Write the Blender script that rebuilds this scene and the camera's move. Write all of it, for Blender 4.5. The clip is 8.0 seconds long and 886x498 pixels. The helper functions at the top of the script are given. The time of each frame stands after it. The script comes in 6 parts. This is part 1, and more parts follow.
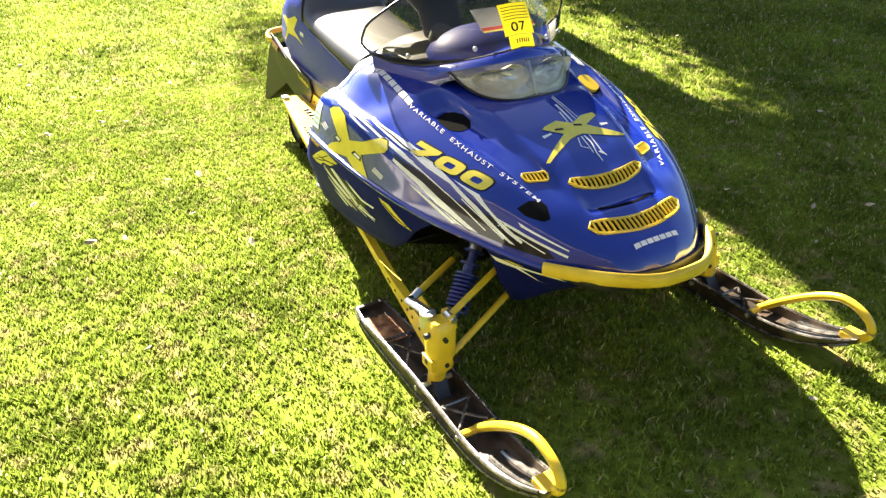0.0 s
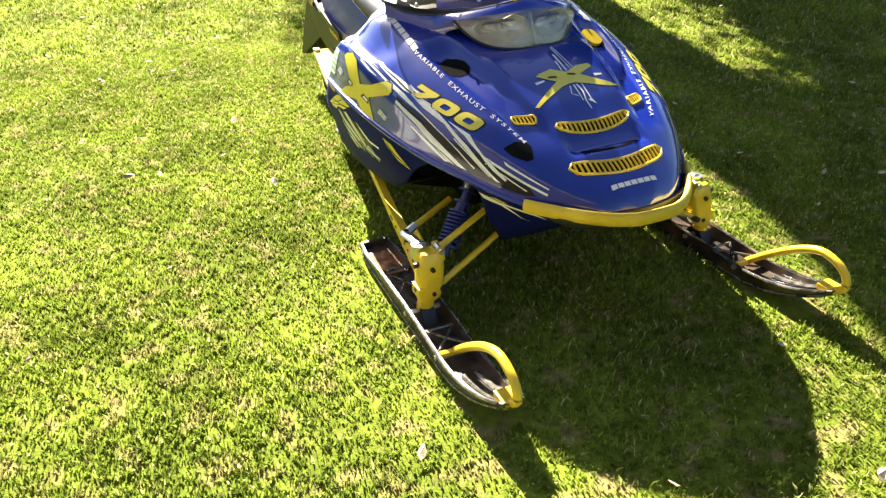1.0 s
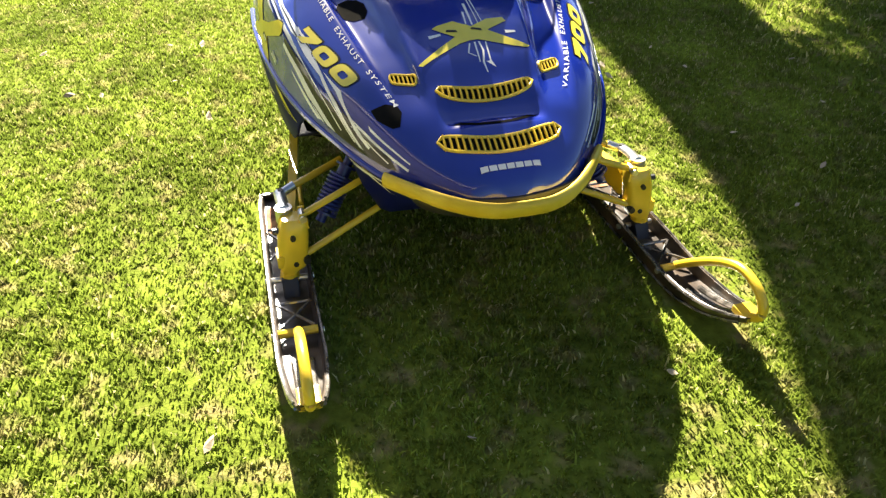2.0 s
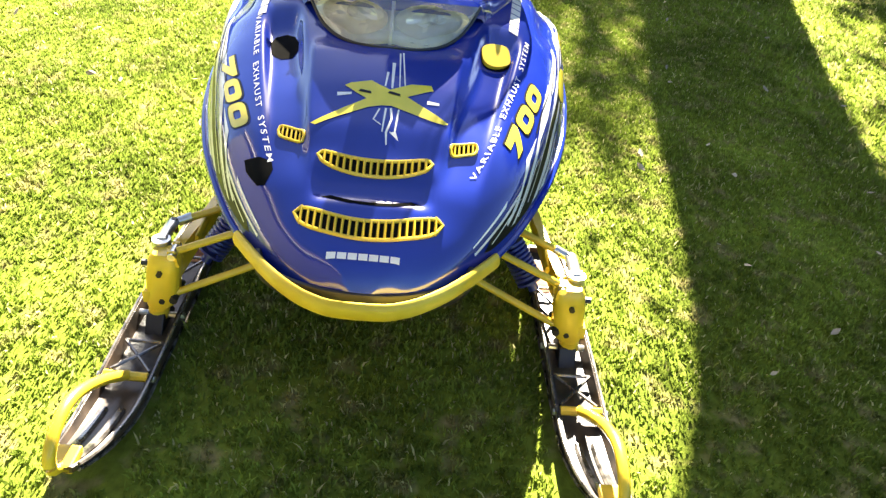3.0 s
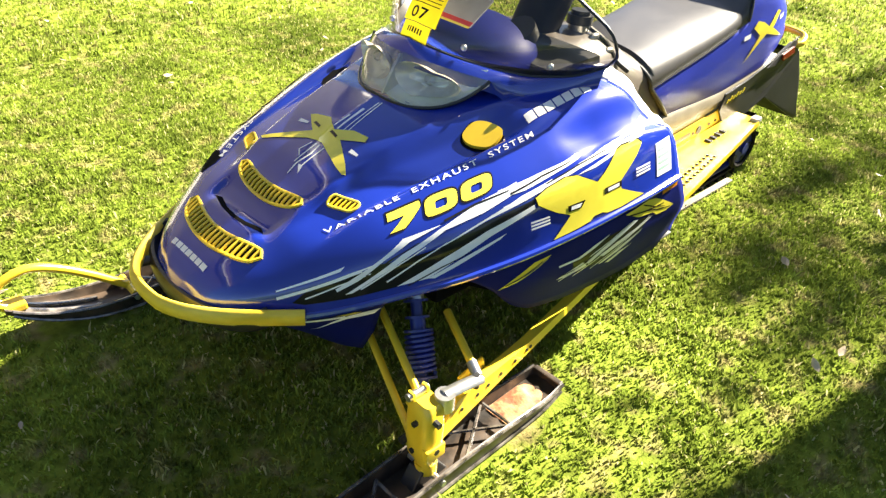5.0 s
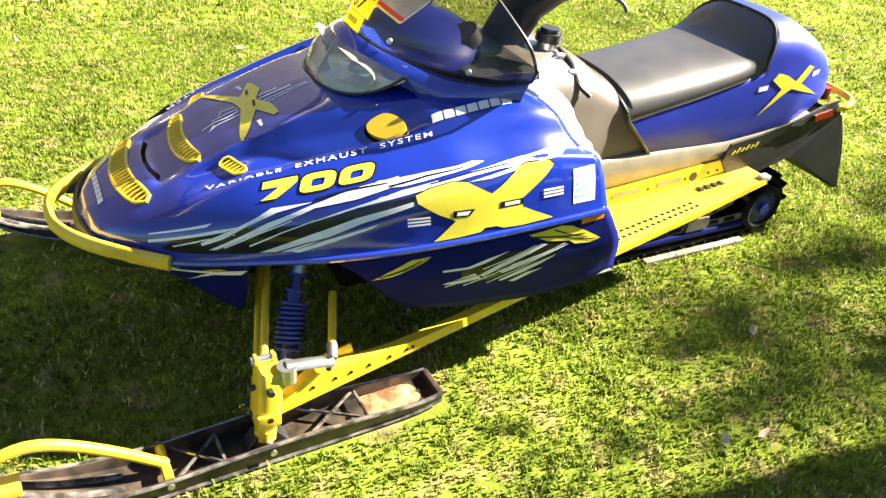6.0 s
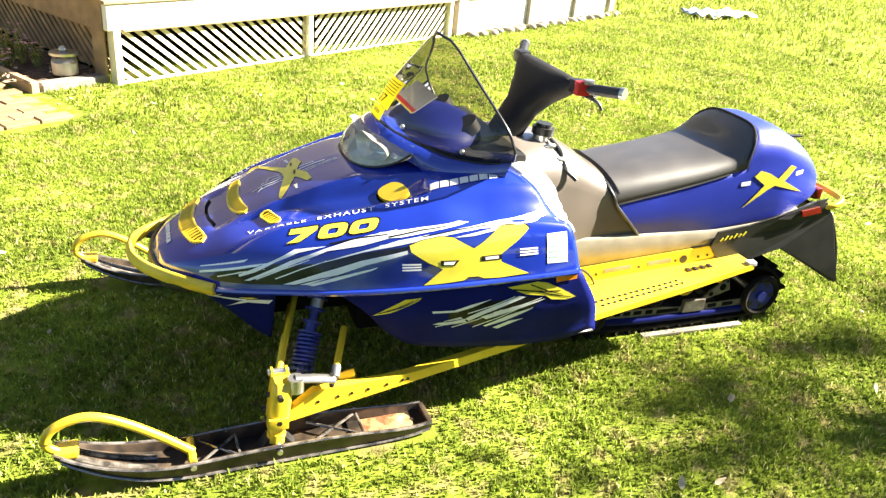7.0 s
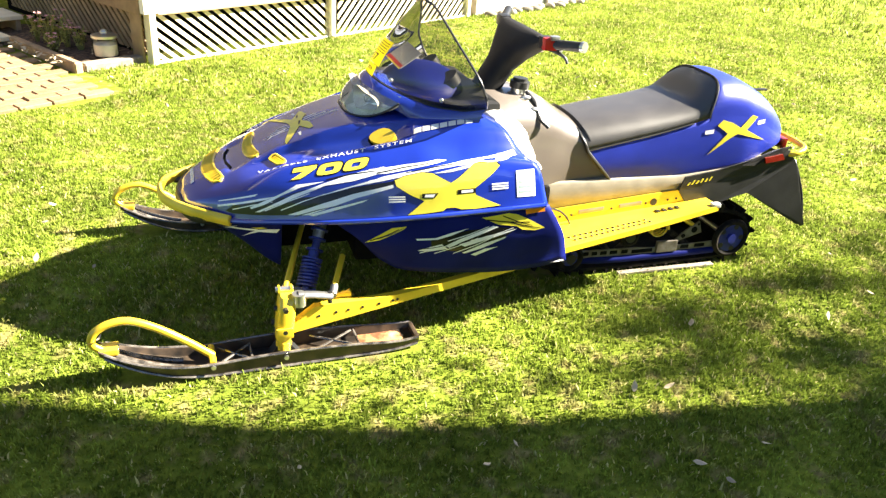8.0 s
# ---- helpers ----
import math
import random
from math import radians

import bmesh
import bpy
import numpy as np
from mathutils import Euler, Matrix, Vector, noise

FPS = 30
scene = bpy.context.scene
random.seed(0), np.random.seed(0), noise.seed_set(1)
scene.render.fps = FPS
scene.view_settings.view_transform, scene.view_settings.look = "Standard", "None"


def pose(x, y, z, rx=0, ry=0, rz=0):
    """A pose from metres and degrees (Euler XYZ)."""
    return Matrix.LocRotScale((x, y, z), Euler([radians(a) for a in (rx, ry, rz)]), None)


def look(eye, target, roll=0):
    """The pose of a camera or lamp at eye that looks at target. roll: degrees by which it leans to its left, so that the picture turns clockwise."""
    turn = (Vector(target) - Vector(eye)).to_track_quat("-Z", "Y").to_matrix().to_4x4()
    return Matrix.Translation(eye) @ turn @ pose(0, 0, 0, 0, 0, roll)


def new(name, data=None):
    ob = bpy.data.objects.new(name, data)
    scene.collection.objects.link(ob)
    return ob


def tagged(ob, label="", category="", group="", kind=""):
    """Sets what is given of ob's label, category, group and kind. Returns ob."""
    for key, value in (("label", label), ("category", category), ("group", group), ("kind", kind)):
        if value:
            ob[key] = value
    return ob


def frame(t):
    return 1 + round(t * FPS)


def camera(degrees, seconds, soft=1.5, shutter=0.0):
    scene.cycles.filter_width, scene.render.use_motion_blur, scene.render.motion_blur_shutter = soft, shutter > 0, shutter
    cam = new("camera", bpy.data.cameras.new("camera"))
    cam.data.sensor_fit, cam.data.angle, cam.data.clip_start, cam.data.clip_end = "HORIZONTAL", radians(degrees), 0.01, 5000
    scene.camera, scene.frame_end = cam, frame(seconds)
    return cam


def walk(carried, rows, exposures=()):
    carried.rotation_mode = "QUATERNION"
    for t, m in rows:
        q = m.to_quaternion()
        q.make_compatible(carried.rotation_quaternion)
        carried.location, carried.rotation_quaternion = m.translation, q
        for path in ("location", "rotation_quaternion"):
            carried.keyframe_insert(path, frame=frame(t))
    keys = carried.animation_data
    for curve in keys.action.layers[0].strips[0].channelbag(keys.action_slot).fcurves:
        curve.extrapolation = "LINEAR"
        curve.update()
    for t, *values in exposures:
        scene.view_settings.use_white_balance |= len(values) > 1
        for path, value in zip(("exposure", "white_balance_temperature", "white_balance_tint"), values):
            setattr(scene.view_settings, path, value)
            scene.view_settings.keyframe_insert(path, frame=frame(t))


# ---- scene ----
cam = camera(60.8, 8.0, soft=1.35)
PATH = [
    (0, (-1.454, 1.331, 1.410), (0.059, 0.469, 0.426), -1.0),
    (0.2, (-1.499, 1.414, 1.368), (0.076, 0.494, 0.541), -0.0),
    (0.5, (-1.618, 1.423, 1.409), (-0.053, 0.604, 0.469), 0.6),
    (0.7, (-1.641, 1.405, 1.384), (-0.095, 0.587, 0.415), 0.1),
    (1, (-1.705, 1.252, 1.379), (-0.151, 0.538, 0.343), -0.8),
    (1.5, (-1.756, 0.956, 1.385), (-0.226, 0.345, 0.251), 2.6),
    (1.8, (-1.676, 0.765, 1.326), (-0.118, 0.216, 0.200), 1.1),
    (2, (-1.665, 0.576, 1.347), (-0.120, 0.129, 0.159), 0.8),
    (2.2, (-1.628, 0.424, 1.376), (-0.082, -0.005, 0.182), 0.4),
    (3.3, (-1.388, -0.267, 1.368), (0.265, -0.139, 0.250), 7.6),
    (3.5, (-1.334, -0.397, 1.389), (0.311, -0.092, 0.294), 5.9),
    (4, (-1.233, -0.747, 1.394), (0.304, -0.111, 0.284), 7.7),
    (4.2, (-1.184, -0.873, 1.394), (0.306, -0.095, 0.309), 4.6),
    (5.3, (-0.635, -1.480, 1.438), (0.385, -0.194, 0.296), 3.7),
    (5.5, (-0.555, -1.537, 1.428), (0.398, -0.195, 0.292), 4.3),
    (5.8, (-0.392, -1.619, 1.432), (0.523, -0.257, 0.293), 9.6),
    (6, (-0.314, -1.734, 1.431), (0.550, -0.315, 0.318), 7.4),
    (6.3, (-0.211, -1.867, 1.447), (0.650, -0.355, 0.477), 6.9),
    (6.5, (-0.216, -1.996, 1.433), (0.458, -0.371, 0.482), 6.8),
    (6.8, (-0.238, -2.132, 1.477), (0.371, -0.462, 0.560), 5.6),
    (7, (-0.245, -2.216, 1.494), (0.439, -0.551, 0.621), 6.0),
    (7.2, (-0.287, -2.305, 1.472), (0.454, -0.676, 0.579), 7.1),
    (7.5, (-0.291, -2.435, 1.488), (0.400, -0.799, 0.568), 4.5),
    (7.8, (-0.245, -2.555, 1.490), (0.396, -0.890, 0.589), 3.8),
    (8, (-0.201, -2.631, 1.499), (0.387, -0.949, 0.591), 4.2),
]
walk(cam, [(t, look(eye, target, roll)) for t, eye, target, roll in PATH],
     exposures=[(0, 3.04), (0.5, 2.84), (2.2, 2.64), (3.3, 3.58), (4.0, 3.18), (4.2, 3.12), (5.3, 2.82), (6.0, 2.90), (6.5, 3.04), (8, 3.05)])

# ---- world, sun ----
SUN_AZ, SUN_EL = radians(-5.0), radians(34.0)      # the sun stands behind the machine, a little to its left
world = bpy.data.worlds.new("sky")
scene.world = world
world.use_nodes = True
wn = world.node_tree.nodes
sky = wn.new("ShaderNodeTexSky")
sky.sky_type, sky.sun_disc = "NISHITA", False
sky.air_density, sky.dust_density, sky.ozone_density = 0.6, 0.8, 1.0
sky.sun_elevation, sky.sun_rotation = SUN_EL, radians(90) - SUN_AZ
wn["Background"].inputs["Strength"].default_value = 0.039
world.node_tree.links.new(sky.outputs[0], wn["Background"].inputs[0])
sun = new("sun", bpy.data.lights.new("sun", "SUN"))
sun.data.energy, sun.data.angle, sun.data.color = 5.0, radians(0.55), (1.0, 0.92, 0.76)
SUN_DIR = Vector((math.cos(SUN_AZ) * math.cos(SUN_EL), math.sin(SUN_AZ) * math.cos(SUN_EL), math.sin(SUN_EL)))
sun.matrix_basis = look(SUN_DIR * 30, (0, 0, 0))


# ---- materials ----
def material(name, base, rough=0.5, metal=0.0, coat=0.0, spread=0.25, scale=8.0, bump=0.1, fine=90.0, second=None, mix_at=0.5,
             per_piece=0.0, island=False, spec=0.5, coat_ior=1.5):
    """A surface of one colour that wanders at two scales, with a fine relief; second: a colour that shows in patches."""
    m = bpy.data.materials.new(name)
    m.use_nodes = True
    n, l = m.node_tree.nodes, m.node_tree.links
    p = n["Principled BSDF"]
    p.inputs["Roughness"].default_value, p.inputs["Metallic"].default_value = rough, metal
    p.inputs["Coat Weight"].default_value, p.inputs["Coat Roughness"].default_value, p.inputs["Coat IOR"].default_value = coat, 0.05, coat_ior
    p.inputs["Specular IOR Level"].default_value = spec
    co = n.new("ShaderNodeTexCoord")
    big, small = n.new("ShaderNodeTexNoise"), n.new("ShaderNodeTexNoise")
    big.inputs["Scale"].default_value, big.inputs["Detail"].default_value = scale, 5
    small.inputs["Scale"].default_value, small.inputs["Detail"].default_value = fine, 3
    l.new(co.outputs["Object"], big.inputs["Vector"])
    l.new(co.outputs["Object"], small.inputs["Vector"])
    ramp = n.new("ShaderNodeValToRGB")
    dark = [c * (1 - spread) for c in base] + [1]
    light = [min(1, c * (1 + spread)) for c in (second or base)] + [1]
    ramp.color_ramp.elements[0].color, ramp.color_ramp.elements[1].color = dark, light
    ramp.color_ramp.elements[0].position, ramp.color_ramp.elements[1].position = max(0, mix_at - 0.2), min(1, mix_at + 0.2)
    l.new(big.outputs["Fac"], ramp.inputs[0])
    col = ramp.outputs[0]
    hsv = n.new("ShaderNodeHueSaturation")
    add = n.new("ShaderNodeMath")
    add.operation = "MULTIPLY_ADD"
    add.inputs[1].default_value, add.inputs[2].default_value = 0.3 * spread, 1 - 0.15 * spread
    l.new(small.outputs["Fac"], add.inputs[0])
    value = add.outputs[0]
    if per_piece:
        src = n.new("ShaderNodeNewGeometry") if island else n.new("ShaderNodeObjectInfo")
        vary = n.new("ShaderNodeMath")
        vary.operation = "MULTIPLY_ADD"
        vary.inputs[1].default_value, vary.inputs[2].default_value = per_piece, 1 - per_piece / 2
        l.new(src.outputs["Random Per Island" if island else "Random"], vary.inputs[0])
        both = n.new("ShaderNodeMath")
        both.operation = "MULTIPLY"
        l.new(value, both.inputs[0])
        l.new(vary.outputs[0], both.inputs[1])
        value = both.outputs[0]
    l.new(value, hsv.inputs["Value"])
    l.new(col, hsv.inputs["Color"])
    l.new(hsv.outputs[0], p.inputs["Base Color"])
    rr = n.new("ShaderNodeMath")
    rr.operation = "MULTIPLY_ADD"
    rr.inputs[1].default_value, rr.inputs[2].default_value = 0.25 * rough, rough * 0.85
    l.new(big.outputs["Fac"], rr.inputs[0])
    l.new(rr.outputs[0], p.inputs["Roughness"])
    if bump:
        b = n.new("ShaderNodeBump")
        b.inputs["Strength"].default_value, b.inputs["Distance"].default_value = bump, 0.004
        l.new(small.outputs["Fac"], b.inputs["Height"])
        l.new(b.outputs[0], p.inputs["Normal"])
    return m


def clear(name, tint, rough, see):
    """A thin clear sheet: light passes through it with a tint, and its face is glossy."""
    m = bpy.data.materials.new(name)
    m.use_nodes = True
    n, l = m.node_tree.nodes, m.node_tree.links
    n.remove(n["Principled BSDF"])
    t, g, f, x = (n.new("ShaderNodeBsdfTransparent"), n.new("ShaderNodeBsdfGlossy"), n.new("ShaderNodeFresnel"), n.new("ShaderNodeMixShader"))
    d, y = n.new("ShaderNodeBsdfDiffuse"), n.new("ShaderNodeMixShader")
    t.inputs["Color"].default_value = (*tint, 1)
    g.inputs["Roughness"].default_value = rough
    d.inputs["Color"].default_value = (0.90, 0.88, 0.86, 1)
    dust_gleam = n.new("ShaderNodeTexNoise")
    dust_gleam.inputs["Scale"].default_value, dust_gleam.inputs["Detail"].default_value = 4, 1
    film = n.new("ShaderNodeMath")
    film.operation = "MULTIPLY"
    film.inputs[1].default_value = 1 - see
    l.new(dust_gleam.outputs["Fac"], film.inputs[0])
    l.new(film.outputs[0], y.inputs[0])
    l.new(t.outputs[0], y.inputs[1])
    l.new(d.outputs[0], y.inputs[2])
    f.inputs["IOR"].default_value = 1.45
    l.new(f.outputs[0], x.inputs[0])
    l.new(y.outputs[0], x.inputs[1])
    l.new(g.outputs[0], x.inputs[2])
    l.new(x.outputs[0], n["Material Output"].inputs["Surface"])
    return m


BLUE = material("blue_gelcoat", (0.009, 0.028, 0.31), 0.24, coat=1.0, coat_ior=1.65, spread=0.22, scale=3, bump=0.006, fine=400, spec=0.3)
# blue darkened to hold the shade that lies on the lower panels
BLUE_LOW = material("shaded_blue_moulded_plastic", (0.007, 0.011, 0.105), 0.50, spread=0.25, scale=6, bump=0.05, fine=300, spec=0.06)
BLUE_VINYL = material("blue_vinyl", (0.013, 0.03, 0.36), 0.40, spread=0.15, scale=6, bump=0.25, fine=450)
BLACK_VINYL = material("black_vinyl", (0.045, 0.040, 0.037), 0.46, coat=0.15, spread=0.2, scale=9, bump=0.15, fine=420, spec=1.0)
BLACK = material("black_plastic", (0.018, 0.018, 0.018), 0.42, spread=0.3, scale=14, bump=0.1, fine=250)
# near-black that stands in for shade inside bays, openings and gaps
DARK = material("near_black_shade", (0.008, 0.008, 0.008), 0.9, spread=0.4, scale=12, bump=0.1, spec=0.04)
RUBBER = material("track_rubber", (0.009, 0.008, 0.008), 0.8, spread=0.4, scale=20, bump=0.3, second=(0.030, 0.022, 0.014), mix_at=0.66, spec=0.15)
YELLOW = material("yellow_powder_coat", (0.82, 0.56, 0.030), 0.32, coat=0.3, spread=0.10, scale=12, bump=0.05, fine=300)
YELLOW_SOFT = material("yellow_urethane", (0.80, 0.55, 0.03), 0.45, spread=0.10, scale=10, bump=0.08, fine=300, second=(0.84, 0.63, 0.08), mix_at=0.6)
YELLOW_INK = material("yellow_decal_film", (0.83, 0.70, 0.060), 0.35, coat=0.9, coat_ior=1.6, spread=0.06, scale=25, bump=0.0, spec=0.25)
WHITE_INK = material("white_decal_film", (0.90, 0.89, 0.87), 0.35, coat=0.9, coat_ior=1.6, spread=0.05, scale=30, bump=0.0, spec=0.25)
BLACK_INK = material("black_decal_film", (0.010, 0.009, 0.010), 0.42, coat=0.6, spread=0.3, scale=18, bump=0.0, second=(0.03, 0.022, 0.02), mix_at=0.7, spec=0.15)
SILVER = material("cast_aluminium", (0.62, 0.61, 0.58), 0.32, metal=0.9, spread=0.15, scale=30, bump=0.15)
ALLOY = material("anodised_tunnel_sheet", (0.30, 0.265, 0.195), 0.45, metal=0.4, spread=0.15, scale=14, bump=0.05)
CHROME = material("polished_reflector", (0.98, 0.98, 0.98), 0.22, metal=0.35, spread=0.05, scale=20, bump=0.0)
REFLECT = material("satin_reflector", (0.95, 0.93, 0.90), 0.35, metal=0.0, spread=0.15, scale=18, bump=0.05)
TANK = material("grey_tank_plastic", (0.135, 0.115, 0.100), 0.34, coat=0.7, spread=0.12, scale=6, bump=0.03, fine=300, spec=0.8)
SHOCK = material("blue_spring_steel", (0.012, 0.02, 0.17), 0.4, coat=0.2, spread=0.2, scale=30, bump=0.05)
SKI = material("black_ski_plastic", (0.024, 0.019, 0.015), 0.38, spread=0.35, scale=16, bump=0.12, second=(0.075, 0.050, 0.032), mix_at=0.56)
SCUFF = material("scuffed_ski_edge", (0.050, 0.044, 0.038), 0.26, coat=0.8, spread=0.4, scale=30, bump=0.2, second=(0.17, 0.15, 0.13), mix_at=0.60, spec=0.8)
RUST = material("rusty_mud", (0.26, 0.085, 0.025), 0.85, spread=0.4, scale=30, bump=0.5, second=(0.46, 0.24, 0.10), mix_at=0.56)
RED = material("red_plastic", (0.55, 0.02, 0.015), 0.3, spread=0.1, scale=20, bump=0.0)
AMBER = material("amber_reflector", (0.85, 0.26, 0.01), 0.25, coat=0.5, spread=0.12, scale=60, bump=0.1)
RED_LENS = material("red_tail_lens", (0.17, 0.012, 0.006), 0.2, coat=0.6, spread=0.15, scale=60, bump=0.1)
PALE_LABEL = material("pale_green_label", (0.74, 0.80, 0.76), 0.45, spread=0.06, scale=40, bump=0.0)
GREY_LABEL = material("grey_label", (0.36, 0.37, 0.38), 0.45, spread=0.1, scale=40, bump=0.0)
GREEN_INK = material("green_print", (0.30, 0.55, 0.38), 0.45, spread=0.1, scale=40, bump=0.0)
SMOKE = clear("smoked_polycarbonate", (0.47, 0.445, 0.39), 0.04, 0.96)
# its strong white film stands in for bright reflections on a clear lens
LENS = clear("whitened_clear_lens", (0.98, 0.97, 0.96), 0.03, 0.62)
GLASS = clear("clear_glass", (0.98, 0.97, 0.96), 0.02, 0.92)
SATIN = material("brownish_satin_bowl", (0.90, 0.78, 0.66), 0.28, metal=0.2, spread=0.25, scale=14, bump=0.03)
PAD = material("black_foam_pad", (0.016, 0.015, 0.015), 0.6, spread=0.3, scale=12, bump=0.2, fine=300, spec=0.25)
FOAM = material("white_edge_seal", (0.80, 0.78, 0.74), 0.5, spread=0.15, scale=20, bump=0.3, second=(0.5, 0.48, 0.45), mix_at=0.66)
# kept very dark so the unseen house mirrors dimly in the hood
SIDING = material("brown_house_siding", (0.032, 0.026, 0.021), 0.8, spread=0.15, scale=2, bump=0.2)
DIRT = material("dirty_undercarriage", (0.045, 0.032, 0.020), 0.8, spread=0.5, scale=25, bump=0.4, second=(0.11, 0.085, 0.055), mix_at=0.62, spec=0.2)
RAIL = material("scuffed_rail_alloy", (0.33, 0.30, 0.26), 0.55, metal=0.3, spread=0.5, scale=30, bump=0.3, second=(0.05, 0.038, 0.025), mix_at=0.56)
WHITE_PAINT = material("white_painted_board", (0.80, 0.79, 0.75), 0.55, spread=0.08, scale=5, bump=0.1, second=(0.7, 0.66, 0.58), mix_at=0.7)
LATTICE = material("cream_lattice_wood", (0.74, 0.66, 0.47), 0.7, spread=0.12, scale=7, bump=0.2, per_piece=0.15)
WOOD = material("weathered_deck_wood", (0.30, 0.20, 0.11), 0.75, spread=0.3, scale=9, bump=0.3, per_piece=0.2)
GREY_WOOD = material("grey_post_wood", (0.34, 0.29, 0.23), 0.75, spread=0.25, scale=9, bump=0.3, per_piece=0.2)
BRICK = material("patio_brick", (0.225, 0.142, 0.072), 0.8, spread=0.25, scale=25, bump=0.4, per_piece=0.35)
STONE = material("pale_edging_stone", (0.21, 0.18, 0.145), 0.8, spread=0.3, scale=16, bump=0.5, per_piece=0.25)
MULCH = material("bark_mulch", (0.075, 0.045, 0.028), 0.9, spread=0.5, scale=40, bump=0.8, second=(0.16, 0.10, 0.06), mix_at=0.6)
BARK = material("tree_bark", (0.085, 0.058, 0.040), 0.9, spread=0.5, scale=9, bump=0.9, fine=40, second=(0.16, 0.12, 0.09), mix_at=0.6)
PALE_BARK = material("pale_bark", (0.30, 0.27, 0.23), 0.9, spread=0.4, scale=7, bump=0.8, fine=40, second=(0.55, 0.52, 0.47), mix_at=0.58)
LEAF = material("tree_leaf", (0.05, 0.11, 0.02), 0.6, spread=0.3, scale=6, bump=0.0, per_piece=0.5, island=True)
HEDGE = material("far_hedge_leaves", (0.035, 0.075, 0.016), 0.8, spread=0.5, scale=3, bump=0.9, fine=14, second=(0.07, 0.12, 0.025), mix_at=0.55, spec=0.1)
PETAL = material("pink_white_petal", (0.72, 0.36, 0.36), 0.6, spread=0.2, scale=60, bump=0.0, per_piece=0.4, island=True)
# lightened towards yellow so that plants in the deck's shade look sunlit
STEM = material("sun_toned_bed_foliage", (0.26, 0.26, 0.06), 0.6, spread=0.3, scale=40, bump=0.0, per_piece=0.6, island=True)
FALLEN = material("dry_fallen_leaf", (0.48, 0.38, 0.25), 0.7, spread=0.3, scale=40, bump=0.2, per_piece=0.7, island=True)
WAX = material("ivory_wax", (0.82, 0.76, 0.64), 0.5, spread=0.05, scale=20, bump=0.0)
TARP = material("blue_white_tarp", (0.62, 0.66, 0.74), 0.4, spread=0.1, scale=3, bump=0.2, second=(0.10, 0.20, 0.55), mix_at=0.56)


def let_light_through(m, amount):
    """Mixes a translucent part into a thin film's material."""
    n, l = m.node_tree.nodes, m.node_tree.links
    p = n["Principled BSDF"]
    tr, mx = n.new("ShaderNodeBsdfTranslucent"), n.new("ShaderNodeMixShader")
    l.new(p.inputs["Base Color"].links[0].from_socket, tr.inputs["Color"])
    mx.inputs[0].default_value = amount
    l.new(p.outputs[0], mx.inputs[1])
    l.new(tr.outputs[0], mx.inputs[2])
    l.new(mx.outputs[0], n["Material Output"].inputs["Surface"])
    return m


STICKER = let_light_through(material("yellow_thin_sticker", (0.84, 0.72, 0.02), 0.5, spread=0.06, scale=25, bump=0.0, spec=0.2), 0.5)


def lawn_material(name, base, second, third, rough, island, translucent=0.0):
    m = material(name, base, rough, spread=0.25, scale=1.7, bump=0.0 if island else 0.9, fine=130, second=second, mix_at=0.5,
                 per_piece=0.7 if island else 0.0, island=island, spec=0.03)
    n, l = m.node_tree.nodes, m.node_tree.links
    p, ramp = n["Principled BSDF"], next(k for k in n if k.bl_idname == "ShaderNodeValToRGB")
    hsv = next(k for k in n if k.bl_idname == "ShaderNodeHueSaturation")
    straw, patch, mixer = n.new("ShaderNodeTexNoise"), n.new("ShaderNodeValToRGB"), n.new("ShaderNodeMix")
    straw.inputs["Scale"].default_value, straw.inputs["Detail"].default_value = 11, 4
    l.new(n["Texture Coordinate"].outputs["Object"], straw.inputs["Vector"])
    patch.color_ramp.elements[0].position, patch.color_ramp.elements[1].position = 0.52, 0.68
    l.new(straw.outputs["Fac"], patch.inputs[0])
    mixer.data_type = "RGBA"
    l.new(patch.outputs[0], mixer.inputs["Factor"])
    l.new(ramp.outputs[0], mixer.inputs["A"])
    mixer.inputs["B"].default_value = (*third, 1)
    colour = mixer.outputs["Result"]
    if island:
        # single blades dried to pale straw
        geo, pick, dry = n.new("ShaderNodeNewGeometry"), n.new("ShaderNodeMath"), n.new("ShaderNodeMix")
        pick.operation = "GREATER_THAN"
        pick.inputs[1].default_value = 0.945
        l.new(geo.outputs["Random Per Island"], pick.inputs[0])
        dry.data_type = "RGBA"
        l.new(pick.outputs[0], dry.inputs["Factor"])
        l.new(colour, dry.inputs["A"])
        dry.inputs["B"].default_value = (0.42, 0.385, 0.17, 1)
        colour = dry.outputs["Result"]
    # tufts of lighter and darker growth
    tuft, tone, times = n.new("ShaderNodeTexNoise"), n.new("ShaderNodeMapRange"), n.new("ShaderNodeMath")
    tuft.inputs["Scale"].default_value, tuft.inputs["Detail"].default_value = 30, 2
    l.new(n["Texture Coordinate"].outputs["Object"], tuft.inputs["Vector"])
    tone.inputs["From Min"].default_value, tone.inputs["From Max"].default_value = 0.32, 0.68
    tone.inputs["To Min"].default_value, tone.inputs["To Max"].default_value = 0.74, 1.26
    l.new(tuft.outputs["Fac"], tone.inputs["Value"])
    times.operation = "MULTIPLY"
    l.new(tone.outputs["Result"], times.inputs[0])
    l.new(hsv.inputs["Value"].links[0].from_socket, times.inputs[1])
    l.new(times.outputs[0], hsv.inputs["Value"])
    l.new(colour, hsv.inputs["Color"])
    return let_light_through(m, translucent) if translucent else m


SOIL = lawn_material("lawn_soil", (0.116, 0.150, 0.018), (0.160, 0.196, 0.024), (0.24, 0.20, 0.075), 0.95, False)
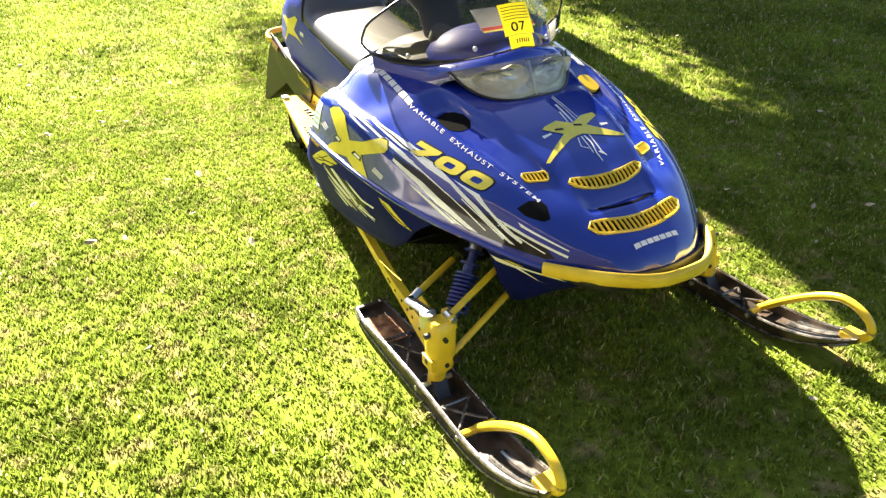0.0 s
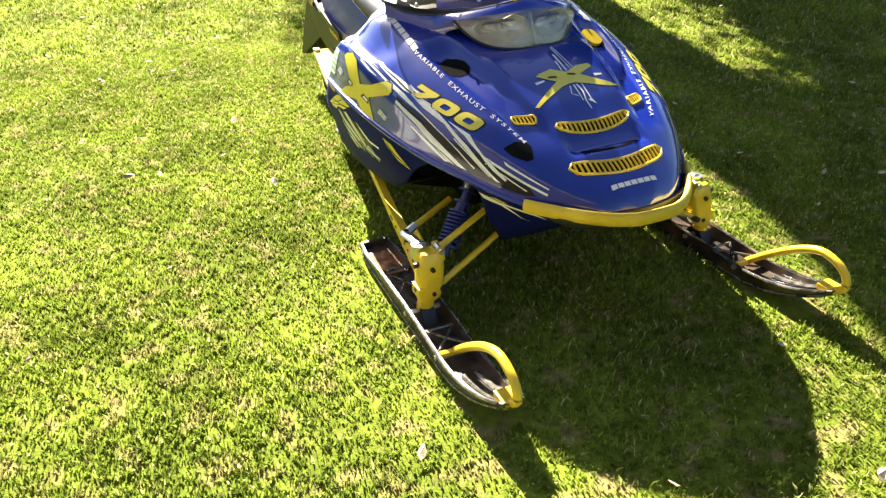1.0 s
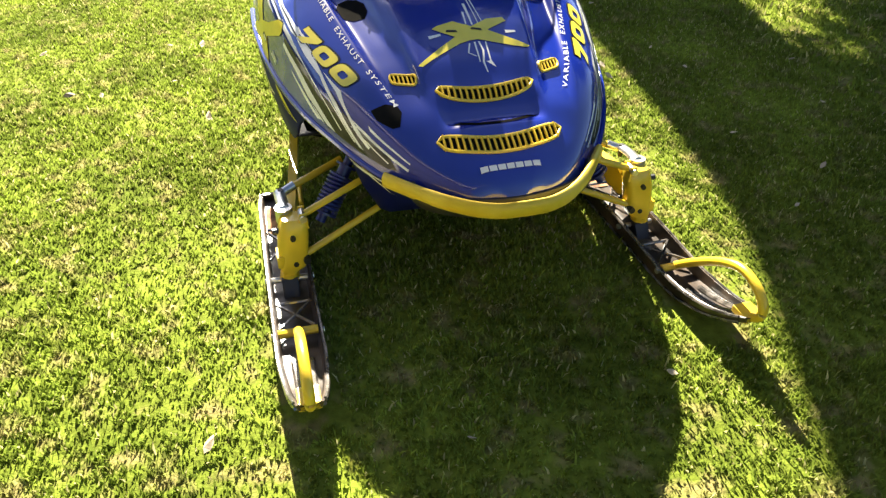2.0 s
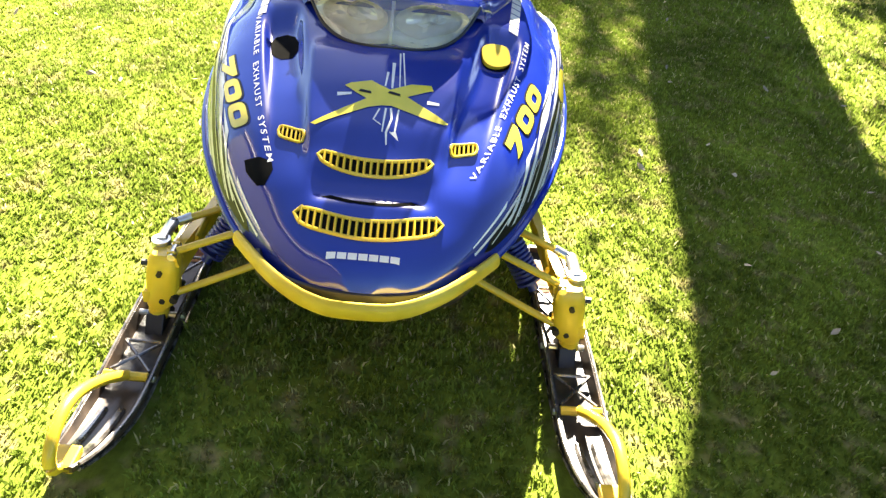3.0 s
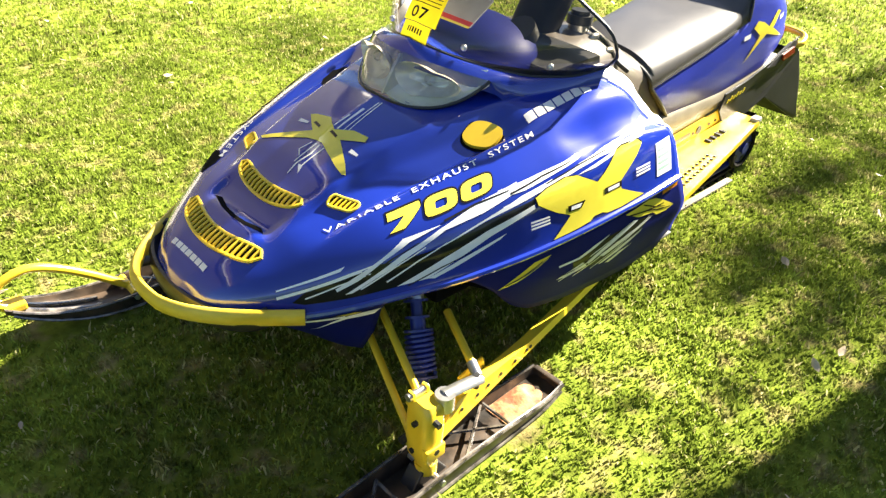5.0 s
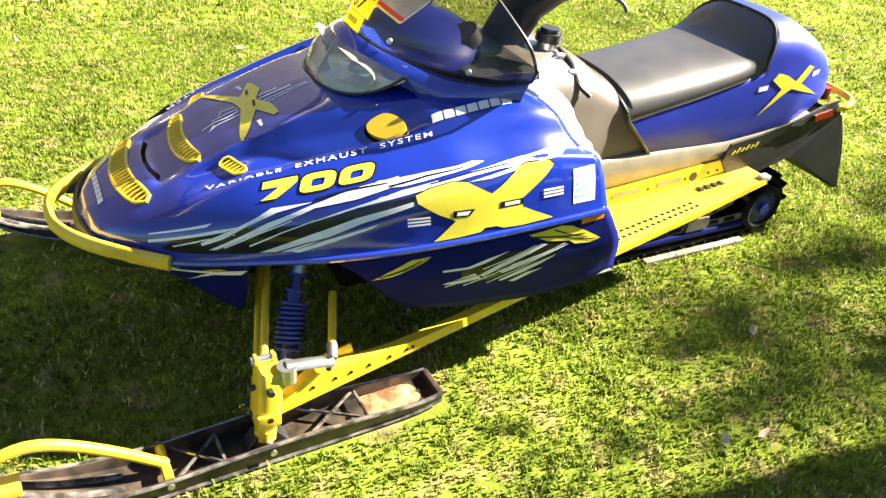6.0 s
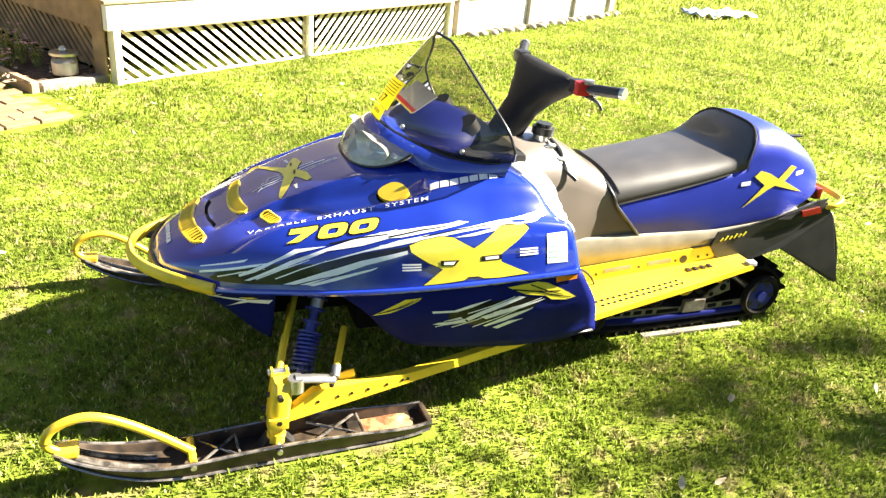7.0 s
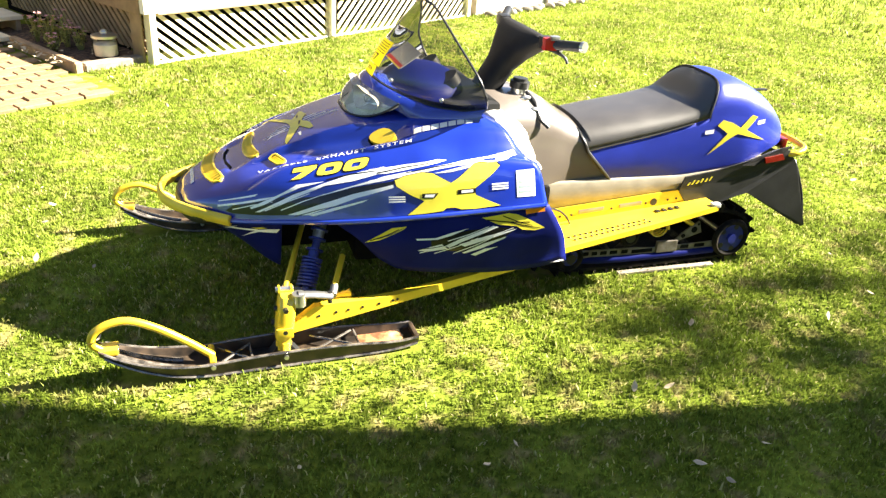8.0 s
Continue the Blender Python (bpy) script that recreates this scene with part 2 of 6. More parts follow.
BLADE = lawn_material("grass_blade", (0.164, 0.226, 0.032), (0.240, 0.302, 0.043), (0.32, 0.305, 0.105), 0.5, True, 0.42)


# ---- building helpers ----
def part(name, bm, mat, parent=None, label="", smooth=True, bevel=0.0):
    """Links a bmesh as one mesh object, under parent if one is given."""
    if bevel:
        bmesh.ops.bevel(bm, geom=[e for e in bm.edges if e.calc_face_angle(0) > 0.7], offset=bevel, segments=2, affect="EDGES", profile=0.7)
    bmesh.ops.recalc_face_normals(bm, faces=bm.faces)
    me = bpy.data.meshes.new(name)
    bm.to_mesh(me)
    bm.free()
    for p in me.polygons:
        p.use_smooth = smooth
    if smooth:
        me.set_sharp_from_angle(angle=radians(42))
    me.materials.append(mat)
    ob = new(name, me)
    if parent:
        ob.parent = parent
    if label:
        tagged(ob, label)
    return ob


def empty(name, label, category, group="", kind="", at=(0, 0, 0)):
    ob = tagged(new(name), label, category, group, kind)
    ob.empty_display_size = 0.1
    ob.location = at
    return ob


def curve(*knots):
    """A smooth function of one variable through the knots (x, value)."""
    xs, ys = [k[0] for k in knots], [k[1] for k in knots]
    n = len(xs)
    d = [(ys[i + 1] - ys[i]) / (xs[i + 1] - xs[i]) for i in range(n - 1)]
    m = [d[0]] + [0 if d[i - 1] * d[i] <= 0 else 2 * d[i - 1] * d[i] / (d[i - 1] + d[i]) for i in range(1, n - 1)] + [d[-1]]

    def f(x):
        if x <= xs[0]:
            return ys[0]
        if x >= xs[-1]:
            return ys[-1]
        i = max(k for k in range(n - 1) if xs[k] <= x)
        h = xs[i + 1] - xs[i]
        t = (x - xs[i]) / h
        return ((2 * t**3 - 3 * t**2 + 1) * ys[i] + (t**3 - 2 * t**2 + t) * h * m[i] + (3 * t**2 - 2 * t**3) * ys[i + 1] + (t**3 - t**2) * h * m[i + 1])
    return f


def spline(points, steps=8, closed=False):
    """Points on a smooth line through the given ones."""
    p = [Vector(q) for q in points]
    n = len(p)
    out = []
    for i in range(n if closed else n - 1):
        a = p[(i - 1) % n] if closed or i else p[0] * 2 - p[1]
        b, c = p[i], p[(i + 1) % n]
        d = p[(i + 2) % n] if closed or i + 2 < n else p[-1] * 2 - p[-2]
        for k in range(steps):
            t = k / steps
            out.append(0.5 * ((2 * b) + (c - a) * t + (2 * a - 5 * b + 4 * c - d) * t * t + (3 * b - a - 3 * c + d) * t**3))
    if not closed:
        out.append(p[-1])
    return out


def sheet(bm, rows, closed=False, wrap=False):
    """Faces over a grid of points."""
    vs = [[bm.verts.new(q) for q in r] for r in rows]
    n, m = len(vs), len(vs[0])
    for i in range(n if wrap else n - 1):
        for j in range(m if closed else m - 1):
            q = [vs[i][j], vs[(i + 1) % n][j], vs[(i + 1) % n][(j + 1) % m], vs[i][(j + 1) % m]]
            bm.faces.new(q)
    return vs


def tube(bm, path, r, sides=10, closed=False, flat=1.0, up=(0, 0, 1), caps=True, r2=None):
    """A round or flattened rod along a path."""
    path = [Vector(p) for p in path]
    n = len(path)
    rows = []
    for i, p in enumerate(path):
        a = path[(i - 1) % n] if closed or i else path[0]
        b = path[(i + 1) % n] if closed or i + 1 < n else path[-1]
        ahead = (b - a).normalized()
        side = ahead.cross(Vector(up))
        side = side.normalized() if side.length > 1e-4 else ahead.cross(Vector((1, 0, 0.01))).normalized()
        top = side.cross(ahead)
        rr = r if r2 is None else r + (r2 - r) * i / (n - 1)
        rows.append([p + side * math.cos(2 * math.pi * k / sides) * rr * flat + top * math.sin(2 * math.pi * k / sides) * rr for k in range(sides)])
    vs = sheet(bm, rows, closed=True, wrap=closed)
    if caps and not closed:
        bm.faces.new(vs[0])
        bm.faces.new(vs[-1][::-1])
    return bm


def rod(a, b, r, sides=10, r2=None):
    return tube(bmesh.new(), [a, b], r, sides, r2=r2)


def box(bm, lo, hi, turn=None):
    """An upright box between two corners, moved by the matrix turn."""
    c = (Vector(lo) + Vector(hi)) / 2
    s = Vector(hi) - Vector(lo)
    m = Matrix.Translation(c) @ Matrix.Diagonal((*s, 1))
    bmesh.ops.create_cube(bm, size=1, matrix=(turn or Matrix()) @ m)
    return bm


def prism(bm, outline, lift):
    """A flat outline (3D points) thickened by the vector lift."""
    a = [bm.verts.new(p) for p in outline]
    b = [bm.verts.new(Vector(p) + Vector(lift)) for p in outline]
    n = len(a)
    bm.faces.new(a)
    bm.faces.new(b[::-1])
    for i in range(n):
        bm.faces.new((a[i], b[i], b[(i + 1) % n], a[(i + 1) % n]))
    return bm


def solid(ob, thick, offset=-1):
    mod = ob.modifiers.new("thickness", "SOLIDIFY")
    mod.thickness, mod.offset = thick, offset
    return ob


# ---- the snowmobile ----
sled = empty("snowmobile", "blue and yellow snowmobile with black seat parked on the lawn", "snowmobile")

NOSE = -0.295
hood_w = curve((-0.295, 0.0), (-0.29, 0.06), (-0.275, 0.112), (-0.25, 0.155), (-0.20, 0.212), (-0.135, 0.266), (-0.05, 0.323), (0.06, 0.378),
               (0.2, 0.432), (0.4, 0.480), (0.6, 0.502), (0.75, 0.508), (0.91, 0.503))
hood_top = curve((-0.295, 0.400), (-0.27, 0.436), (-0.24, 0.460), (-0.14, 0.512), (0.0, 0.578), (0.1, 0.622), (0.17, 0.655), (0.295, 0.694), (0.45, 0.73), (0.62, 0.755))
hood_shoulder = curve((-0.295, 0.385), (-0.27, 0.424), (-0.24, 0.447), (-0.14, 0.495), (0.05, 0.580), (0.15, 0.608), (0.25, 0.638), (0.4, 0.680), (0.52, 0.709), (0.7, 0.738), (0.9, 0.70))
hood_lip = curve((-0.295, 0.376), (-0.135, 0.400), (0.05, 0.430), (0.2, 0.445), (0.42, 0.466), (0.74, 0.486), (0.91, 0.490))
hood_rear = curve((0.0, 0.62), (0.3, 0.68), (0.55, 0.752), (0.8, 0.872), (1.0, 0.908))


def smooth(a, b, x):
    t = min(1, max(0, (x - a) / (b - a)))
    return t * t * (3 - 2 * t)


def hood_point(x, s):
    """The hood's skin at the length x, s from 0 at its ridge to 1 at its lip."""
    w, zc, zs, zl = hood_w(x), hood_top(x), hood_shoulder(x), hood_lip(x)
    ys = 0.64 * w
    c = [(0, zc), (0.5 * ys, 0.72 * zc + 0.28 * zs + 0.003), (ys, zs), (ys + (0.72 + 0.07 * smooth(0.2, 0.6, x)) * (w - ys), zl + (0.64 - 0.06 * smooth(0.3, 0.55, x)) * (zs - zl)), (w, zl)]
    k = [0, 0.3, 0.55, 0.8, 1.0]
    y = curve(*[(k[i], c[i][0]) for i in range(5)])(s)
    z = curve(*[(k[i], c[i][1]) for i in range(5)])(s)
    # the channels that hold the side vents and the round plugs
    yc = 0.20 + 0.19 * (x - 0.02)
    gate = smooth(-0.10, 0.02, x) * (1 - smooth(0.40, 0.50, x))
    z -= (0.012 + 0.018 * smooth(0.08, 0.36, x)) * gate * math.exp(-abs((y - yc) / 0.044) ** 6)
    # the scoop between the two wide grilles, and the crease beside the ridge panel
    z -= 0.012 * smooth(-0.135, -0.10, x) * (1 - smooth(-0.075, -0.035, x)) * (1 - smooth(0.10, 0.145, y))
    z += 0.009 * (1 - smooth(0.148, 0.164, y - 0.10 * max(0, x))) * smooth(-0.02, 0.06, x) * (1 - smooth(0.27, 0.34, x))
    # the hollow below the side lettering
    z -= 0.023 * smooth(0.47, 0.62, x) * math.exp(-abs((s - 0.70) / 0.058) ** 3)
    return Vector((x, y, z))


def hood_rows(nu=110, ns=84):
    rows = []
    for i in range(nu + 1):
        g = (i / nu) ** 1.5
        half = []
        for j in range(ns + 1):
            s = j / ns
            half.append(hood_point(NOSE + (hood_rear(s) - NOSE) * g, s))
        rows.append([Vector((p.x, -p.y, p.z)) for p in half[:0:-1]] + half)
    return rows


bm = bmesh.new()
sheet(bm, hood_rows())
bmesh.ops.remove_doubles(bm, verts=bm.verts, dist=0.0005)
bmesh.ops.recalc_face_normals(bm, faces=bm.faces)
if sum(f.normal.z * f.calc_area() for f in bm.faces) < 0:
    bmesh.ops.reverse_faces(bm, faces=bm.faces)
from mathutils.bvhtree import BVHTree
skin = BVHTree.FromBMesh(bm)



def face_out(ob, centre):
    """Turns an open shell so that its faces look away from a point."""
    c = Vector(centre)
    if sum((p.center - c).dot(p.normal) * p.area for p in ob.data.polygons) < 0:
        ob.data.flip_normals()
    return ob


hood = part("hood", bm, BLUE, sled, "glossy blue hood with yellow, white and black graphics")
solid(face_out(hood, (0.35, 0, 0.3)), 0.005)


# the belly pan: a front scoop, a rear side shell on each side, and the dark bay between them
def belly_rows(x0, x1, n, drop, foot, floor_z, lean):
    rows = []
    for i in range(n + 1):
        x = x0 + (x1 - x0) * i / n
        w, zl, zb, f = hood_w(x) - 0.002, hood_lip(x) - 0.004, floor_z(x), foot(x)
        half = [Vector((x, 0, zb)), Vector((x, 0.5 * f, zb)), Vector((x, 0.9 * f, zb + 0.004)), Vector((x, f, zb + 0.02)),
                Vector((x, f + (w - f) * lean, zb + (zl - zb) * 0.45)), Vector((x, f + (w - f) * (0.5 + 0.5 * lean), zl - (zl - zb) * drop)), Vector((x, w, zl))]
        rows.append([Vector((p.x, -p.y, p.z)) for p in half[:0:-1]] + half)
    return rows


bm = bmesh.new()
sheet(bm, belly_rows(-0.285, 0.030, 20, 0.2, curve((-0.285, 0.01), (-0.2, 0.13), (-0.1, 0.215), (0.0, 0.262), (0.085, 0.27)),
                     curve((-0.285, 0.365), (-0.2, 0.338), (-0.1, 0.290), (0.0, 0.215), (0.03, 0.195)), 0.45))
bmesh.ops.remove_doubles(bm, verts=bm.verts, dist=0.0005)
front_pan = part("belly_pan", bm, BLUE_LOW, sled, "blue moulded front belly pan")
solid(face_out(front_pan, (0.0, 0, 0.36)), 0.004)

pan_floor = curve((0.20, 0.425), (0.27, 0.375), (0.34, 0.300), (0.42, 0.255), (0.55, 0.238), (0.85, 0.222), (1.04, 0.232))
pan_rear = curve((0.0, 1.045), (0.5, 0.995), (1.0, 0.915))
for side in (-1, 1):
    bm = bmesh.new()
    rows = []
    for i in range(31):
        g = i / 30
        row = []
        for j in range(11):
            s = j / 10
            x = 0.20 + (pan_rear(s) - 0.20) * g
            zl, zb = hood_lip(x) - 0.004, pan_floor(x)
            z = zb + (zl - zb) * s
            inward = 0.035 * (1 - smooth(0.22, 0.40, z)) + 0.02 * (1 - smooth(0.20, 0.40, x))
            row.append(Vector((x, side * (hood_w(min(x, 0.9)) - 0.002 - inward - 0.02 * smooth(0.92, 1.04, x) * (1 - s)), z)))
        rows.append(row)
    sheet(bm, rows)
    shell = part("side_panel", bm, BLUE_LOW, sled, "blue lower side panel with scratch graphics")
    solid(face_out(shell, (0.5, 0, 0.35)), 0.006)

# bay, arch and bulkheads are coloured near-black for the shade inside
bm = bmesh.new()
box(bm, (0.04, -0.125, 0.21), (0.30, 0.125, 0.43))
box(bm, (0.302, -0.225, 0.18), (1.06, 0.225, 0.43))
part("engine_bay", bm, DARK, sled, "engine bay behind the suspension opening, near-black for its shade", smooth=False, bevel=0.02)
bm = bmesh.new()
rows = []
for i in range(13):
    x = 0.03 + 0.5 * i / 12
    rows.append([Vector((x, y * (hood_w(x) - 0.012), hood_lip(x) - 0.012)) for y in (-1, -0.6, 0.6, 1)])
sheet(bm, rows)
solid(part("inner_arch", bm, DARK, sled, "underside of the hood, near-black for its shade"), 0.004)
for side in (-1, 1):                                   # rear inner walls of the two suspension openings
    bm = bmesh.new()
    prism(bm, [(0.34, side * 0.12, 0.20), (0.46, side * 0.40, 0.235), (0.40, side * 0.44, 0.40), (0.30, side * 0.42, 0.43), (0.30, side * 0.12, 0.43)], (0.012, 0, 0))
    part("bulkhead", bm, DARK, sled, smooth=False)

# the floor that closes the pan from below
bm = bmesh.new()
sheet(bm, [[Vector((x, y * (hood_w(min(x, 0.9)) - 0.045), pan_floor(x) + 0.006)) for y in (-1, -0.6, -0.2, 0.2, 0.6, 1)] for x in [0.40 + 0.63 * i / 12 for i in range(13)]])
solid(part("pan_floor", bm, BLACK, sled, "black floor of the belly pan"), 0.004)

# the rolled lip along the hood's edge
for side in (-1, 1):
    bm = bmesh.new()
    tube(bm, [(x, side * (hood_w(x) + 0.001), hood_lip(x) - 0.002) for x in [-0.13 + 1.03 * i / 40 for i in range(41)]], 0.0085, 8)
    part("hood_lip", bm, BLUE, hood)

# the pale seal along the hood's rear edge, its glare painted in white
for side in (-1, 1):
    bm = bmesh.new()
    edge = [hood_point(hood_rear(s), s) for s in [0.56 + 0.26 * i / 20 for i in range(21)]]
    tube(bm, [Vector((p.x + 0.008, side * (p.y - 0.010), p.z - 0.004)) for p in edge], 0.0105, 8, flat=1.3, r2=0.005)
    part("edge_seal", bm, FOAM, hood, "white seal along the hood's rear edge, glare put into its colour")

# pale foil-faced padding behind the hood's rear edge, widened to paint the glare
for side in (-1, 1):
    bm = bmesh.new()
    rows = []
    for i in range(25):
        u = 0.40 + 0.40 * i / 24
        p = hood_point(hood_rear(u), u)
        wide = 0.125 * math.sin(math.pi * min(1, 0.25 + 0.75 * i / 24)) ** 0.7 + 0.006 * noise.noise((u * 30, side, 1))
        rows.append([Vector((p.x - 0.004 + wide * k / 6, side * (p.y - 0.012 - 0.058 * (k / 6) ** 1.4), p.z - 0.004 + 0.022 * math.sin(math.pi * k / 6) - 0.030 * (k / 6) ** 2 + 0.004 * noise.noise((u * 45, k * 0.8, 3)))) for k in range(7)])
    sheet(bm, rows)
    solid(part("foil_padding", bm, FOAM, sled, "white foil padding behind the hood, widened to hold glare"), 0.004)

# nose seam, a black band for the shadow gap there, and bumper
bm = bmesh.new()
tube(bm, [(-0.18 - 0.112 * math.cos(a), 0.225 * math.sin(a), 0.384 + 0.014 * (1 - math.cos(a))) for a in [radians(-88 + 176 * i / 24) for i in range(25)]], 0.026, 10, flat=0.45)
part("nose_trim", bm, BLACK, sled, "black band for the shadow gap below the nose")
bumper_x = curve((0.0, -0.352), (0.05, -0.347), (0.10, -0.326), (0.15, -0.288), (0.2, -0.236), (0.245, -0.178), (0.28, -0.13))
bm = bmesh.new()
tube(bm, [(bumper_x(abs(y)), y, 0.402 + 0.012 * (1 - abs(y) / 0.28)) for y in [-0.28 + 0.56 * i / 32 for i in range(33)]], 0.0205, 12, flat=0.55)
part("front_bumper", bm, YELLOW_SOFT, sled, "thick yellow front bumper")
for side in (-1, 1):
    part("bumper_stay", rod((-0.305, side * 0.13, 0.395), (-0.215, side * 0.12, 0.385), 0.012), BLACK, sled)

# headlight: lens, bowls and divider
def lens_rim(y, top):
    k = abs(y) / 0.216
    return Vector((0.356 + 0.092 * k**2, y, 0.795 - 0.028 * k**2)) if top else Vector((0.288 + 0.160 * k**2.6, y, 0.697 + 0.070 * k**6))


light = new("headlight")
light.parent = sled
tagged(light, "clear twin headlight with chrome reflectors")
bm = bmesh.new()
rows = []
for i in range(25):
    y = -0.216 * math.cos(math.pi * i / 24)
    lo, hi = lens_rim(y, False), lens_rim(y, True)
    rows.append([lo.lerp(hi, k / 8) + Vector((-0.018, 0, 0.010)) * math.sin(math.pi * k / 8) * (1 - (y / 0.216) ** 2) for k in range(9)])
sheet(bm, rows)
bmesh.ops.remove_doubles(bm, verts=bm.verts, dist=0.0004)
part("lens", bm, LENS, light, "clear plastic headlight lens")
for side in (-1, 1):
    bm = bmesh.new()
    rows = []
    for i in range(9):
        r = i / 8
        rows.append([Vector((0.386 - 0.055 * r * r + 0.05 * abs(math.cos(a)) * r * (side * math.cos(a) > 0), side * 0.098 + 0.09 * r * math.cos(a), 0.752 + (0.045 - 0.012 * (side * math.cos(a) > 0)) * r * math.sin(a)))
                     for a in [2 * math.pi * k / 20 for k in range(20)]])
    sheet(bm, rows, closed=True)
    bmesh.ops.remove_doubles(bm, verts=bm.verts, dist=0.0004)
    part("reflector", bm, SATIN, light, "brownish satin reflector bowl")
    bm = bmesh.new()
    sheet(bm, [[Vector((0.352 + 0.075 * (i / 9) ** 2 + 0.0065 * j + 0.014 * noise.noise((i * 0.9, j * 1.3, 4 + side)), side * (0.012 + 0.182 * i / 9), 0.738 + 0.009 * j + 0.006 * noise.noise((i * 1.1, j, 8)))) for j in range(6)] for i in range(10)])
    part("faceted_reflector", bm, CHROME, light, "bright faceted reflector", smooth=False)
    bm = bmesh.new()
    bmesh.ops.create_uvsphere(bm, u_segments=10, v_segments=8, radius=0.014, matrix=pose(0.366, side * 0.098, 0.752))
    part("bulb", bm, GLASS, light)
bm = bmesh.new()
prism(bm, [(0.298, -0.004, 0.702), (0.352, -0.006, 0.790), (0.40, -0.006, 0.785), (0.40, -0.004, 0.705)], (0, 0.008, 0))
part("divider", bm, WHITE_PAINT, light, smooth=False)
bm = bmesh.new()
rows = []
for i in range(25):
    y = -0.214 * math.cos(math.pi * i / 24)
    k = 1 - (y / 0.214) ** 2
    rows.append([lens_rim(y, False) + Vector((0.004, 0, -0.001)), lens_rim(y, False).lerp(lens_rim(y, True), 0.3) + Vector((0.044 * k + 0.002, 0, -0.01)),
                 lens_rim(y, False).lerp(lens_rim(y, True), 0.7) + Vector((0.044 * k + 0.002, 0, 0)), lens_rim(y, True) + Vector((0.004, 0, -0.002))])
sheet(bm, rows)
part("housing", bm, REFLECT, light, "bright headlight housing")
bm = bmesh.new()
tube(bm, [lens_rim(-0.216 * math.cos(math.pi * i / 36), False) + Vector((-0.001, 0, 0)) for i in range(37)], 0.004, 6)
part("gasket", bm, BLACK, light, "black headlight gasket")


# cowl between the headlight and the windshield
shield_foot = curve((0.0, 0.824), (0.05, 0.816), (0.10, 0.803), (0.155, 0.788), (0.21, 0.772), (0.255, 0.762), (0.30, 0.762), (0.345, 0.782))


def shield_base(y):
    k = min(1, abs(y) / 0.345)
    return Vector((0.385 + 0.330 * k**1.9, y, shield_foot(abs(y))))


def cowl_edge(y):
    a = abs(y)
    if a <= 0.216:
        return lens_rim(y, True)
    t = (a - 0.216) / (0.345 - 0.216)
    x = 0.448 + 0.245 * t
    under = skin.ray_cast(Vector((x, y, 2.0)), Vector((0, 0, -1)))[0]
    z = under.z if under else 0.74
    return Vector((x, y, 0.767 + (min(z, 0.767) - 0.767) * smooth(0.0, 0.3, t) - 0.002))


bm = bmesh.new()
rows = []
for i in range(41):
    y = -0.345 + 0.690 * i / 40
    lo, hi = cowl_edge(y), shield_base(y)
    rows.append([lo + Vector((0, 0, -0.028)), lo] + [lo.lerp(hi, k / 5) + Vector((0, 0, 0.006 * math.sin(math.pi * k / 5))) for k in range(1, 6)] + [hi + Vector((0.10 - 0.09 * (y / 0.345) ** 2, -0.25 * y, -0.02)), hi + Vector((0.2 - 0.18 * (y / 0.345) ** 2, -0.3 * y, -0.09))])
sheet(bm, rows)
part("cowl", bm, BLUE, sled, "blue cowl under the windshield")

# dash pod and labels behind the windshield
bm = bmesh.new()
bmesh.ops.create_uvsphere(bm, u_segments=32, v_segments=16, radius=1, matrix=pose(0.585, 0, 0.765) @ Matrix.Diagonal((0.15, 0.205, 0.088, 1)))
part("dash_pod", bm, BLUE_LOW, sled, "blue instrument pod behind the windshield")
bm = bmesh.new()
box(bm, (0.60, -0.27, 0.70), (0.80, 0.27, 0.775))
part("dash", bm, BLACK, sled, "black dash panel", bevel=0.02)
dash_label = pose(0.505, -0.015, 0.878, 0, -34, 0)
bm = bmesh.new()
box(bm, (-0.035, -0.095, -0.002), (0.055, 0.095, 0.002), dash_label)
lab = part("warning_label", bm, GREY_LABEL, sled, "grey warning label with a red band", smooth=False)
for lo, hi, mt in ((-0.035, -0.022, RED), (-0.041, -0.035, YELLOW_INK)):
    bm = bmesh.new()
    box(bm, (lo, -0.095, 0.0021), (hi, 0.095, 0.0032), dash_label)
    part("band", bm, mt, lab, smooth=False)
for y in (-0.12, 0.12):
    bm = bmesh.new()
    tube(bm, [(0.66, y, 0.80), (0.64, y, 0.83)], 0.042, 20)
    part("gauge", bm, BLACK, sled, "round black gauge")

# windshield
shield_half = curve((0.0, 0.345), (0.12, 0.382), (0.25, 0.372), (0.4, 0.305), (0.55, 0.230), (0.75, 0.155), (0.9, 0.112), (1.0, 0.060))


def shield_point(a, h):
    base = shield_base(a * 0.345)
    top = Vector((0.572 + 0.025 * a * a, 0, 1.078 - 0.012 * a * a))
    p = base.lerp(top, h)
    p.x -= 0.018 * math.sin(math.pi * h) * (1 - abs(a))
    p.x -= 0.010 * abs(a) ** 2 * math.sin(math.pi * h)
    p.z += 0.030 * abs(a) ** 2 * math.sin(math.pi * h)
    p.y = a * shield_half(h)
    return p


bm = bmesh.new()
sheet(bm, [[shield_point(-1 + i / 16, j / 20) for i in range(33)] for j in range(21)])
shield = part("windshield", bm, SMOKE, sled, "smoke-tinted windshield with black edge trim")
edge = [shield_point(-1, j / 20) for j in range(20)] + [shield_point(-1 + i / 8, 1) for i in range(17)] + [shield_point(1, 1 - j / 20) for j in range(1, 21)]
bm = bmesh.new()
tube(bm, edge, 0.0042, 6)
part("edge_trim", bm, BLACK, shield, "black rubber edge trim")
bm = bmesh.new()
tube(bm, [shield_point(-1 + i / 16, 0.0) for i in range(33)], 0.0035, 6)
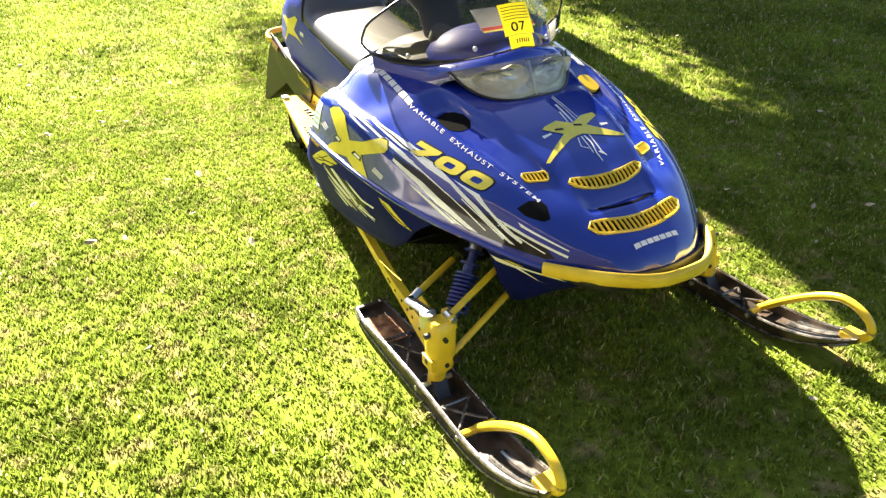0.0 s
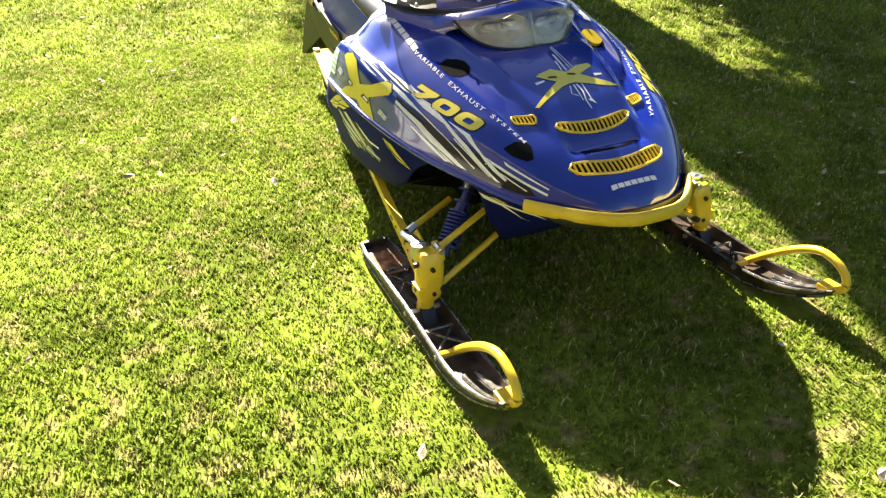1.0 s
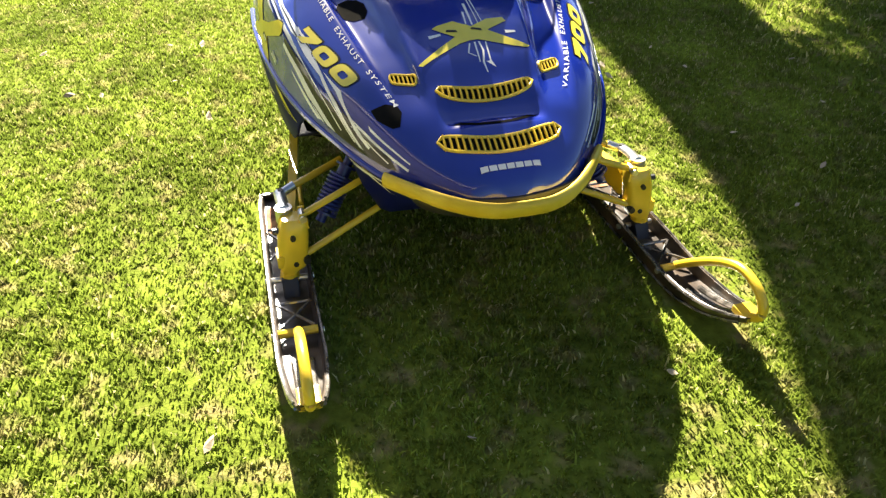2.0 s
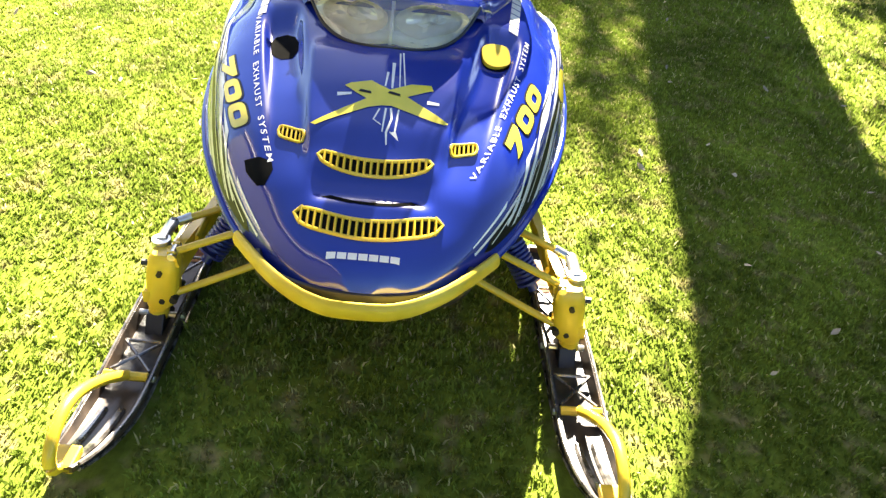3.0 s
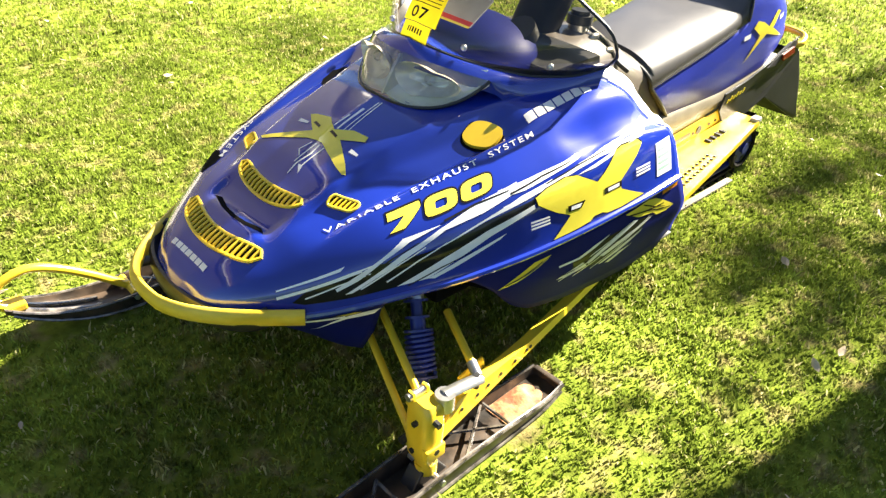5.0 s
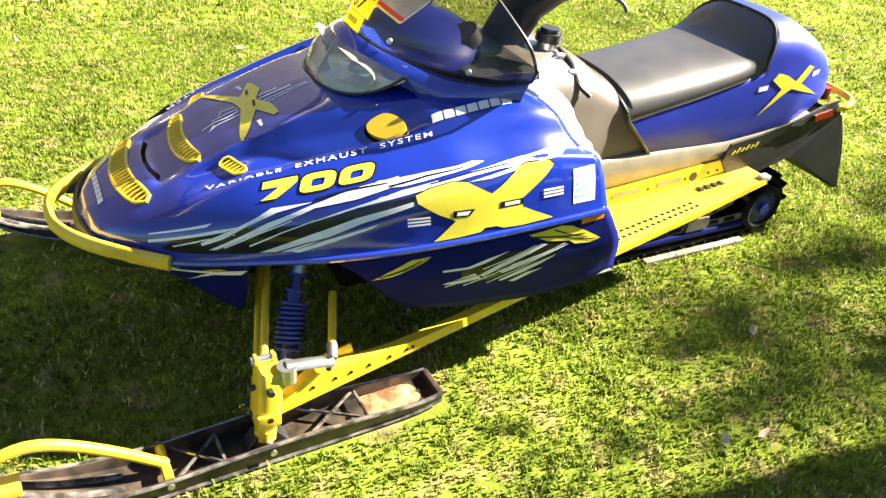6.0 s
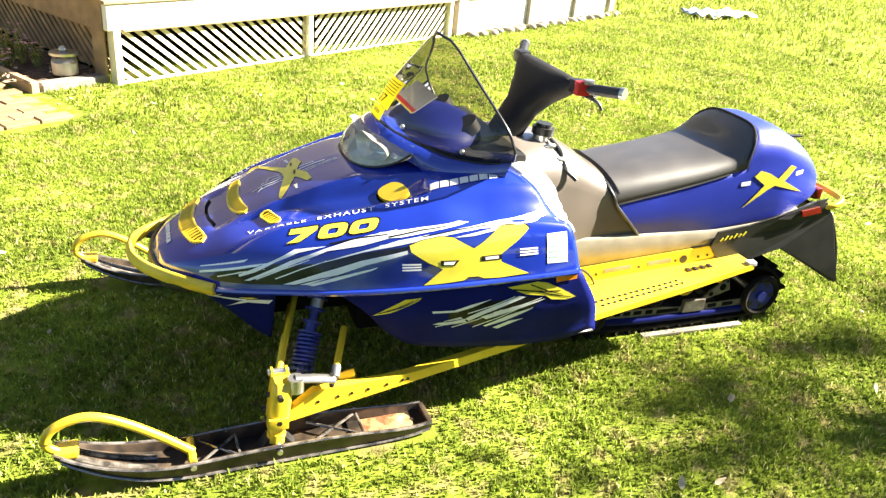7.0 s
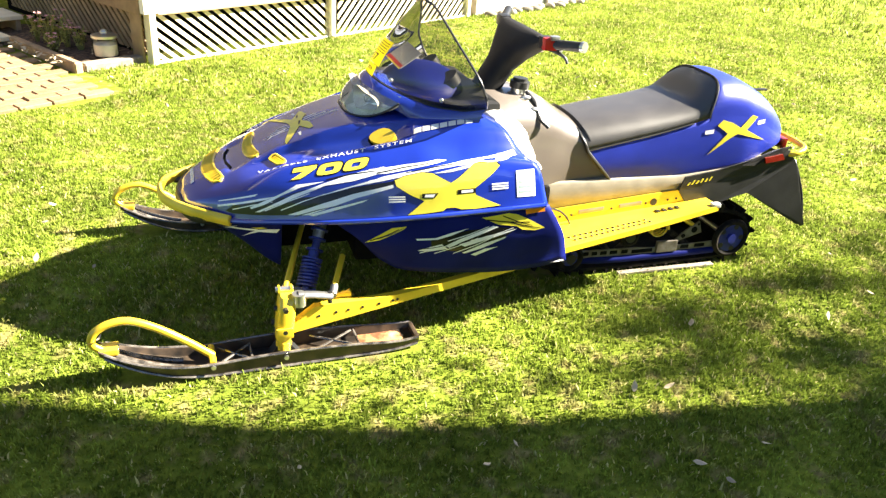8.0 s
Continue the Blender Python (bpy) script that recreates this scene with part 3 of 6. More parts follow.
part("edge_trim", bm, BLACK, shield)
for y in (-0.26, -0.12, 0.12, 0.26):
    bm = bmesh.new()
    a = y / 0.345
    q = shield_point(a, 0.09)
    bmesh.ops.create_uvsphere(bm, u_segments=8, v_segments=6, radius=0.008, matrix=Matrix.Translation(q))
    part("screw", bm, SILVER, shield)

bm = bmesh.new()
sheet(bm, [[shield_point(a, k * (0.012 + 0.055 * smooth(0.25, 0.85, abs(a))) / 3) + Vector((0.006, 0, -0.002)) for k in range(4)] for a in [-1 + i / 16 for i in range(33)]])
part("base_band", bm, BLACK, shield, "dark band along the windshield foot")

# skis
ski_lift = curve((-0.545, 0.112), (-0.50, 0.084), (-0.42, 0.044), (-0.32, 0.014), (-0.22, 0.002), (0.28, 0.0), (0.40, 0.004), (0.458, 0.012))
ski_wide = curve((-0.545, 0.030), (-0.50, 0.040), (-0.42, 0.050), (-0.30, 0.058), (0.36, 0.057), (0.458, 0.050))
ski_rail = curve((-0.545, 0.016), (-0.45, 0.026), (-0.3, 0.040), (0.05, 0.056), (0.22, 0.050), (0.36, 0.036), (0.458, 0.027))


def build_ski(yc, toe):
    """A ski: a trough with upright edges, braces, a tail box and a yellow loop; toe: degrees by which it is steered."""
    turn = Matrix.Translation((0, yc, 0)) @ pose(0, 0, 0, 0, 0, toe)
    ski = new("ski")
    ski.parent = sled
    tagged(ski, "black plastic ski with a yellow loop handle")
    bm = bmesh.new()
    rows = []
    for i in range(41):
        x = -0.545 + 1.003 * i / 40
        w, h, z = ski_wide(x), ski_rail(x), ski_lift(x)
        prof = [(-w, h), (-w + 0.007, h + 0.002), (-w + 0.013, 0.014), (-0.012, 0.013), (0, 0.016), (0.012, 0.013), (w - 0.013, 0.014), (w - 0.007, h + 0.002), (w, h), (w - 0.004, 0.0), (0.012, -0.004), (-0.012, -0.004), (-w + 0.004, 0.0)]
        rows.append([Vector((x, a, z + b + 0.006)) for a, b in prof])
    vs = sheet(bm, rows, closed=True)
    bm.faces.new(vs[0])
    bm.faces.new(vs[-1][::-1])
    bmesh.ops.transform(bm, matrix=turn, verts=bm.verts)
    part("trough", bm, SKI, ski)
    for s in (-1, 1):
        bm = bmesh.new()
        tube(bm, [turn @ Vector((x, s * (ski_wide(x) + 0.0005), ski_lift(x) + ski_rail(x) + 0.006)) for x in [-0.53 + 0.985 * i / 40 for i in range(41)]], 0.0046, 6)
        part("scuffed_edge", bm, SCUFF, ski, "pale scuffed ski edge")
        bm = bmesh.new()
        tube(bm, [turn @ Vector((x, s * (ski_wide(x) - 0.002), ski_lift(x) + 0.008)) for x in [-0.53 + 0.985 * i / 40 for i in range(41)]], 0.0048, 6)
        part("runner_edge", bm, SCUFF, ski)
    bm = bmesh.new()
    box(bm, (0.446, -0.045, 0.018), (0.462, 0.045, 0.048), turn)
    part("tail_wall", bm, SKI, ski, "black ski tail", smooth=False, bevel=0.004)
    for a, b in (((0.10, -0.045), (0.24, 0.045)), ((0.10, 0.045), (0.24, -0.045)), ((-0.20, -0.045), (-0.10, 0.045)), ((-0.20, 0.045), (-0.10, -0.045)), ((0.25, -0.045), (0.25, 0.045)), ((-0.10, -0.045), (-0.10, 0.045))):
        part("brace", rod(turn @ Vector((*a, 0.045)), turn @ Vector((*b, 0.045)), 0.0045, 6), SCUFF, ski)
    bm = bmesh.new()
    rows = []
    for i in range(15):
        x = 0.26 + 0.16 * i / 14
        rows.append([Vector((x, y, 0.0225 + 0.014 * math.sin(math.pi * i / 14) * (1 - (y / 0.042) ** 2) * (0.6 + 0.8 * noise.noise((x * 40, y * 40, yc))))) for y in [-0.042 + 0.084 * k / 8 for k in range(9)]])
    sheet(bm, rows)
    bmesh.ops.transform(bm, matrix=turn, verts=bm.verts)
    part("rust_patch", bm, RUST, ski, "rust-coloured mud in the tail of the ski")
    for y in (-0.018, 0.016):
        bm = bmesh.new()
        tube(bm, [turn @ Vector((x, y * ski_wide(x) / 0.05, ski_lift(x) + 0.023)) for x in [-0.51 + 0.20 * i / 12 for i in range(13)]], 0.006, 6, flat=1.6)
        part("tip_rib", bm, SCUFF, ski)
    loop_path = spline([(-0.500, 0, 0.114), (-0.535, 0, 0.122), (-0.562, 0, 0.148), (-0.553, 0, 0.183), (-0.512, 0, 0.209), (-0.455, 0, 0.214), (-0.385, 0, 0.182), (-0.300, 0, 0.120), (-0.218, 0, 0.048)], 6)
    bm = bmesh.new()
    tube(bm, [turn @ p for p in loop_path], 0.0125, 10)
    loop = part("loop_handle", bm, YELLOW, ski, "bent yellow ski loop")
    part("crossbar", rod(turn @ Vector((-0.222, -0.05, 0.050)), turn @ Vector((-0.222, 0.05, 0.050)), 0.011, 8), YELLOW, ski)
    bm = bmesh.new()
    box(bm, (-0.545, -0.026, 0.112), (-0.49, 0.026, 0.132), turn)
    part("tip_clamp", bm, YELLOW, ski, smooth=False, bevel=0.005)
    for x in (-0.222, 0.005):
        part("bolt", rod(turn @ Vector((x, -0.066, 0.045)), turn @ Vector((x, 0.066, 0.045)), 0.008, 8), SILVER, ski)
    bm = bmesh.new()
    prism(bm, [(-0.05, -0.022, 0.02), (0.06, -0.022, 0.02), (0.03, -0.022, 0.062), (-0.02, -0.022, 0.062)], (0, 0.044, 0))
    bmesh.ops.transform(bm, matrix=turn, verts=bm.verts)
    part("saddle", bm, BLACK, ski, smooth=False, bevel=0.004)
    return ski


build_ski(-0.522, 2.0)
build_ski(0.530, -1.0)


# front suspension, one side after the other
def build_suspension(s):
    def P(x, y, z):
        return Vector((x, s * y, z))
    leg = new("spindle")
    leg.parent = sled
    tagged(leg, "yellow steel spindle with silver steering arm")
    bm = bmesh.new()
    rows = []
    for x, y, z, a, b in ((0.003, 0.528, 0.055, 0.020, 0.022), (0.004, 0.526, 0.078, 0.020, 0.022), (0.006, 0.516, 0.092, 0.027, 0.035), (0.010, 0.512, 0.115, 0.030, 0.040), (0.018, 0.506, 0.18, 0.030, 0.041), (0.024, 0.500, 0.222, 0.029, 0.038), (0.026, 0.498, 0.232, 0.023, 0.032)):
        rows.append([P(x + a * math.copysign(abs(math.cos(t)) ** 0.5, math.cos(t)), y + b * math.copysign(abs(math.sin(t)) ** 0.5, math.sin(t)), z) for t in [2 * math.pi * k / 16 + math.pi / 16 for k in range(16)]])
    vs = sheet(bm, rows, closed=True)
    bm.faces.new(vs[0])
    bm.faces.new(vs[-1])
    part("housing", bm, YELLOW, leg, "yellow spindle housing")
    part("kingpin", rod(P(0.003, 0.530, 0.045), P(0.006, 0.526, 0.070), 0.026, 14), YELLOW, leg)
    for q in (-1, 1):
        bm = bmesh.new()
        prism(bm, [P(0.018 + q * 0.020, 0.462, 0.205), P(0.018 + q * 0.020, 0.490, 0.205), P(0.018 + q * 0.020, 0.485, 0.250), P(0.018 + q * 0.020, 0.468, 0.250)], (0.006, 0, 0))
        part("lug", bm, YELLOW, leg, smooth=False)
    part("top_bolt", rod(P(-0.010, 0.476, 0.238), P(0.048, 0.476, 0.238), 0.010, 10), SILVER, leg, "steel pivot bolt")
    for bx, bz in ((0.014, 0.200), (0.010, 0.120)):
        part("face_bolt", rod(P(bx, 0.535, bz), P(bx, 0.557, bz), 0.0085, 6), BLACK, leg, "dark hexagon bolt")
        part("front_bolt", rod(P(bx - 0.034, 0.508, bz - 0.012), P(bx - 0.016, 0.508, bz - 0.012), 0.0075, 6), BLACK, leg)
    bm = bmesh.new()
    box(bm, (-0.018, s * 0.546 - 0.010, 0.098), (0.036, s * 0.546 + 0.010, 0.134))
    part("boss", bm, YELLOW, leg, bevel=0.004)
    part("low_bolt", rod(P(-0.028, 0.478, 0.118), P(0.050, 0.478, 0.118), 0.010, 8), BLACK, leg)
    # steering arm and its clamp
    bm = bmesh.new()
    tube(bm, [P(0.060, 0.520, 0.200), P(0.060, 0.520, 0.242)], 0.023, 16)
    part("arm_clamp", bm, SILVER, leg, "silver steering clamp")
    bm = bmesh.new()
    tube(bm, [P(0.058, 0.518, 0.236), P(0.11, 0.520, 0.232), P(0.168, 0.522, 0.222)], 0.011, 10, flat=1.5)
    part("steering_arm", bm, SILVER, leg, "cast aluminium steering arm")
    part("arm_bolt", rod(P(0.160, 0.518, 0.196), P(0.160, 0.518, 0.236), 0.008, 8), BLACK, leg)
    # rods
    part("radius_rod", rod(P(0.020, 0.476, 0.236), P(0.134, 0.130, 0.332), 0.0098), YELLOW, sled, "yellow upper radius rod")
    part("radius_rod", rod(P(0.000, 0.476, 0.125), P(0.109, 0.130, 0.240), 0.0098), YELLOW, sled, "yellow lower radius rod")
    part("tie_rod", rod(P(0.172, 0.505, 0.224), P(0.235, 0.335, 0.266), 0.0105), YELLOW, sled, "yellow steering tie rod")
    part("rod_end", rod(P(0.170, 0.512, 0.220), P(0.182, 0.478, 0.232), 0.013), SILVER, sled)
    # shock absorber with its spring
    a, b = P(0.085, 0.425, 0.165), P(0.174, 0.275, 0.380)
    shock = new("shock_absorber")
    shock.parent = sled
    tagged(shock, "shock absorber with a blue coil spring")
    part("damper", rod(a, b, 0.014), SHOCK, shock)
    ax = (b - a).normalized()
    u = ax.cross(Vector((0, 0, 1))).normalized()
    v = ax.cross(u)
    bm = bmesh.new()
    turns = 8
    tube(bm, [a + (b - a) * (0.13 + 0.34 * k / (turns * 12)) + (u * math.cos(2 * math.pi * k / 12) + v * math.sin(2 * math.pi * k / 12)) * 0.031 for k in range(turns * 12 + 1)], 0.0052, 6)
    part("coil_spring", bm, SHOCK, shock, "blue coil spring")
    part("body", rod(a + (b - a) * 0.47, a + (b - a) * 0.62, 0.0185, 14), SHOCK, shock)
    for f in (0.09, 0.485, 0.60, 0.74, 0.86):
        part("collar", rod(a + (b - a) * f, a + (b - a) * (f + 0.022), 0.035 if f < 0.5 else 0.030, 16), SHOCK, shock)
    part("reservoir", rod(a + (b - a) * 0.75, b, 0.020, 12), SILVER, shock, "silver shock body")
    # trailing arm: a tapered box beam with bolt holes
    bm = bmesh.new()
    rows = []
    for k in range(13):
        t = k / 12
        x, y = 0.040 + 0.838 * t, 0.512 - 0.115 * t
        bot = 0.098 + 0.092 * t
        top = bot + 0.031 + 0.046 * math.exp(-((t - 0.06) / 0.24) ** 2)
        if t < 0.05:
            top = 0.135
        rows.append([P(x, y + 0.013, bot), P(x, y + 0.013, top), P(x, y - 0.013, top), P(x, y - 0.013, bot)])
    vs = sheet(bm, rows, closed=True)
    bm.faces.new(vs[0])
    bm.faces.new(vs[-1][::-1])
    arm = part("trailing_arm", bm, YELLOW, sled, "long yellow trailing arm with bolt holes", bevel=0.003)
    for t in (0.10, 0.17, 0.22, 0.28, 0.35, 0.41, 0.43):
        x, y, z = 0.040 + 0.838 * t, 0.512 - 0.115 * t + 0.0125, 0.098 + 0.092 * t + 0.5 * (0.031 + 0.046 * math.exp(-((t - 0.06) / 0.24) ** 2))
        part("bolt_hole", rod(P(x, y, z), P(x, y + 0.0025, z), 0.0052, 8), BLACK, arm)
    bm = bmesh.new()
    tube(bm, [P(0.872, 0.372, 0.208), P(0.872, 0.420, 0.208)], 0.013, 10)
    part("rear_pivot", bm, BLACK, arm)
    bm = bmesh.new()
    tube(bm, [P(0.16, 0.465, 0.172), P(0.24, 0.460, 0.186)], 0.020, 10, flat=0.35)
    part("gusset", bm, YELLOW, arm)


build_suspension(-1)
build_suspension(1)

# tunnel, side walls and running boards
bm = bmesh.new()
rows = []
for i in range(9):
    x = 0.93 + 1.15 * i / 8
    lift = 0.04 * smooth(1.6, 2.08, x)
    rows.append([Vector((x, a, z + lift)) for a, z in ((-0.205, 0.27 + 0.06 * smooth(1.0, 1.8, x)), (-0.205, 0.425), (-0.195, 0.437), (0.195, 0.437), (0.205, 0.425), (0.205, 0.27 + 0.06 * smooth(1.0, 1.8, x)))])
sheet(bm, rows)
solid(part("tunnel", bm, ALLOY, sled, "bare alloy tunnel under the seat"), 0.003)
for s in (-1, 1):
    bm = bmesh.new()
    prism(bm, [(0.98, s * 0.207, 0.232), (0.98, s * 0.207, 0.318), (1.10, s * 0.207, 0.328), (1.66, s * 0.207, 0.376), (1.70, s * 0.207, 0.330), (1.70, s * 0.207, 0.300)], (0, s * 0.005, 0))
    wall = part("side_plate", bm, YELLOW, sled, "yellow slotted plate on the tunnel side", smooth=False)
    for x0, x1 in ((1.20, 1.31), (1.38, 1.48)):
        z = 0.300 + 0.075 * (x0 - 1.1)
        bm = bmesh.new()
        tube(bm, [(x0, s * 0.213, z), (x1, s * 0.213, z + 0.075 * (x1 - x0))], 0.009, 8, flat=0.15)
        part("slot", bm, ALLOY, wall, "long slot that shows bare alloy")
    for x, r in ((1.12, 0.005), (1.17, 0.005), (1.345, 0.005), (1.50, 0.005), (1.535, 0.016), (1.60, 0.005), (1.64, 0.005)):
        z = 0.292 + 0.085 * (x - 1.1)
        part("bolt_hole", rod((x, s * 0.211, z), (x, s * 0.2145, z), r, 10), BLACK, wall)
    # the board rises and narrows to the rear
    inner, outer = 0.206, curve((1.0, 0.428), (1.2, 0.398), (1.5, 0.355), (1.78, 0.312))
    height = curve((1.0, 0.262), (1.4, 0.298), (1.78, 0.338))
    bm = bmesh.new()
    rows = []
    for i in range(13):
        x = 1.03 + 0.75 * i / 12
        z, o = height(x), outer(x)
        rows.append([Vector((x, s * inner, z - 0.004)), Vector((x, s * (o - 0.012), z)), Vector((x, s * o, z)), Vector((x, s * o, z - 0.022)), Vector((x, s * (o - 0.004), z - 0.022)), Vector((x, s * (o - 0.006), z - 0.007)), Vector((x, s * inner, z - 0.010))])
    vs = sheet(bm, rows, closed=True)
    bm.faces.new(vs[0])
    bm.faces.new(vs[-1][::-1])
    board = part("running_board", bm, YELLOW, sled, "yellow punched running board", smooth=False)
    for i in range(30):
        x = 1.10 + 0.34 * (i % 15) / 14 + (0.011 if i > 14 else 0)
        o = inner + (outer(x) - inner) * (0.68 if i < 15 else 0.82)
        part("punched_hole", rod((x, s * o, height(x) - 0.003), (x + 0.001, s * o, height(x) + 0.0022), 0.0062, 8), BLACK, board)
    for i in range(4):
        x = 1.52 + 0.03 * i
        bm = bmesh.new()
        box(bm, (x, s * 0.262 - 0.012, height(x) - 0.002), (x + 0.014, s * 0.262 + 0.012, height(x) + 0.0035))
        part("grip_slot", bm, BLACK, board, smooth=False)
    bm = bmesh.new()
    box(bm, (1.752, s * 0.300 - 0.014, 0.330), (1.788, s * 0.300 + 0.014, 0.346))
    part("board_end", bm, FOAM, board, "white end piece of the running board", bevel=0.004)
    part("cable", tube(bmesh.new(), spline([(1.03, s * 0.225, 0.345), (1.062, s * 0.226, 0.340), (1.106, s * 0.228, 0.326), (1.138, s * 0.232, 0.300), (1.155, s * 0.236, 0.272)], 4), 0.0042, 6), BLACK, sled, "thin black cable at the running board")

# tank
tank_top = curve((0.72, 0.745), (0.82, 0.770), (0.95, 0.762), (1.05, 0.728), (1.16, 0.662), (1.34, 0.60))
tank_half = curve((0.72, 0.25), (0.85, 0.24), (1.0, 0.212), (1.15, 0.190), (1.34, 0.182))


def tank_point(g, s):
    x = 0.72 + (1.345 - 0.17 * s - 0.035 * math.sin(math.pi * s) - 0.72) * g
    w, zt = tank_half(x), tank_top(x)
    if s < 0.45:
        t = s / 0.45
        return Vector((x, w * (1 - 0.06 * t * t), 0.428 + (zt - 0.428) * 0.62 * t))
    a = (s - 0.45) / 0.55 * math.pi / 2
    return Vector((x, w * 0.94 * math.cos(a) ** 0.75, 0.428 + (zt - 0.428) * (0.62 + 0.38 * math.sin(a) ** 0.85)))


bm = bmesh.new()
rows = []
for i in range(25):
    half = [tank_point(i / 24, j / 18) for j in range(19)]
    rows.append([Vector((p.x, -p.y, p.z)) for p in half[:-1]] + half[::-1])
vs = sheet(bm, rows)
bm.faces.new(vs[0])
bm.faces.new(vs[-1])
bmesh.ops.remove_doubles(bm, verts=bm.verts, dist=0.0005)
part("fuel_tank", bm, TANK, sled, "glossy grey fuel tank ahead of the seat")
half = [tank_point(1.0, j / 18) for j in range(19)]
bm = bmesh.new()
tube(bm, [Vector((p.x, -p.y - 0.003, p.z)) for p in half[:-1]] + [Vector((p.x, p.y + 0.003, p.z)) for p in half[::-1]], 0.0125, 8, flat=0.6)
part("welt", bm, BLACK, sled, "black welt between the tank and the seat")
cap = part("fuel_cap", tube(bmesh.new(), [(0.945, -0.075, 0.775), (0.947, -0.075, 0.80)], 0.037, 18), BLACK, sled, "black fuel cap")
part("cap_top", tube(bmesh.new(), [(0.947, -0.075, 0.80), (0.948, -0.075, 0.812)], 0.028, 14), BLACK, cap)
part("filler_neck", tube(bmesh.new(), [(0.944, -0.075, 0.755), (0.945, -0.075, 0.775)], 0.030, 16), SILVER, cap, "bright filler neck")
part("vent_hose", tube(bmesh.new(), spline([(0.965, -0.10, 0.765), (0.985, -0.145, 0.735), (0.99, -0.19, 0.69), (1.02, -0.212, 0.66)]), 0.007, 8), BLACK, sled, "black vent hose")
for x, y, z in ((0.955, -0.125, 0.748), (0.975, -0.165, 0.715), (0.90, -0.225, 0.62)):
    bm = bmesh.new()
    bmesh.ops.create_uvsphere(bm, u_segments=10, v_segments=6, radius=0.014, matrix=pose(x, y, z) @ Matrix.Diagonal((1.6, 0.8, 0.8, 1)))
    part("hose_clip", bm, SILVER, sled, "bright metal clip")

# seat
seat_top = curve((1.15, 0.640), (1.3, 0.662), (1.55, 0.698), (1.66, 0.724), (1.735, 0.785), (1.79, 0.812), (1.85, 0.810), (2.0, 0.755), (2.12, 0.665), (2.20, 0.560))
seat_mid = curve((1.15, 0.535), (1.25, 0.560), (1.5, 0.612), (1.7, 0.662), (1.8, 0.690), (1.95, 0.660), (2.1, 0.590), (2.20, 0.540))
seat_low = curve((1.15, 0.425), (1.6, 0.425), (1.8, 0.440), (1.95, 0.466), (2.08, 0.515), (2.20, 0.535))
seat_half = curve((1.15, 0.19), (1.3, 0.198), (1.7, 0.205), (1.9, 0.205), (2.05, 0.185), (2.15, 0.14), (2.20, 0.06))


def seat_point(g, s):
    front = 1.335 - 0.17 * s - 0.035 * math.sin(math.pi * s)
    x = front + (2.20 - front) * g
    w, lo, mid, top = seat_half(x), seat_low(x), seat_mid(x), seat_top(x)
    if s < 0.5:
        t = s / 0.5
        return Vector((x, w * (0.96 + 0.04 * math.sin(math.pi * t)), lo + (mid - lo) * t))
    a = (s - 0.5) / 0.5 * math.pi / 2
    return Vector((x, w * 0.96 * math.cos(a) ** 0.62, mid + (top - mid) * math.sin(a) ** 0.80))


def seat_mesh(keep):
    bm = bmesh.new()
    ns, nu = 24, 130
    grid = {}
    for i in range(nu + 1):
        for j in range(-ns, ns + 1):
            p = seat_point(i / nu, 1 - abs(j) / ns)
            grid[i, j] = Vector((p.x, math.copysign(p.y, j) if j else 0, p.z))
    made = {}
    for i in range(nu):
        for j in range(-ns, ns):
            s = 1 - abs(j + 0.5) / ns
            x = sum(grid[i + a, j + b].x for a in (0, 1) for b in (0, 1)) / 4
            if keep(s, x):
                q = []
                for k in ((i, j), (i + 1, j), (i + 1, j + 1), (i, j + 1)):
                    if k not in made:
                        made[k] = bm.verts.new(grid[k])
                    q.append(made[k])
                bm.faces.new(q)
    return bm


def is_black(s, x):
    return s > 0.5 and x < 1.725 + 0.055 * smooth(0.5, 0.9, s)


seat = new("seat")
seat.parent = sled
tagged(seat, "black and blue vinyl seat with a raised rear hump")
solid(face_out(part("cushion_top", seat_mesh(is_black), BLACK_VINYL, seat, "black vinyl seat top"), (1.6, 0, 0.45)), 0.004)
solid(face_out(part("seat_cover_side", seat_mesh(lambda s, x: not is_black(s, x)), BLUE_VINYL, seat, "blue vinyl seat sides and hump"), (1.75, 0, 0.55)), 0.004)
bm = bmesh.new()
ring = [seat_point(0, 1 - abs(j) / 24) for j in range(-24, 25)]
ring = [Vector((p.x - 0.004, math.copysign(p.y, j) if j else 0, p.z)) for p, j in zip(ring, range(-24, 25))]
bm.faces.new([bm.verts.new(p) for p in ring])
part("seat_front", bm, BLACK_VINYL, seat)
bm = bmesh.new()
tube(bm, ring, 0.007, 8)
part("piping", bm, BLACK, seat, "black piping on the seat front")
for s in (-1, 1):
    bm = bmesh.new()
    tube(bm, [Vector((q.x, s * (q.y + 0.001), q.z)) for q in [seat_point(k / 40, 0.5) for k in range(19)]], 0.0030, 6)
    part("seam", bm, BLACK, seat)
for s in (-1, 1):
    # the welt where black vinyl meets blue on the hump
    line = []
    for k in range(25):
        t = 0.5 + 0.5 * k / 24
        front = 1.335 - 0.17 * t - 0.035 * math.sin(math.pi * t)
        p = seat_point((1.725 + 0.055 * smooth(0.5, 0.9, t) - front) / (2.20 - front), t)
        line.append(Vector((p.x, s * (p.y + 0.001), p.z + 0.001)))
    bm = bmesh.new()
    tube(bm, line, 0.0055, 6)
    part("seam", bm, BLACK, seat)
bm = bmesh.new()
box(bm, (2.02, -0.05, 0.733), (2.10, -0.03, 0.740), pose(0, 0, 0))
part("seat_latch", bm, BLACK, seat, bevel=0.003)

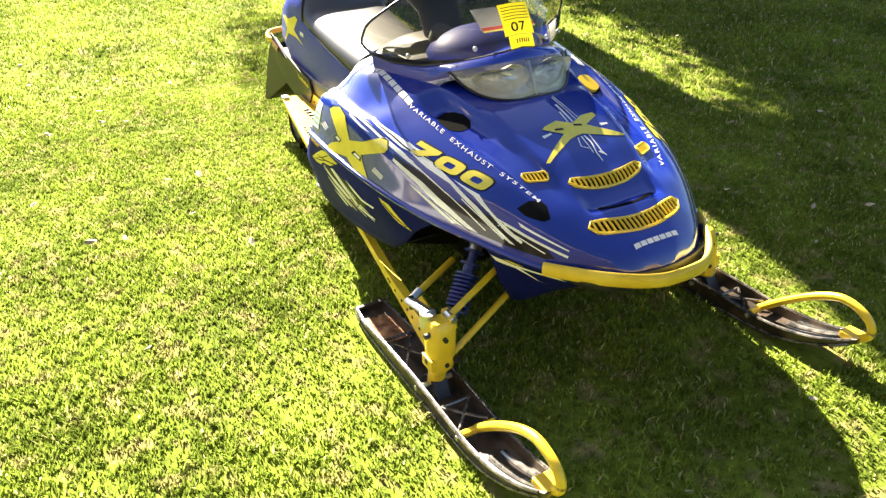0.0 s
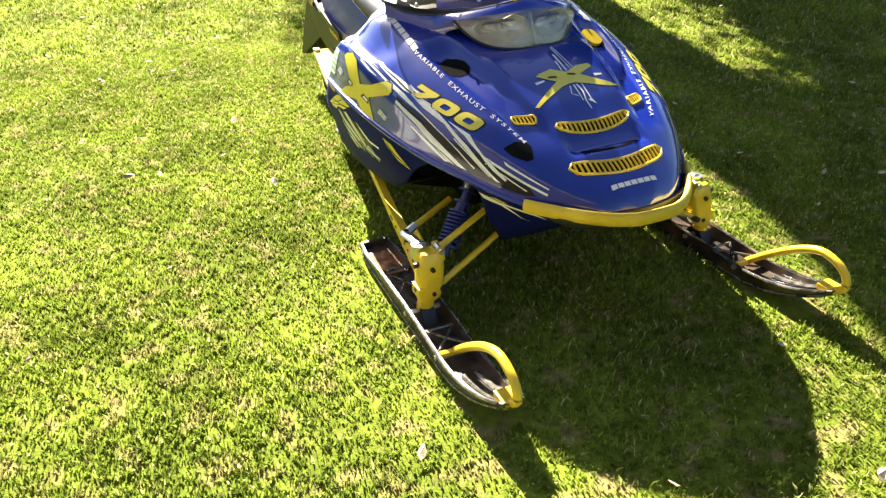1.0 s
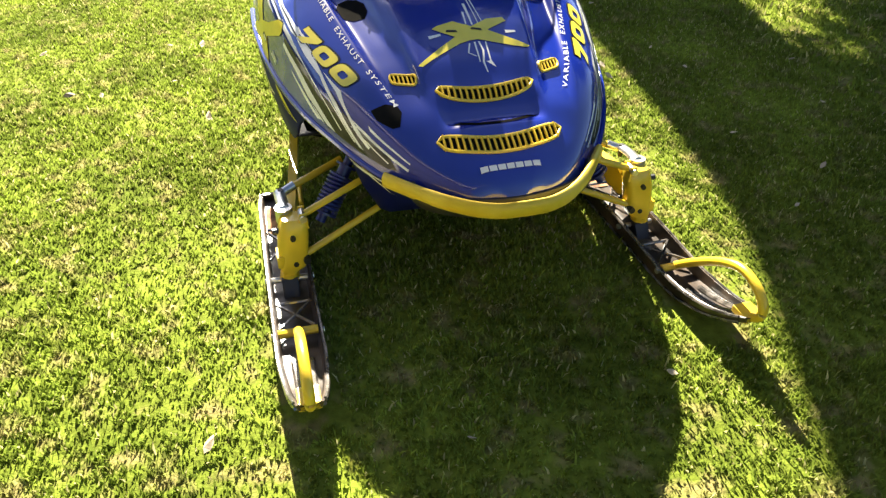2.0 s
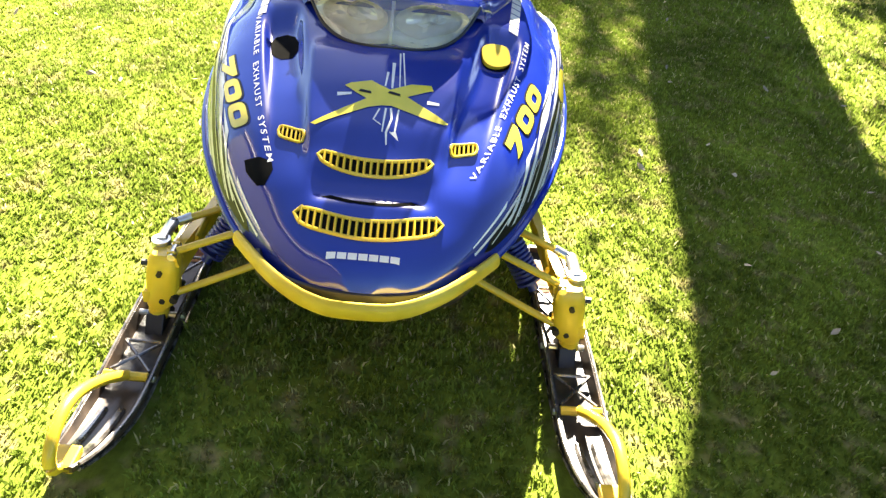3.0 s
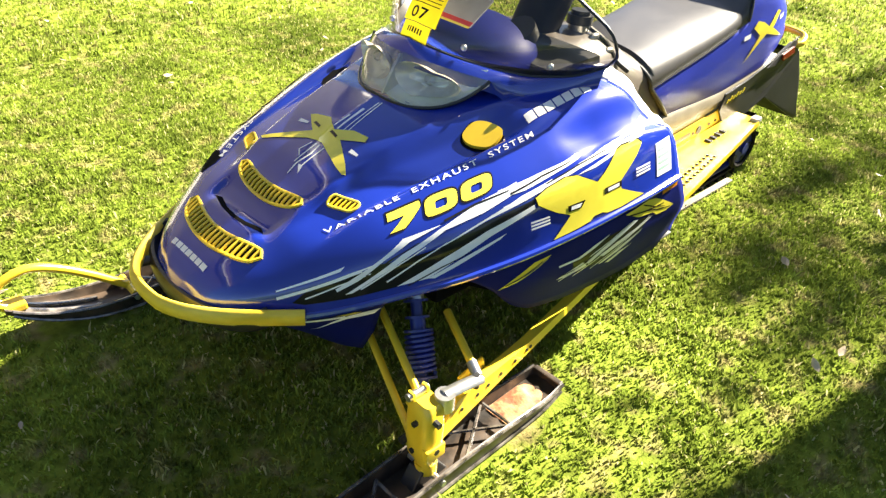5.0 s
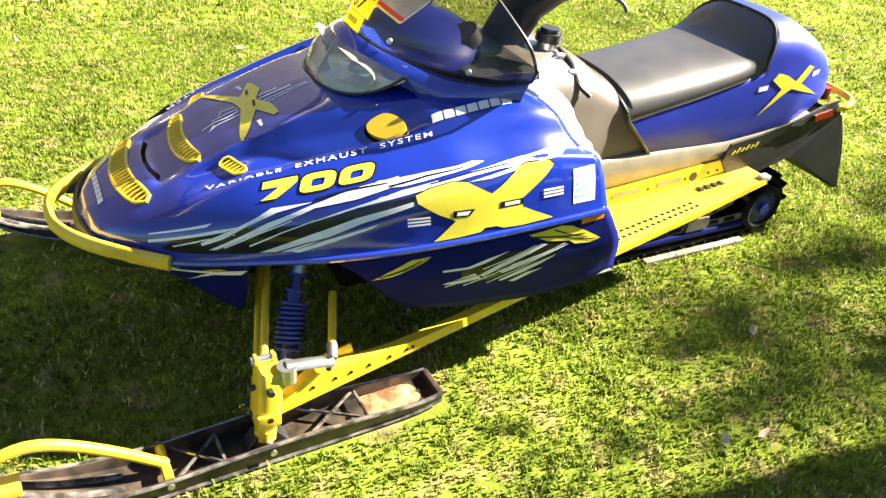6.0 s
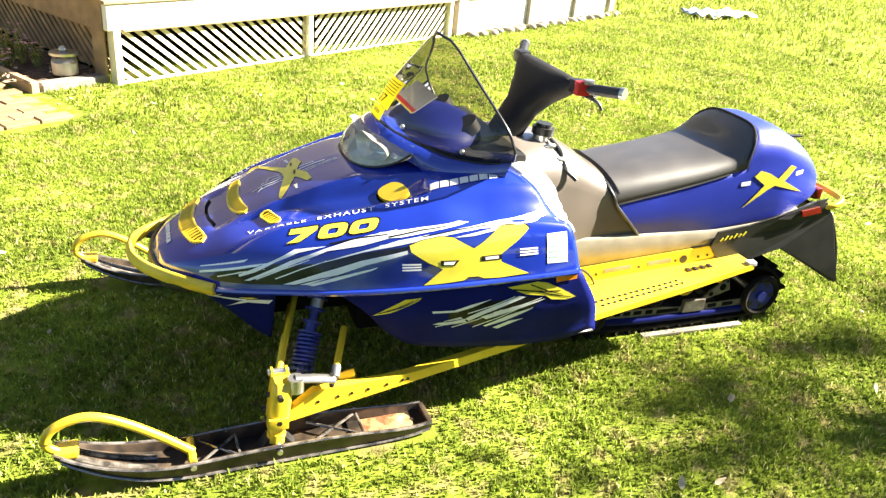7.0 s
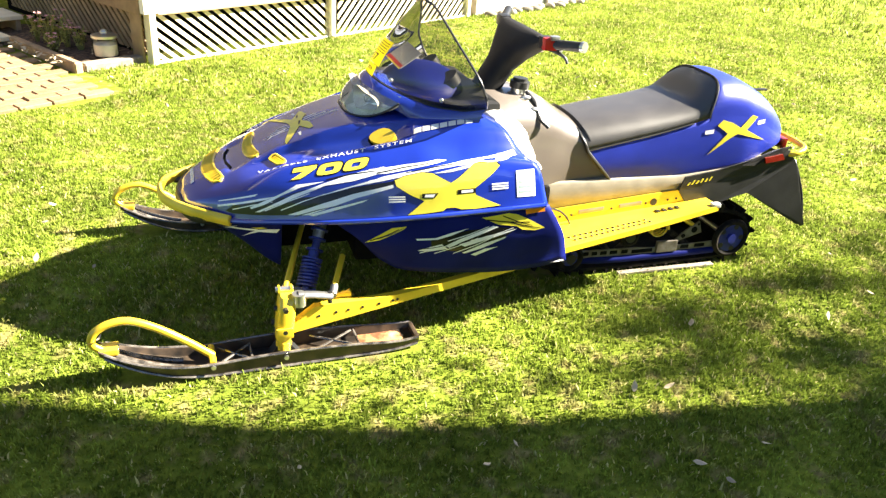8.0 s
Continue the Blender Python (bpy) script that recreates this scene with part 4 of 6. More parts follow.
# rear end: plastic valance, tail light, grab bar and snow flap
for s in (-1, 1):
    bm = bmesh.new()
    prism(bm, [(1.64, s * 0.212, 0.375), (1.66, s * 0.212, 0.432), (1.80, s * 0.212, 0.452), (1.95, s * 0.212, 0.488), (2.09, s * 0.205, 0.530), (2.16, s * 0.20, 0.520), (2.20, s * 0.20, 0.47), (1.98, s * 0.212, 0.345), (1.80, s * 0.212, 0.295), (1.70, s * 0.212, 0.300)], (0, s * 0.008, 0))
    part("valance", bm, BLACK, sled, "dark grey plastic rear valance", smooth=False)
    bm = bmesh.new()
    prism(bm, [(1.92, s * 0.222, 0.472), (2.10, s * 0.214, 0.536), (2.155, s * 0.208, 0.540), (2.12, s * 0.212, 0.510), (1.98, s * 0.221, 0.468)], (0, s * 0.004, 0))
    part("valance_trim", bm, PAD, sled, "dark trim strip above the valance", smooth=False)
    bm = bmesh.new()
    prism(bm, [(2.032, s * 0.220, 0.476), (2.022, s * 0.220, 0.500), (2.112, s * 0.214, 0.511), (2.128, s * 0.214, 0.486)], (0, s * 0.008, 0))
    part("side_reflector", bm, RED_LENS, sled, "red rear side reflector", smooth=False, bevel=0.002)
bm = bmesh.new()
box(bm, (2.175, -0.13, 0.50), (2.205, 0.13, 0.545))
part("tail_light", bm, RED_LENS, sled, "red tail light", bevel=0.006)
bm = bmesh.new()
tube(bm, spline([(2.15, -0.195, 0.500), (2.19, -0.212, 0.508), (2.245, -0.19, 0.520), (2.262, -0.12, 0.525), (2.265, 0, 0.525), (2.262, 0.12, 0.525), (2.245, 0.19, 0.520), (2.19, 0.212, 0.508), (2.15, 0.195, 0.500)], 5), 0.0125, 10)
part("grab_bar", bm, YELLOW, sled, "yellow rear grab bar")
bm = bmesh.new()
rows = []
for i in range(13):
    t = i / 12
    w = 0.205 + 0.02 * t
    rows.append([Vector((2.205 + 0.12 * t + 0.02 * math.sin(math.pi * t), w * a, 0.475 - 0.31 * t)) for a in (-1, -0.7, -0.3, 0, 0.3, 0.7, 1)])
sheet(bm, rows)
flap = part("snow_flap", bm, BLACK, sled, "black rubber snow flap")
solid(flap, 0.006)
for s in (-1, 1):
    bm = bmesh.new()
    prism(bm, [(1.98, s * 0.207, 0.345), (2.20, s * 0.205, 0.475), (2.225, s * 0.207, 0.43), (2.33, s * 0.225, 0.170), (2.29, s * 0.222, 0.175)], (0, s * 0.004, 0))
    part("flap_side", bm, BLACK, flap, smooth=False)

# track, rails and wheels
drive = [(1.16, 0.030), (1.40, 0.018), (1.70, 0.018), (1.94, 0.022), (2.03, 0.045), (2.075, 0.10), (2.078, 0.155), (2.035, 0.215), (1.96, 0.248), (1.80, 0.262), (1.5, 0.255), (1.2, 0.27), (1.05, 0.285), (0.95, 0.25), (0.93, 0.18), (1.0, 0.10)]
belt = spline([(x, 0, z) for x, z in drive], 6, closed=True)
bm = bmesh.new()
rows = []
for i, p in enumerate(belt):
    a, b = belt[i - 1], belt[(i + 1) % len(belt)]
    nrm = Vector((-(b - a).z, 0, (b - a).x)).normalized()
    rows.append([p + Vector((0, -0.188, 0)), p + Vector((0, 0.188, 0)), p + Vector((0, 0.188, 0)) + nrm * 0.012, p + Vector((0, -0.188, 0)) + nrm * 0.012])
sheet(bm, rows, closed=True, wrap=True)
track = part("track", bm, RUBBER, sled, "black rubber drive track")
length = [0.0]
for a, b in zip(belt, belt[1:] + belt[:1]):
    length.append(length[-1] + (b - a).length)
for k in range(int(length[-1] / 0.058)):
    d = k * 0.058
    i = max(j for j in range(len(belt)) if length[j] <= d)
    a, b = belt[i], belt[(i + 1) % len(belt)]
    p = a.lerp(b, (d - length[i]) / max(1e-6, (b - a).length))
    t = (b - a).normalized()
    out = Vector((t.z, 0, -t.x))
    m = Matrix((t, (0, 1, 0), out)).transposed().to_4x4()
    m.translation = p
    bm = bmesh.new()
    for lo, hi in ((-0.19, -0.075), (-0.06, 0.06), (0.075, 0.19)):
        box(bm, (-0.006, lo, 0.0), (0.006, hi, 0.024), m)
    part("lug", bm, RUBBER, track, smooth=False)
track.children[0]["kind"] = "stuff"
for s in (-1, 1):
    bm = bmesh.new()
    tube(bm, spline([(1.08, s * 0.10, 0.115), (1.16, s * 0.14, 0.076), (1.30, s * 0.181, 0.064), (1.60, s * 0.183, 0.058), (1.91, s * 0.183, 0.062)], 5), 0.016, 8, flat=0.6)
    part("slide_rail", bm, BLUE_LOW, sled, "blue slide rail")
    bm = bmesh.new()
    prism(bm, [(1.22, s * 0.176, 0.078), (1.26, s * 0.176, 0.112), (1.52, s * 0.176, 0.106), (1.60, s * 0.176, 0.098), (1.92, s * 0.176, 0.106), (1.92, s * 0.176, 0.070), (1.60, s * 0.176, 0.070)], (0, s * 0.006, 0))
    rail = part("rail_plate", bm, RAIL, sled, "dirty slotted alloy rail plate", smooth=False)
    for x0, x1, z in ((1.27, 1.295, 0.096), (1.31, 1.335, 0.095), (1.35, 1.38, 0.094), (1.395, 1.43, 0.093), (1.45, 1.48, 0.092), (1.50, 1.60, 0.088), (1.74, 1.78, 0.090), (1.81, 1.86, 0.091)):
        bm = bmesh.new()
        tube(bm, [(x0, s * 0.182, z), (x1, s * 0.182, z)], 0.0085, 8, flat=0.2)
        part("slot", bm, DARK, rail, "dark slot")
    # bracket and swing plate of the suspension
    bm = bmesh.new()
    box(bm, (1.615, s * 0.184 - 0.008, 0.076), (1.715, s * 0.184 + 0.008, 0.128))
    part("bracket", bm, RAIL, rail, "pale worn bracket", smooth=False, bevel=0.003)
    bm = bmesh.new()
    prism(bm, [(1.700, s * 0.170, 0.112), (1.735, s * 0.170, 0.152), (1.815, s * 0.170, 0.205), (1.835, s * 0.170, 0.150), (1.770, s * 0.170, 0.130)], (0, s * 0.007, 0))
    swing = part("swing_plate", bm, RAIL, sled, "dirty alloy swing plate", smooth=False)
    for x, z, r in ((1.745, 0.140, 0.010), (1.795, 0.166, 0.015), (1.812, 0.190, 0.006)):
        part("hole", rod((x, s * 0.1765, z), (x, s * 0.179, z), r, 10), DARK, swing)
    bm = bmesh.new()
    tube(bm, [Vector((1.628 + 0.040 * math.cos(2 * math.pi * k / 14), s * (0.176 - 0.09 * k / 84), 0.176 + 0.034 * math.sin(2 * math.pi * k / 14))) for k in range(85)], 0.0042, 6)
    part("torsion_spring", bm, YELLOW, sled, "yellow coiled torsion spring")
    part("rear_link", rod((1.700, s * 0.165, 0.240), (1.812, s * 0.165, 0.170), 0.010, 8), YELLOW, sled, "yellow rear suspension link")
    for x, z, r in ((1.982, 0.118, 0.090), (1.205, 0.090, 0.062), (1.47, 0.165, 0.045)):
        wheel = new("idler_wheel")
        wheel.parent = sled
        tagged(wheel, "blue idler wheel with black tyre")
        bm = bmesh.new()
        tube(bm, [(x + (r - 0.014) * math.cos(a), s * 0.190, z + (r - 0.014) * math.sin(a)) for a in [2 * math.pi * k / 24 for k in range(24)]], 0.014, 8, closed=True, up=(0, 1, 0))
        part("tyre", bm, RUBBER, wheel)
        part("disc", rod((x, s * 0.178, z), (x, s * 0.194, z), r - 0.018, 24), SHOCK if x > 1.9 or x < 1.3 else DIRT, wheel)
        part("hub", rod((x, s * 0.176, z), (x, s * 0.206, z), 0.022, 12), BLACK if x < 1.9 else SHOCK, wheel)
        for k in range(5):
            a = 2 * math.pi * k / 5
            part("wheel_hole", rod((x + 0.6 * r * math.cos(a), s * 0.193, z + 0.6 * r * math.sin(a)), (x + 0.6 * r * math.cos(a), s * 0.1958, z + 0.6 * r * math.sin(a)), 0.14 * r, 8), BLACK, wheel)
    for a, b in (((1.24, 0.25), (1.42, 0.07)), ((1.55, 0.25), (1.80, 0.08)), ((1.45, 0.08), (1.62, 0.22))):
        part("torque_arm", rod((a[0], s * 0.14, a[1]), (b[0], s * 0.14, b[1]), 0.014, 8), DIRT, sled, "dirty alloy suspension arm")
part("rear_axle", rod((1.982, -0.2, 0.118), (1.982, 0.2, 0.118), 0.013), SILVER, sled)

# steering post pad, bars, grips, lever and switch
bar = new("handlebar")
bar.parent = sled
tagged(bar, "black padded handlebar with rubber grips")
bm = bmesh.new()
rows = []
for x, z, hw, th in ((0.825, 0.735, 0.070, 0.044), (0.857, 0.79, 0.072, 0.045), (0.893, 0.85, 0.072, 0.046), (0.925, 0.900, 0.110, 0.054), (0.955, 0.940, 0.170, 0.054), (0.970, 0.970, 0.205, 0.036), (0.976, 0.985, 0.17, 0.014)):
    rows.append([Vector((x + th * math.copysign(abs(math.cos(t)) ** 0.7, math.cos(t)) * 0.85, hw * math.copysign(abs(math.sin(t)) ** 0.7, math.sin(t)), z - th * 0.5 * math.cos(t))) for t in [2 * math.pi * k / 24 for k in range(24)]])
vs = sheet(bm, rows, closed=True)
bm.faces.new(vs[0])
bm.faces.new(vs[-1])
part("pad", bm, PAD, bar, "black padded steering cover")
for s in (-1, 1):
    bm = bmesh.new()
    tube(bm, spline([(0.965, s * 0.10, 0.965), (0.968, s * 0.19, 0.968), (0.995, s * 0.25, 0.968), (1.040, s * 0.335, 0.981)], 5), 0.012, 10)
    part("bar_tube", bm, BLACK, bar)
    bm = bmesh.new()
    tube(bm, [(0.993, s * 0.245, 0.969), (1.004, s * 0.265, 0.972), (1.006, s * 0.270, 0.973), (1.038, s * 0.328, 0.980), (1.042, s * 0.335, 0.981)], 0.0170, 14)
    part("grip", bm, BLACK, bar, "black rubber grip")
    part("grip_end", rod((1.042, s * 0.335, 0.981), (1.048, s * 0.346, 0.982), 0.0185, 14), SILVER, bar, "bright grip end")
    bm = bmesh.new()
    tube(bm, spline([(0.985, s * 0.20, 0.945), (1.008, s * 0.232, 0.938), (1.026, s * 0.252, 0.926), (1.034, s * 0.262, 0.908)], 5), 0.0075, 8, r2=0.005)
    part("lever", bm, BLACK, bar, "black brake lever" if s < 0 else "black throttle lever")
    bm = bmesh.new()
    box(bm, (0.950, s * 0.205 - 0.032, 0.944), (0.996, s * 0.205 + 0.032, 0.990))
    part("control_block", bm, BLACK, bar, bevel=0.017)
bm = bmesh.new()
box(bm, (0.95, -0.243, 0.947), (1.006, -0.212, 0.990))
part("stop_switch", bm, RED, bar, "red stop switch", bevel=0.008)
bm = bmesh.new()
box(bm, (0.968, -0.252, 0.983), (1.0, -0.228, 0.998))
part("switch_top", bm, SILVER, bar, bevel=0.004)
bm = bmesh.new()
box(bm, (0.996, -0.250, 0.940), (1.014, -0.222, 0.962))
part("lever_clamp", bm, BLACK, bar, "black lever clamp", bevel=0.006)
part("pivot_bolt", rod((1.006, -0.252, 0.951), (1.009, -0.257, 0.951), 0.006, 10), SILVER, bar)


# ---- grilles, plugs, films and lettering on the hood ----
def skin_tree(*obs):
    b = bmesh.new()
    for o in obs:
        b.from_mesh(o.data)
    t = BVHTree.FromBMesh(b)
    b.free()
    return t


SKIN = skin_tree(hood)
SIDES = skin_tree(*[o for o in sled.children if o.name.startswith("side_panel")])
PAN = skin_tree(front_pan)
SEAT = skin_tree(*[o for o in seat.children if o.name.startswith("seat_cover")])
VIEWS = {"left": lambda u, v: (Vector((u, -1.5, v)), Vector((0, 1, 0))),
         "right": lambda u, v: (Vector((u, 1.5, v)), Vector((0, -1, 0))),
         "top": lambda u, v: (Vector((u, v, 2.0)), Vector((0, 0, -1)))}


def lay(tree, view, u, v, lift):
    """The point of a skin that lies under (u, v) as seen from one side, raised by lift."""
    at, way = VIEWS[view](u, v)
    p, nrm, _, _ = tree.ray_cast(at, way)
    if p is None:
        return None
    if nrm.dot(way) > 0:
        nrm = -nrm
    return p + nrm * lift


def drape(bm, tree, view, lift, step=0.008):
    """Cuts a flat mesh (u, v, 0) finely and lays it on a skin."""
    for axis in (0, 1):
        vals = [q.co[axis] for q in bm.verts]
        k = math.floor(min(vals) / step) + 1
        while k * step < max(vals):
            co, no = [0, 0, 0], [0, 0, 0]
            co[axis], no[axis] = k * step, 1
            bmesh.ops.bisect_plane(bm, geom=list(bm.verts) + list(bm.edges) + list(bm.faces), plane_co=co, plane_no=no)
            k += 1
    lost = []
    for q in bm.verts:
        p = lay(tree, view, q.co.x, q.co.y, lift)
        if p is None:
            lost.append(q)
        else:
            q.co = p
    bmesh.ops.delete(bm, geom=lost, context="VERTS")
    return bm


def film(outline, mat, parent, view="left", tree=None, lift=0.0012, name="decal", label=""):
    """A printed film with the given outline, stuck on a skin; both: on its twin on the other side too."""
    bm = bmesh.new()
    face = bm.faces.new([bm.verts.new((u, v, 0)) for u, v in outline])
    bmesh.ops.triangulate(bm, faces=[face])
    drape(bm, tree or SKIN, view, lift)
    return part(name, bm, mat, parent, label)


def pair(outline, mat, parent, tree=None, lift=0.0012, name="decal", label="", top=False):
    """The same film on both sides of the machine."""
    if top:
        film(outline, mat, parent, "top", tree, lift, name, label)
        film([(u, -v) for u, v in outline], mat, parent, "top", tree, lift, name, label)
    else:
        for view in ("left", "right"):
            film(outline, mat, parent, view, tree, lift, name, label)


def ribbon(path, w):
    """The outline of a stroke along a path, thinner at its end."""
    p = [Vector((*q, 0)) for q in path]
    a, b = [], []
    for i, q in enumerate(p):
        d = (p[min(i + 1, len(p) - 1)] - p[max(i - 1, 0)]).normalized()
        n = Vector((-d.y, d.x, 0)) * w * (0.5 if i < len(p) - 1 else 0.3)
        a.append((q + n)[:2])
        b.append((q - n)[:2])
    return a + b[::-1]


def letters(text, place, mat, parent, view, tree=None, lift=0.0016, bold=0.0, name="lettering", label=""):
    """Lettering in the built-in font; place(s, t) maps its box, 0 to 1 each way, to the view's plane."""
    font = bpy.data.curves.new("text", "FONT")
    font.body, font.offset, font.resolution_u, font.space_character = text, bold, 3, 1.0 + 0.25 * (len(text) > 5)
    tmp = bpy.data.objects.new("text", font)
    me = bpy.data.meshes.new_from_object(tmp)
    bpy.data.objects.remove(tmp)
    bm = bmesh.new()
    bm.from_mesh(me)
    bpy.data.meshes.remove(me)
    bmesh.ops.triangulate(bm, faces=list(bm.faces))
    lo = [min(q.co[k] for q in bm.verts) for k in (0, 1)]
    hi = [max(q.co[k] for q in bm.verts) for k in (0, 1)]
    for q in bm.verts:
        u, v = place((q.co.x - lo[0]) / (hi[0] - lo[0]), (q.co.y - lo[1]) / (hi[1] - lo[1]))
        q.co = (u, v, 0)
    done, made = set(), []
    for seed in list(bm.verts):                          # one part for each letter
        if seed in done:
            continue
        stack, island = [seed], []
        done.add(seed)
        while stack:
            q = stack.pop()
            island.append(q)
            for e in q.link_edges:
                o = e.other_vert(q)
                if o not in done:
                    done.add(o)
                    stack.append(o)
        one, twin = bmesh.new(), {}
        for q in island:
            twin[q] = one.verts.new(q.co)
        for f in {f for q in island for f in q.link_faces}:
            one.faces.new([twin[q] for q in f.verts])
        drape(one, tree or SKIN, view, lift, 0.008)
        made.append(part(name, one, mat, parent, label))
    bm.free()
    return made


def four(a, b, c, d):
    """Maps the unit square to a quadrangle: low start, low end, high start, high end."""
    return lambda s, t: tuple((a[k] * (1 - s) + b[k] * s) * (1 - t) + (c[k] * (1 - s) + d[k] * s) * t for k in (0, 1))


def bars(n, place, mat, parent, view, gap=0.16, lift=0.0022, tree=None, upright=True, name="marking", label=""):
    """A row of plain bars in place of a mark."""
    for i in range(n):
        lo, hi = (i + gap / 2) / n, (i + 1 - gap / 2) / n
        box4 = [(lo, 0), (hi, 0), (hi, 1), (lo, 1)] if upright else [(0, lo), (1, lo), (1, hi), (0, hi)]
        film([place(*q) for q in box4], mat, parent, view, tree, lift, name, label)


# swooshes and the large cross on each side
pair([(-0.141, 0.428), (-0.116, 0.450), (0.024, 0.501), (0.062, 0.503), (0.148, 0.519), (0.256, 0.554), (0.382, 0.581), (0.379, 0.569), (0.255, 0.535), (0.156, 0.497), (0.049, 0.449), (-0.036, 0.436), (-0.122, 0.424)], BLACK_INK, hood, lift=0.0008, label="black brush stripe")
STREAKS = [
    [(-0.16, 0.453), (-0.036, 0.500), (-0.047, 0.491), (-0.161, 0.450)],
    [(-0.164, 0.440), (-0.115, 0.457), (-0.033, 0.487), (0.024, 0.504), (-0.034, 0.480), (-0.116, 0.451), (-0.164, 0.434)],
    [(-0.064, 0.456), (-0.020, 0.482), (0.025, 0.508), (0.084, 0.543), (0.168, 0.561), (0.093, 0.537), (0.034, 0.507), (-0.020, 0.471), (-0.062, 0.450)],
    [(-0.05, 0.443), (0.013, 0.481), (0.072, 0.516), (0.160, 0.554), (0.261, 0.591), (0.356, 0.616), (0.354, 0.603), (0.258, 0.572), (0.169, 0.551), (0.091, 0.514), (0.013, 0.473), (-0.036, 0.445)],
    [(0.138, 0.517), (0.217, 0.546), (0.353, 0.592), (0.439, 0.610), (0.436, 0.600), (0.352, 0.581), (0.257, 0.556), (0.158, 0.522)],
    [(0.049, 0.450), (0.156, 0.497), (0.255, 0.535), (0.377, 0.569), (0.379, 0.560), (0.265, 0.523), (0.166, 0.481), (0.112, 0.457)],
    [(0.112, 0.457), (0.185, 0.485), (0.300, 0.521), (0.284, 0.511), (0.195, 0.479), (0.126, 0.455)],
    [(0.308, 0.605), (0.420, 0.625), (0.527, 0.641), (0.558, 0.639), (0.474, 0.623), (0.363, 0.600), (0.306, 0.593)],
    [(0.304, 0.577), (0.389, 0.598), (0.518, 0.625), (0.647, 0.644), (0.797, 0.659), (0.804, 0.645), (0.706, 0.638), (0.587, 0.628), (0.517, 0.616), (0.388, 0.589), (0.303, 0.568)],
    [(0.508, 0.605), (0.586, 0.622), (0.639, 0.633), (0.633, 0.625), (0.562, 0.610)],
]
for outline in STREAKS:
    pair(outline, WHITE_INK, hood, label="white brush streak")
# hairline scratches beside the streaks, white and black
for a, b, w, mt in (((-0.150, 0.441), (-0.010, 0.489), 0.0034, WHITE_INK), ((-0.118, 0.437), (0.005, 0.484), 0.0028, WHITE_INK), ((-0.020, 0.452), (0.120, 0.524), 0.0030, WHITE_INK), ((0.030, 0.462), (0.165, 0.527), 0.0030, WHITE_INK),
                    ((0.175, 0.566), (0.330, 0.604), 0.0030, BLACK_INK), ((0.330, 0.598), (0.505, 0.633), 0.0030, BLACK_INK), ((0.420, 0.604), (0.610, 0.636), 0.0026, BLACK_INK), ((0.205, 0.512), (0.345, 0.556), 0.0030, WHITE_INK),
                    ((0.070, 0.448), (0.215, 0.498), 0.0026, BLACK_INK), ((-0.005, 0.480), (0.110, 0.534), 0.0026, BLACK_INK)):
    mid = ((a[0] + b[0]) / 2, (a[1] + b[1]) / 2 + 0.003)
    pair(ribbon([a, mid, b], w), mt, hood, lift=0.0017, label="hairline scratch of the graphics")
CROSS = [(0.383, 0.582), (0.396, 0.587), (0.416, 0.595), (0.472, 0.607), (0.505, 0.605), (0.532, 0.592), (0.563, 0.577), (0.589, 0.593), (0.639, 0.632), (0.658, 0.636), (0.716, 0.637), (0.729, 0.627), (0.703, 0.603), (0.642, 0.557), (0.646, 0.537),
         (0.686, 0.519), (0.733, 0.499), (0.643, 0.491), (0.596, 0.491), (0.578, 0.497), (0.549, 0.496), (0.537, 0.487), (0.486, 0.480), (0.421, 0.474), (0.438, 0.487), (0.475, 0.519), (0.461, 0.526), (0.436, 0.536), (0.408, 0.552), (0.387, 0.565)]
# the emblem reads the same way on both sides, and stands a little differently on the right
CROSS_RIGHT = [(0.760, 0.610), (0.742, 0.622), (0.700, 0.632), (0.655, 0.619), (0.600, 0.557), (0.530, 0.573), (0.455, 0.604), (0.424, 0.604), (0.409, 0.584), (0.417, 0.572), (0.528, 0.534), (0.508, 0.508), (0.474, 0.474),
               (0.535, 0.475), (0.570, 0.486), (0.606, 0.503), (0.672, 0.494), (0.744, 0.484), (0.738, 0.500), (0.716, 0.515), (0.664, 0.535), (0.680, 0.553), (0.716, 0.579)]


def grown(outline, along, up):
    """An outline drawn out from its middle."""
    u0, v0 = sum(p[0] for p in outline) / len(outline), sum(p[1] for p in outline) / len(outline)
    return [(u0 + (u - u0) * along, max(0.472, v0 + (v - v0) * up)) for u, v in outline]


def both_ways(outline, mat, parent, tree, lift, mid, label=""):
    """A film on the left, and its twin turned end for end about mid on the right."""
    film(outline, mat, parent, "left", tree, lift, label=label)
    film([(2 * mid - u, v) for u, v in outline], mat, parent, "right", tree, lift, label=label)


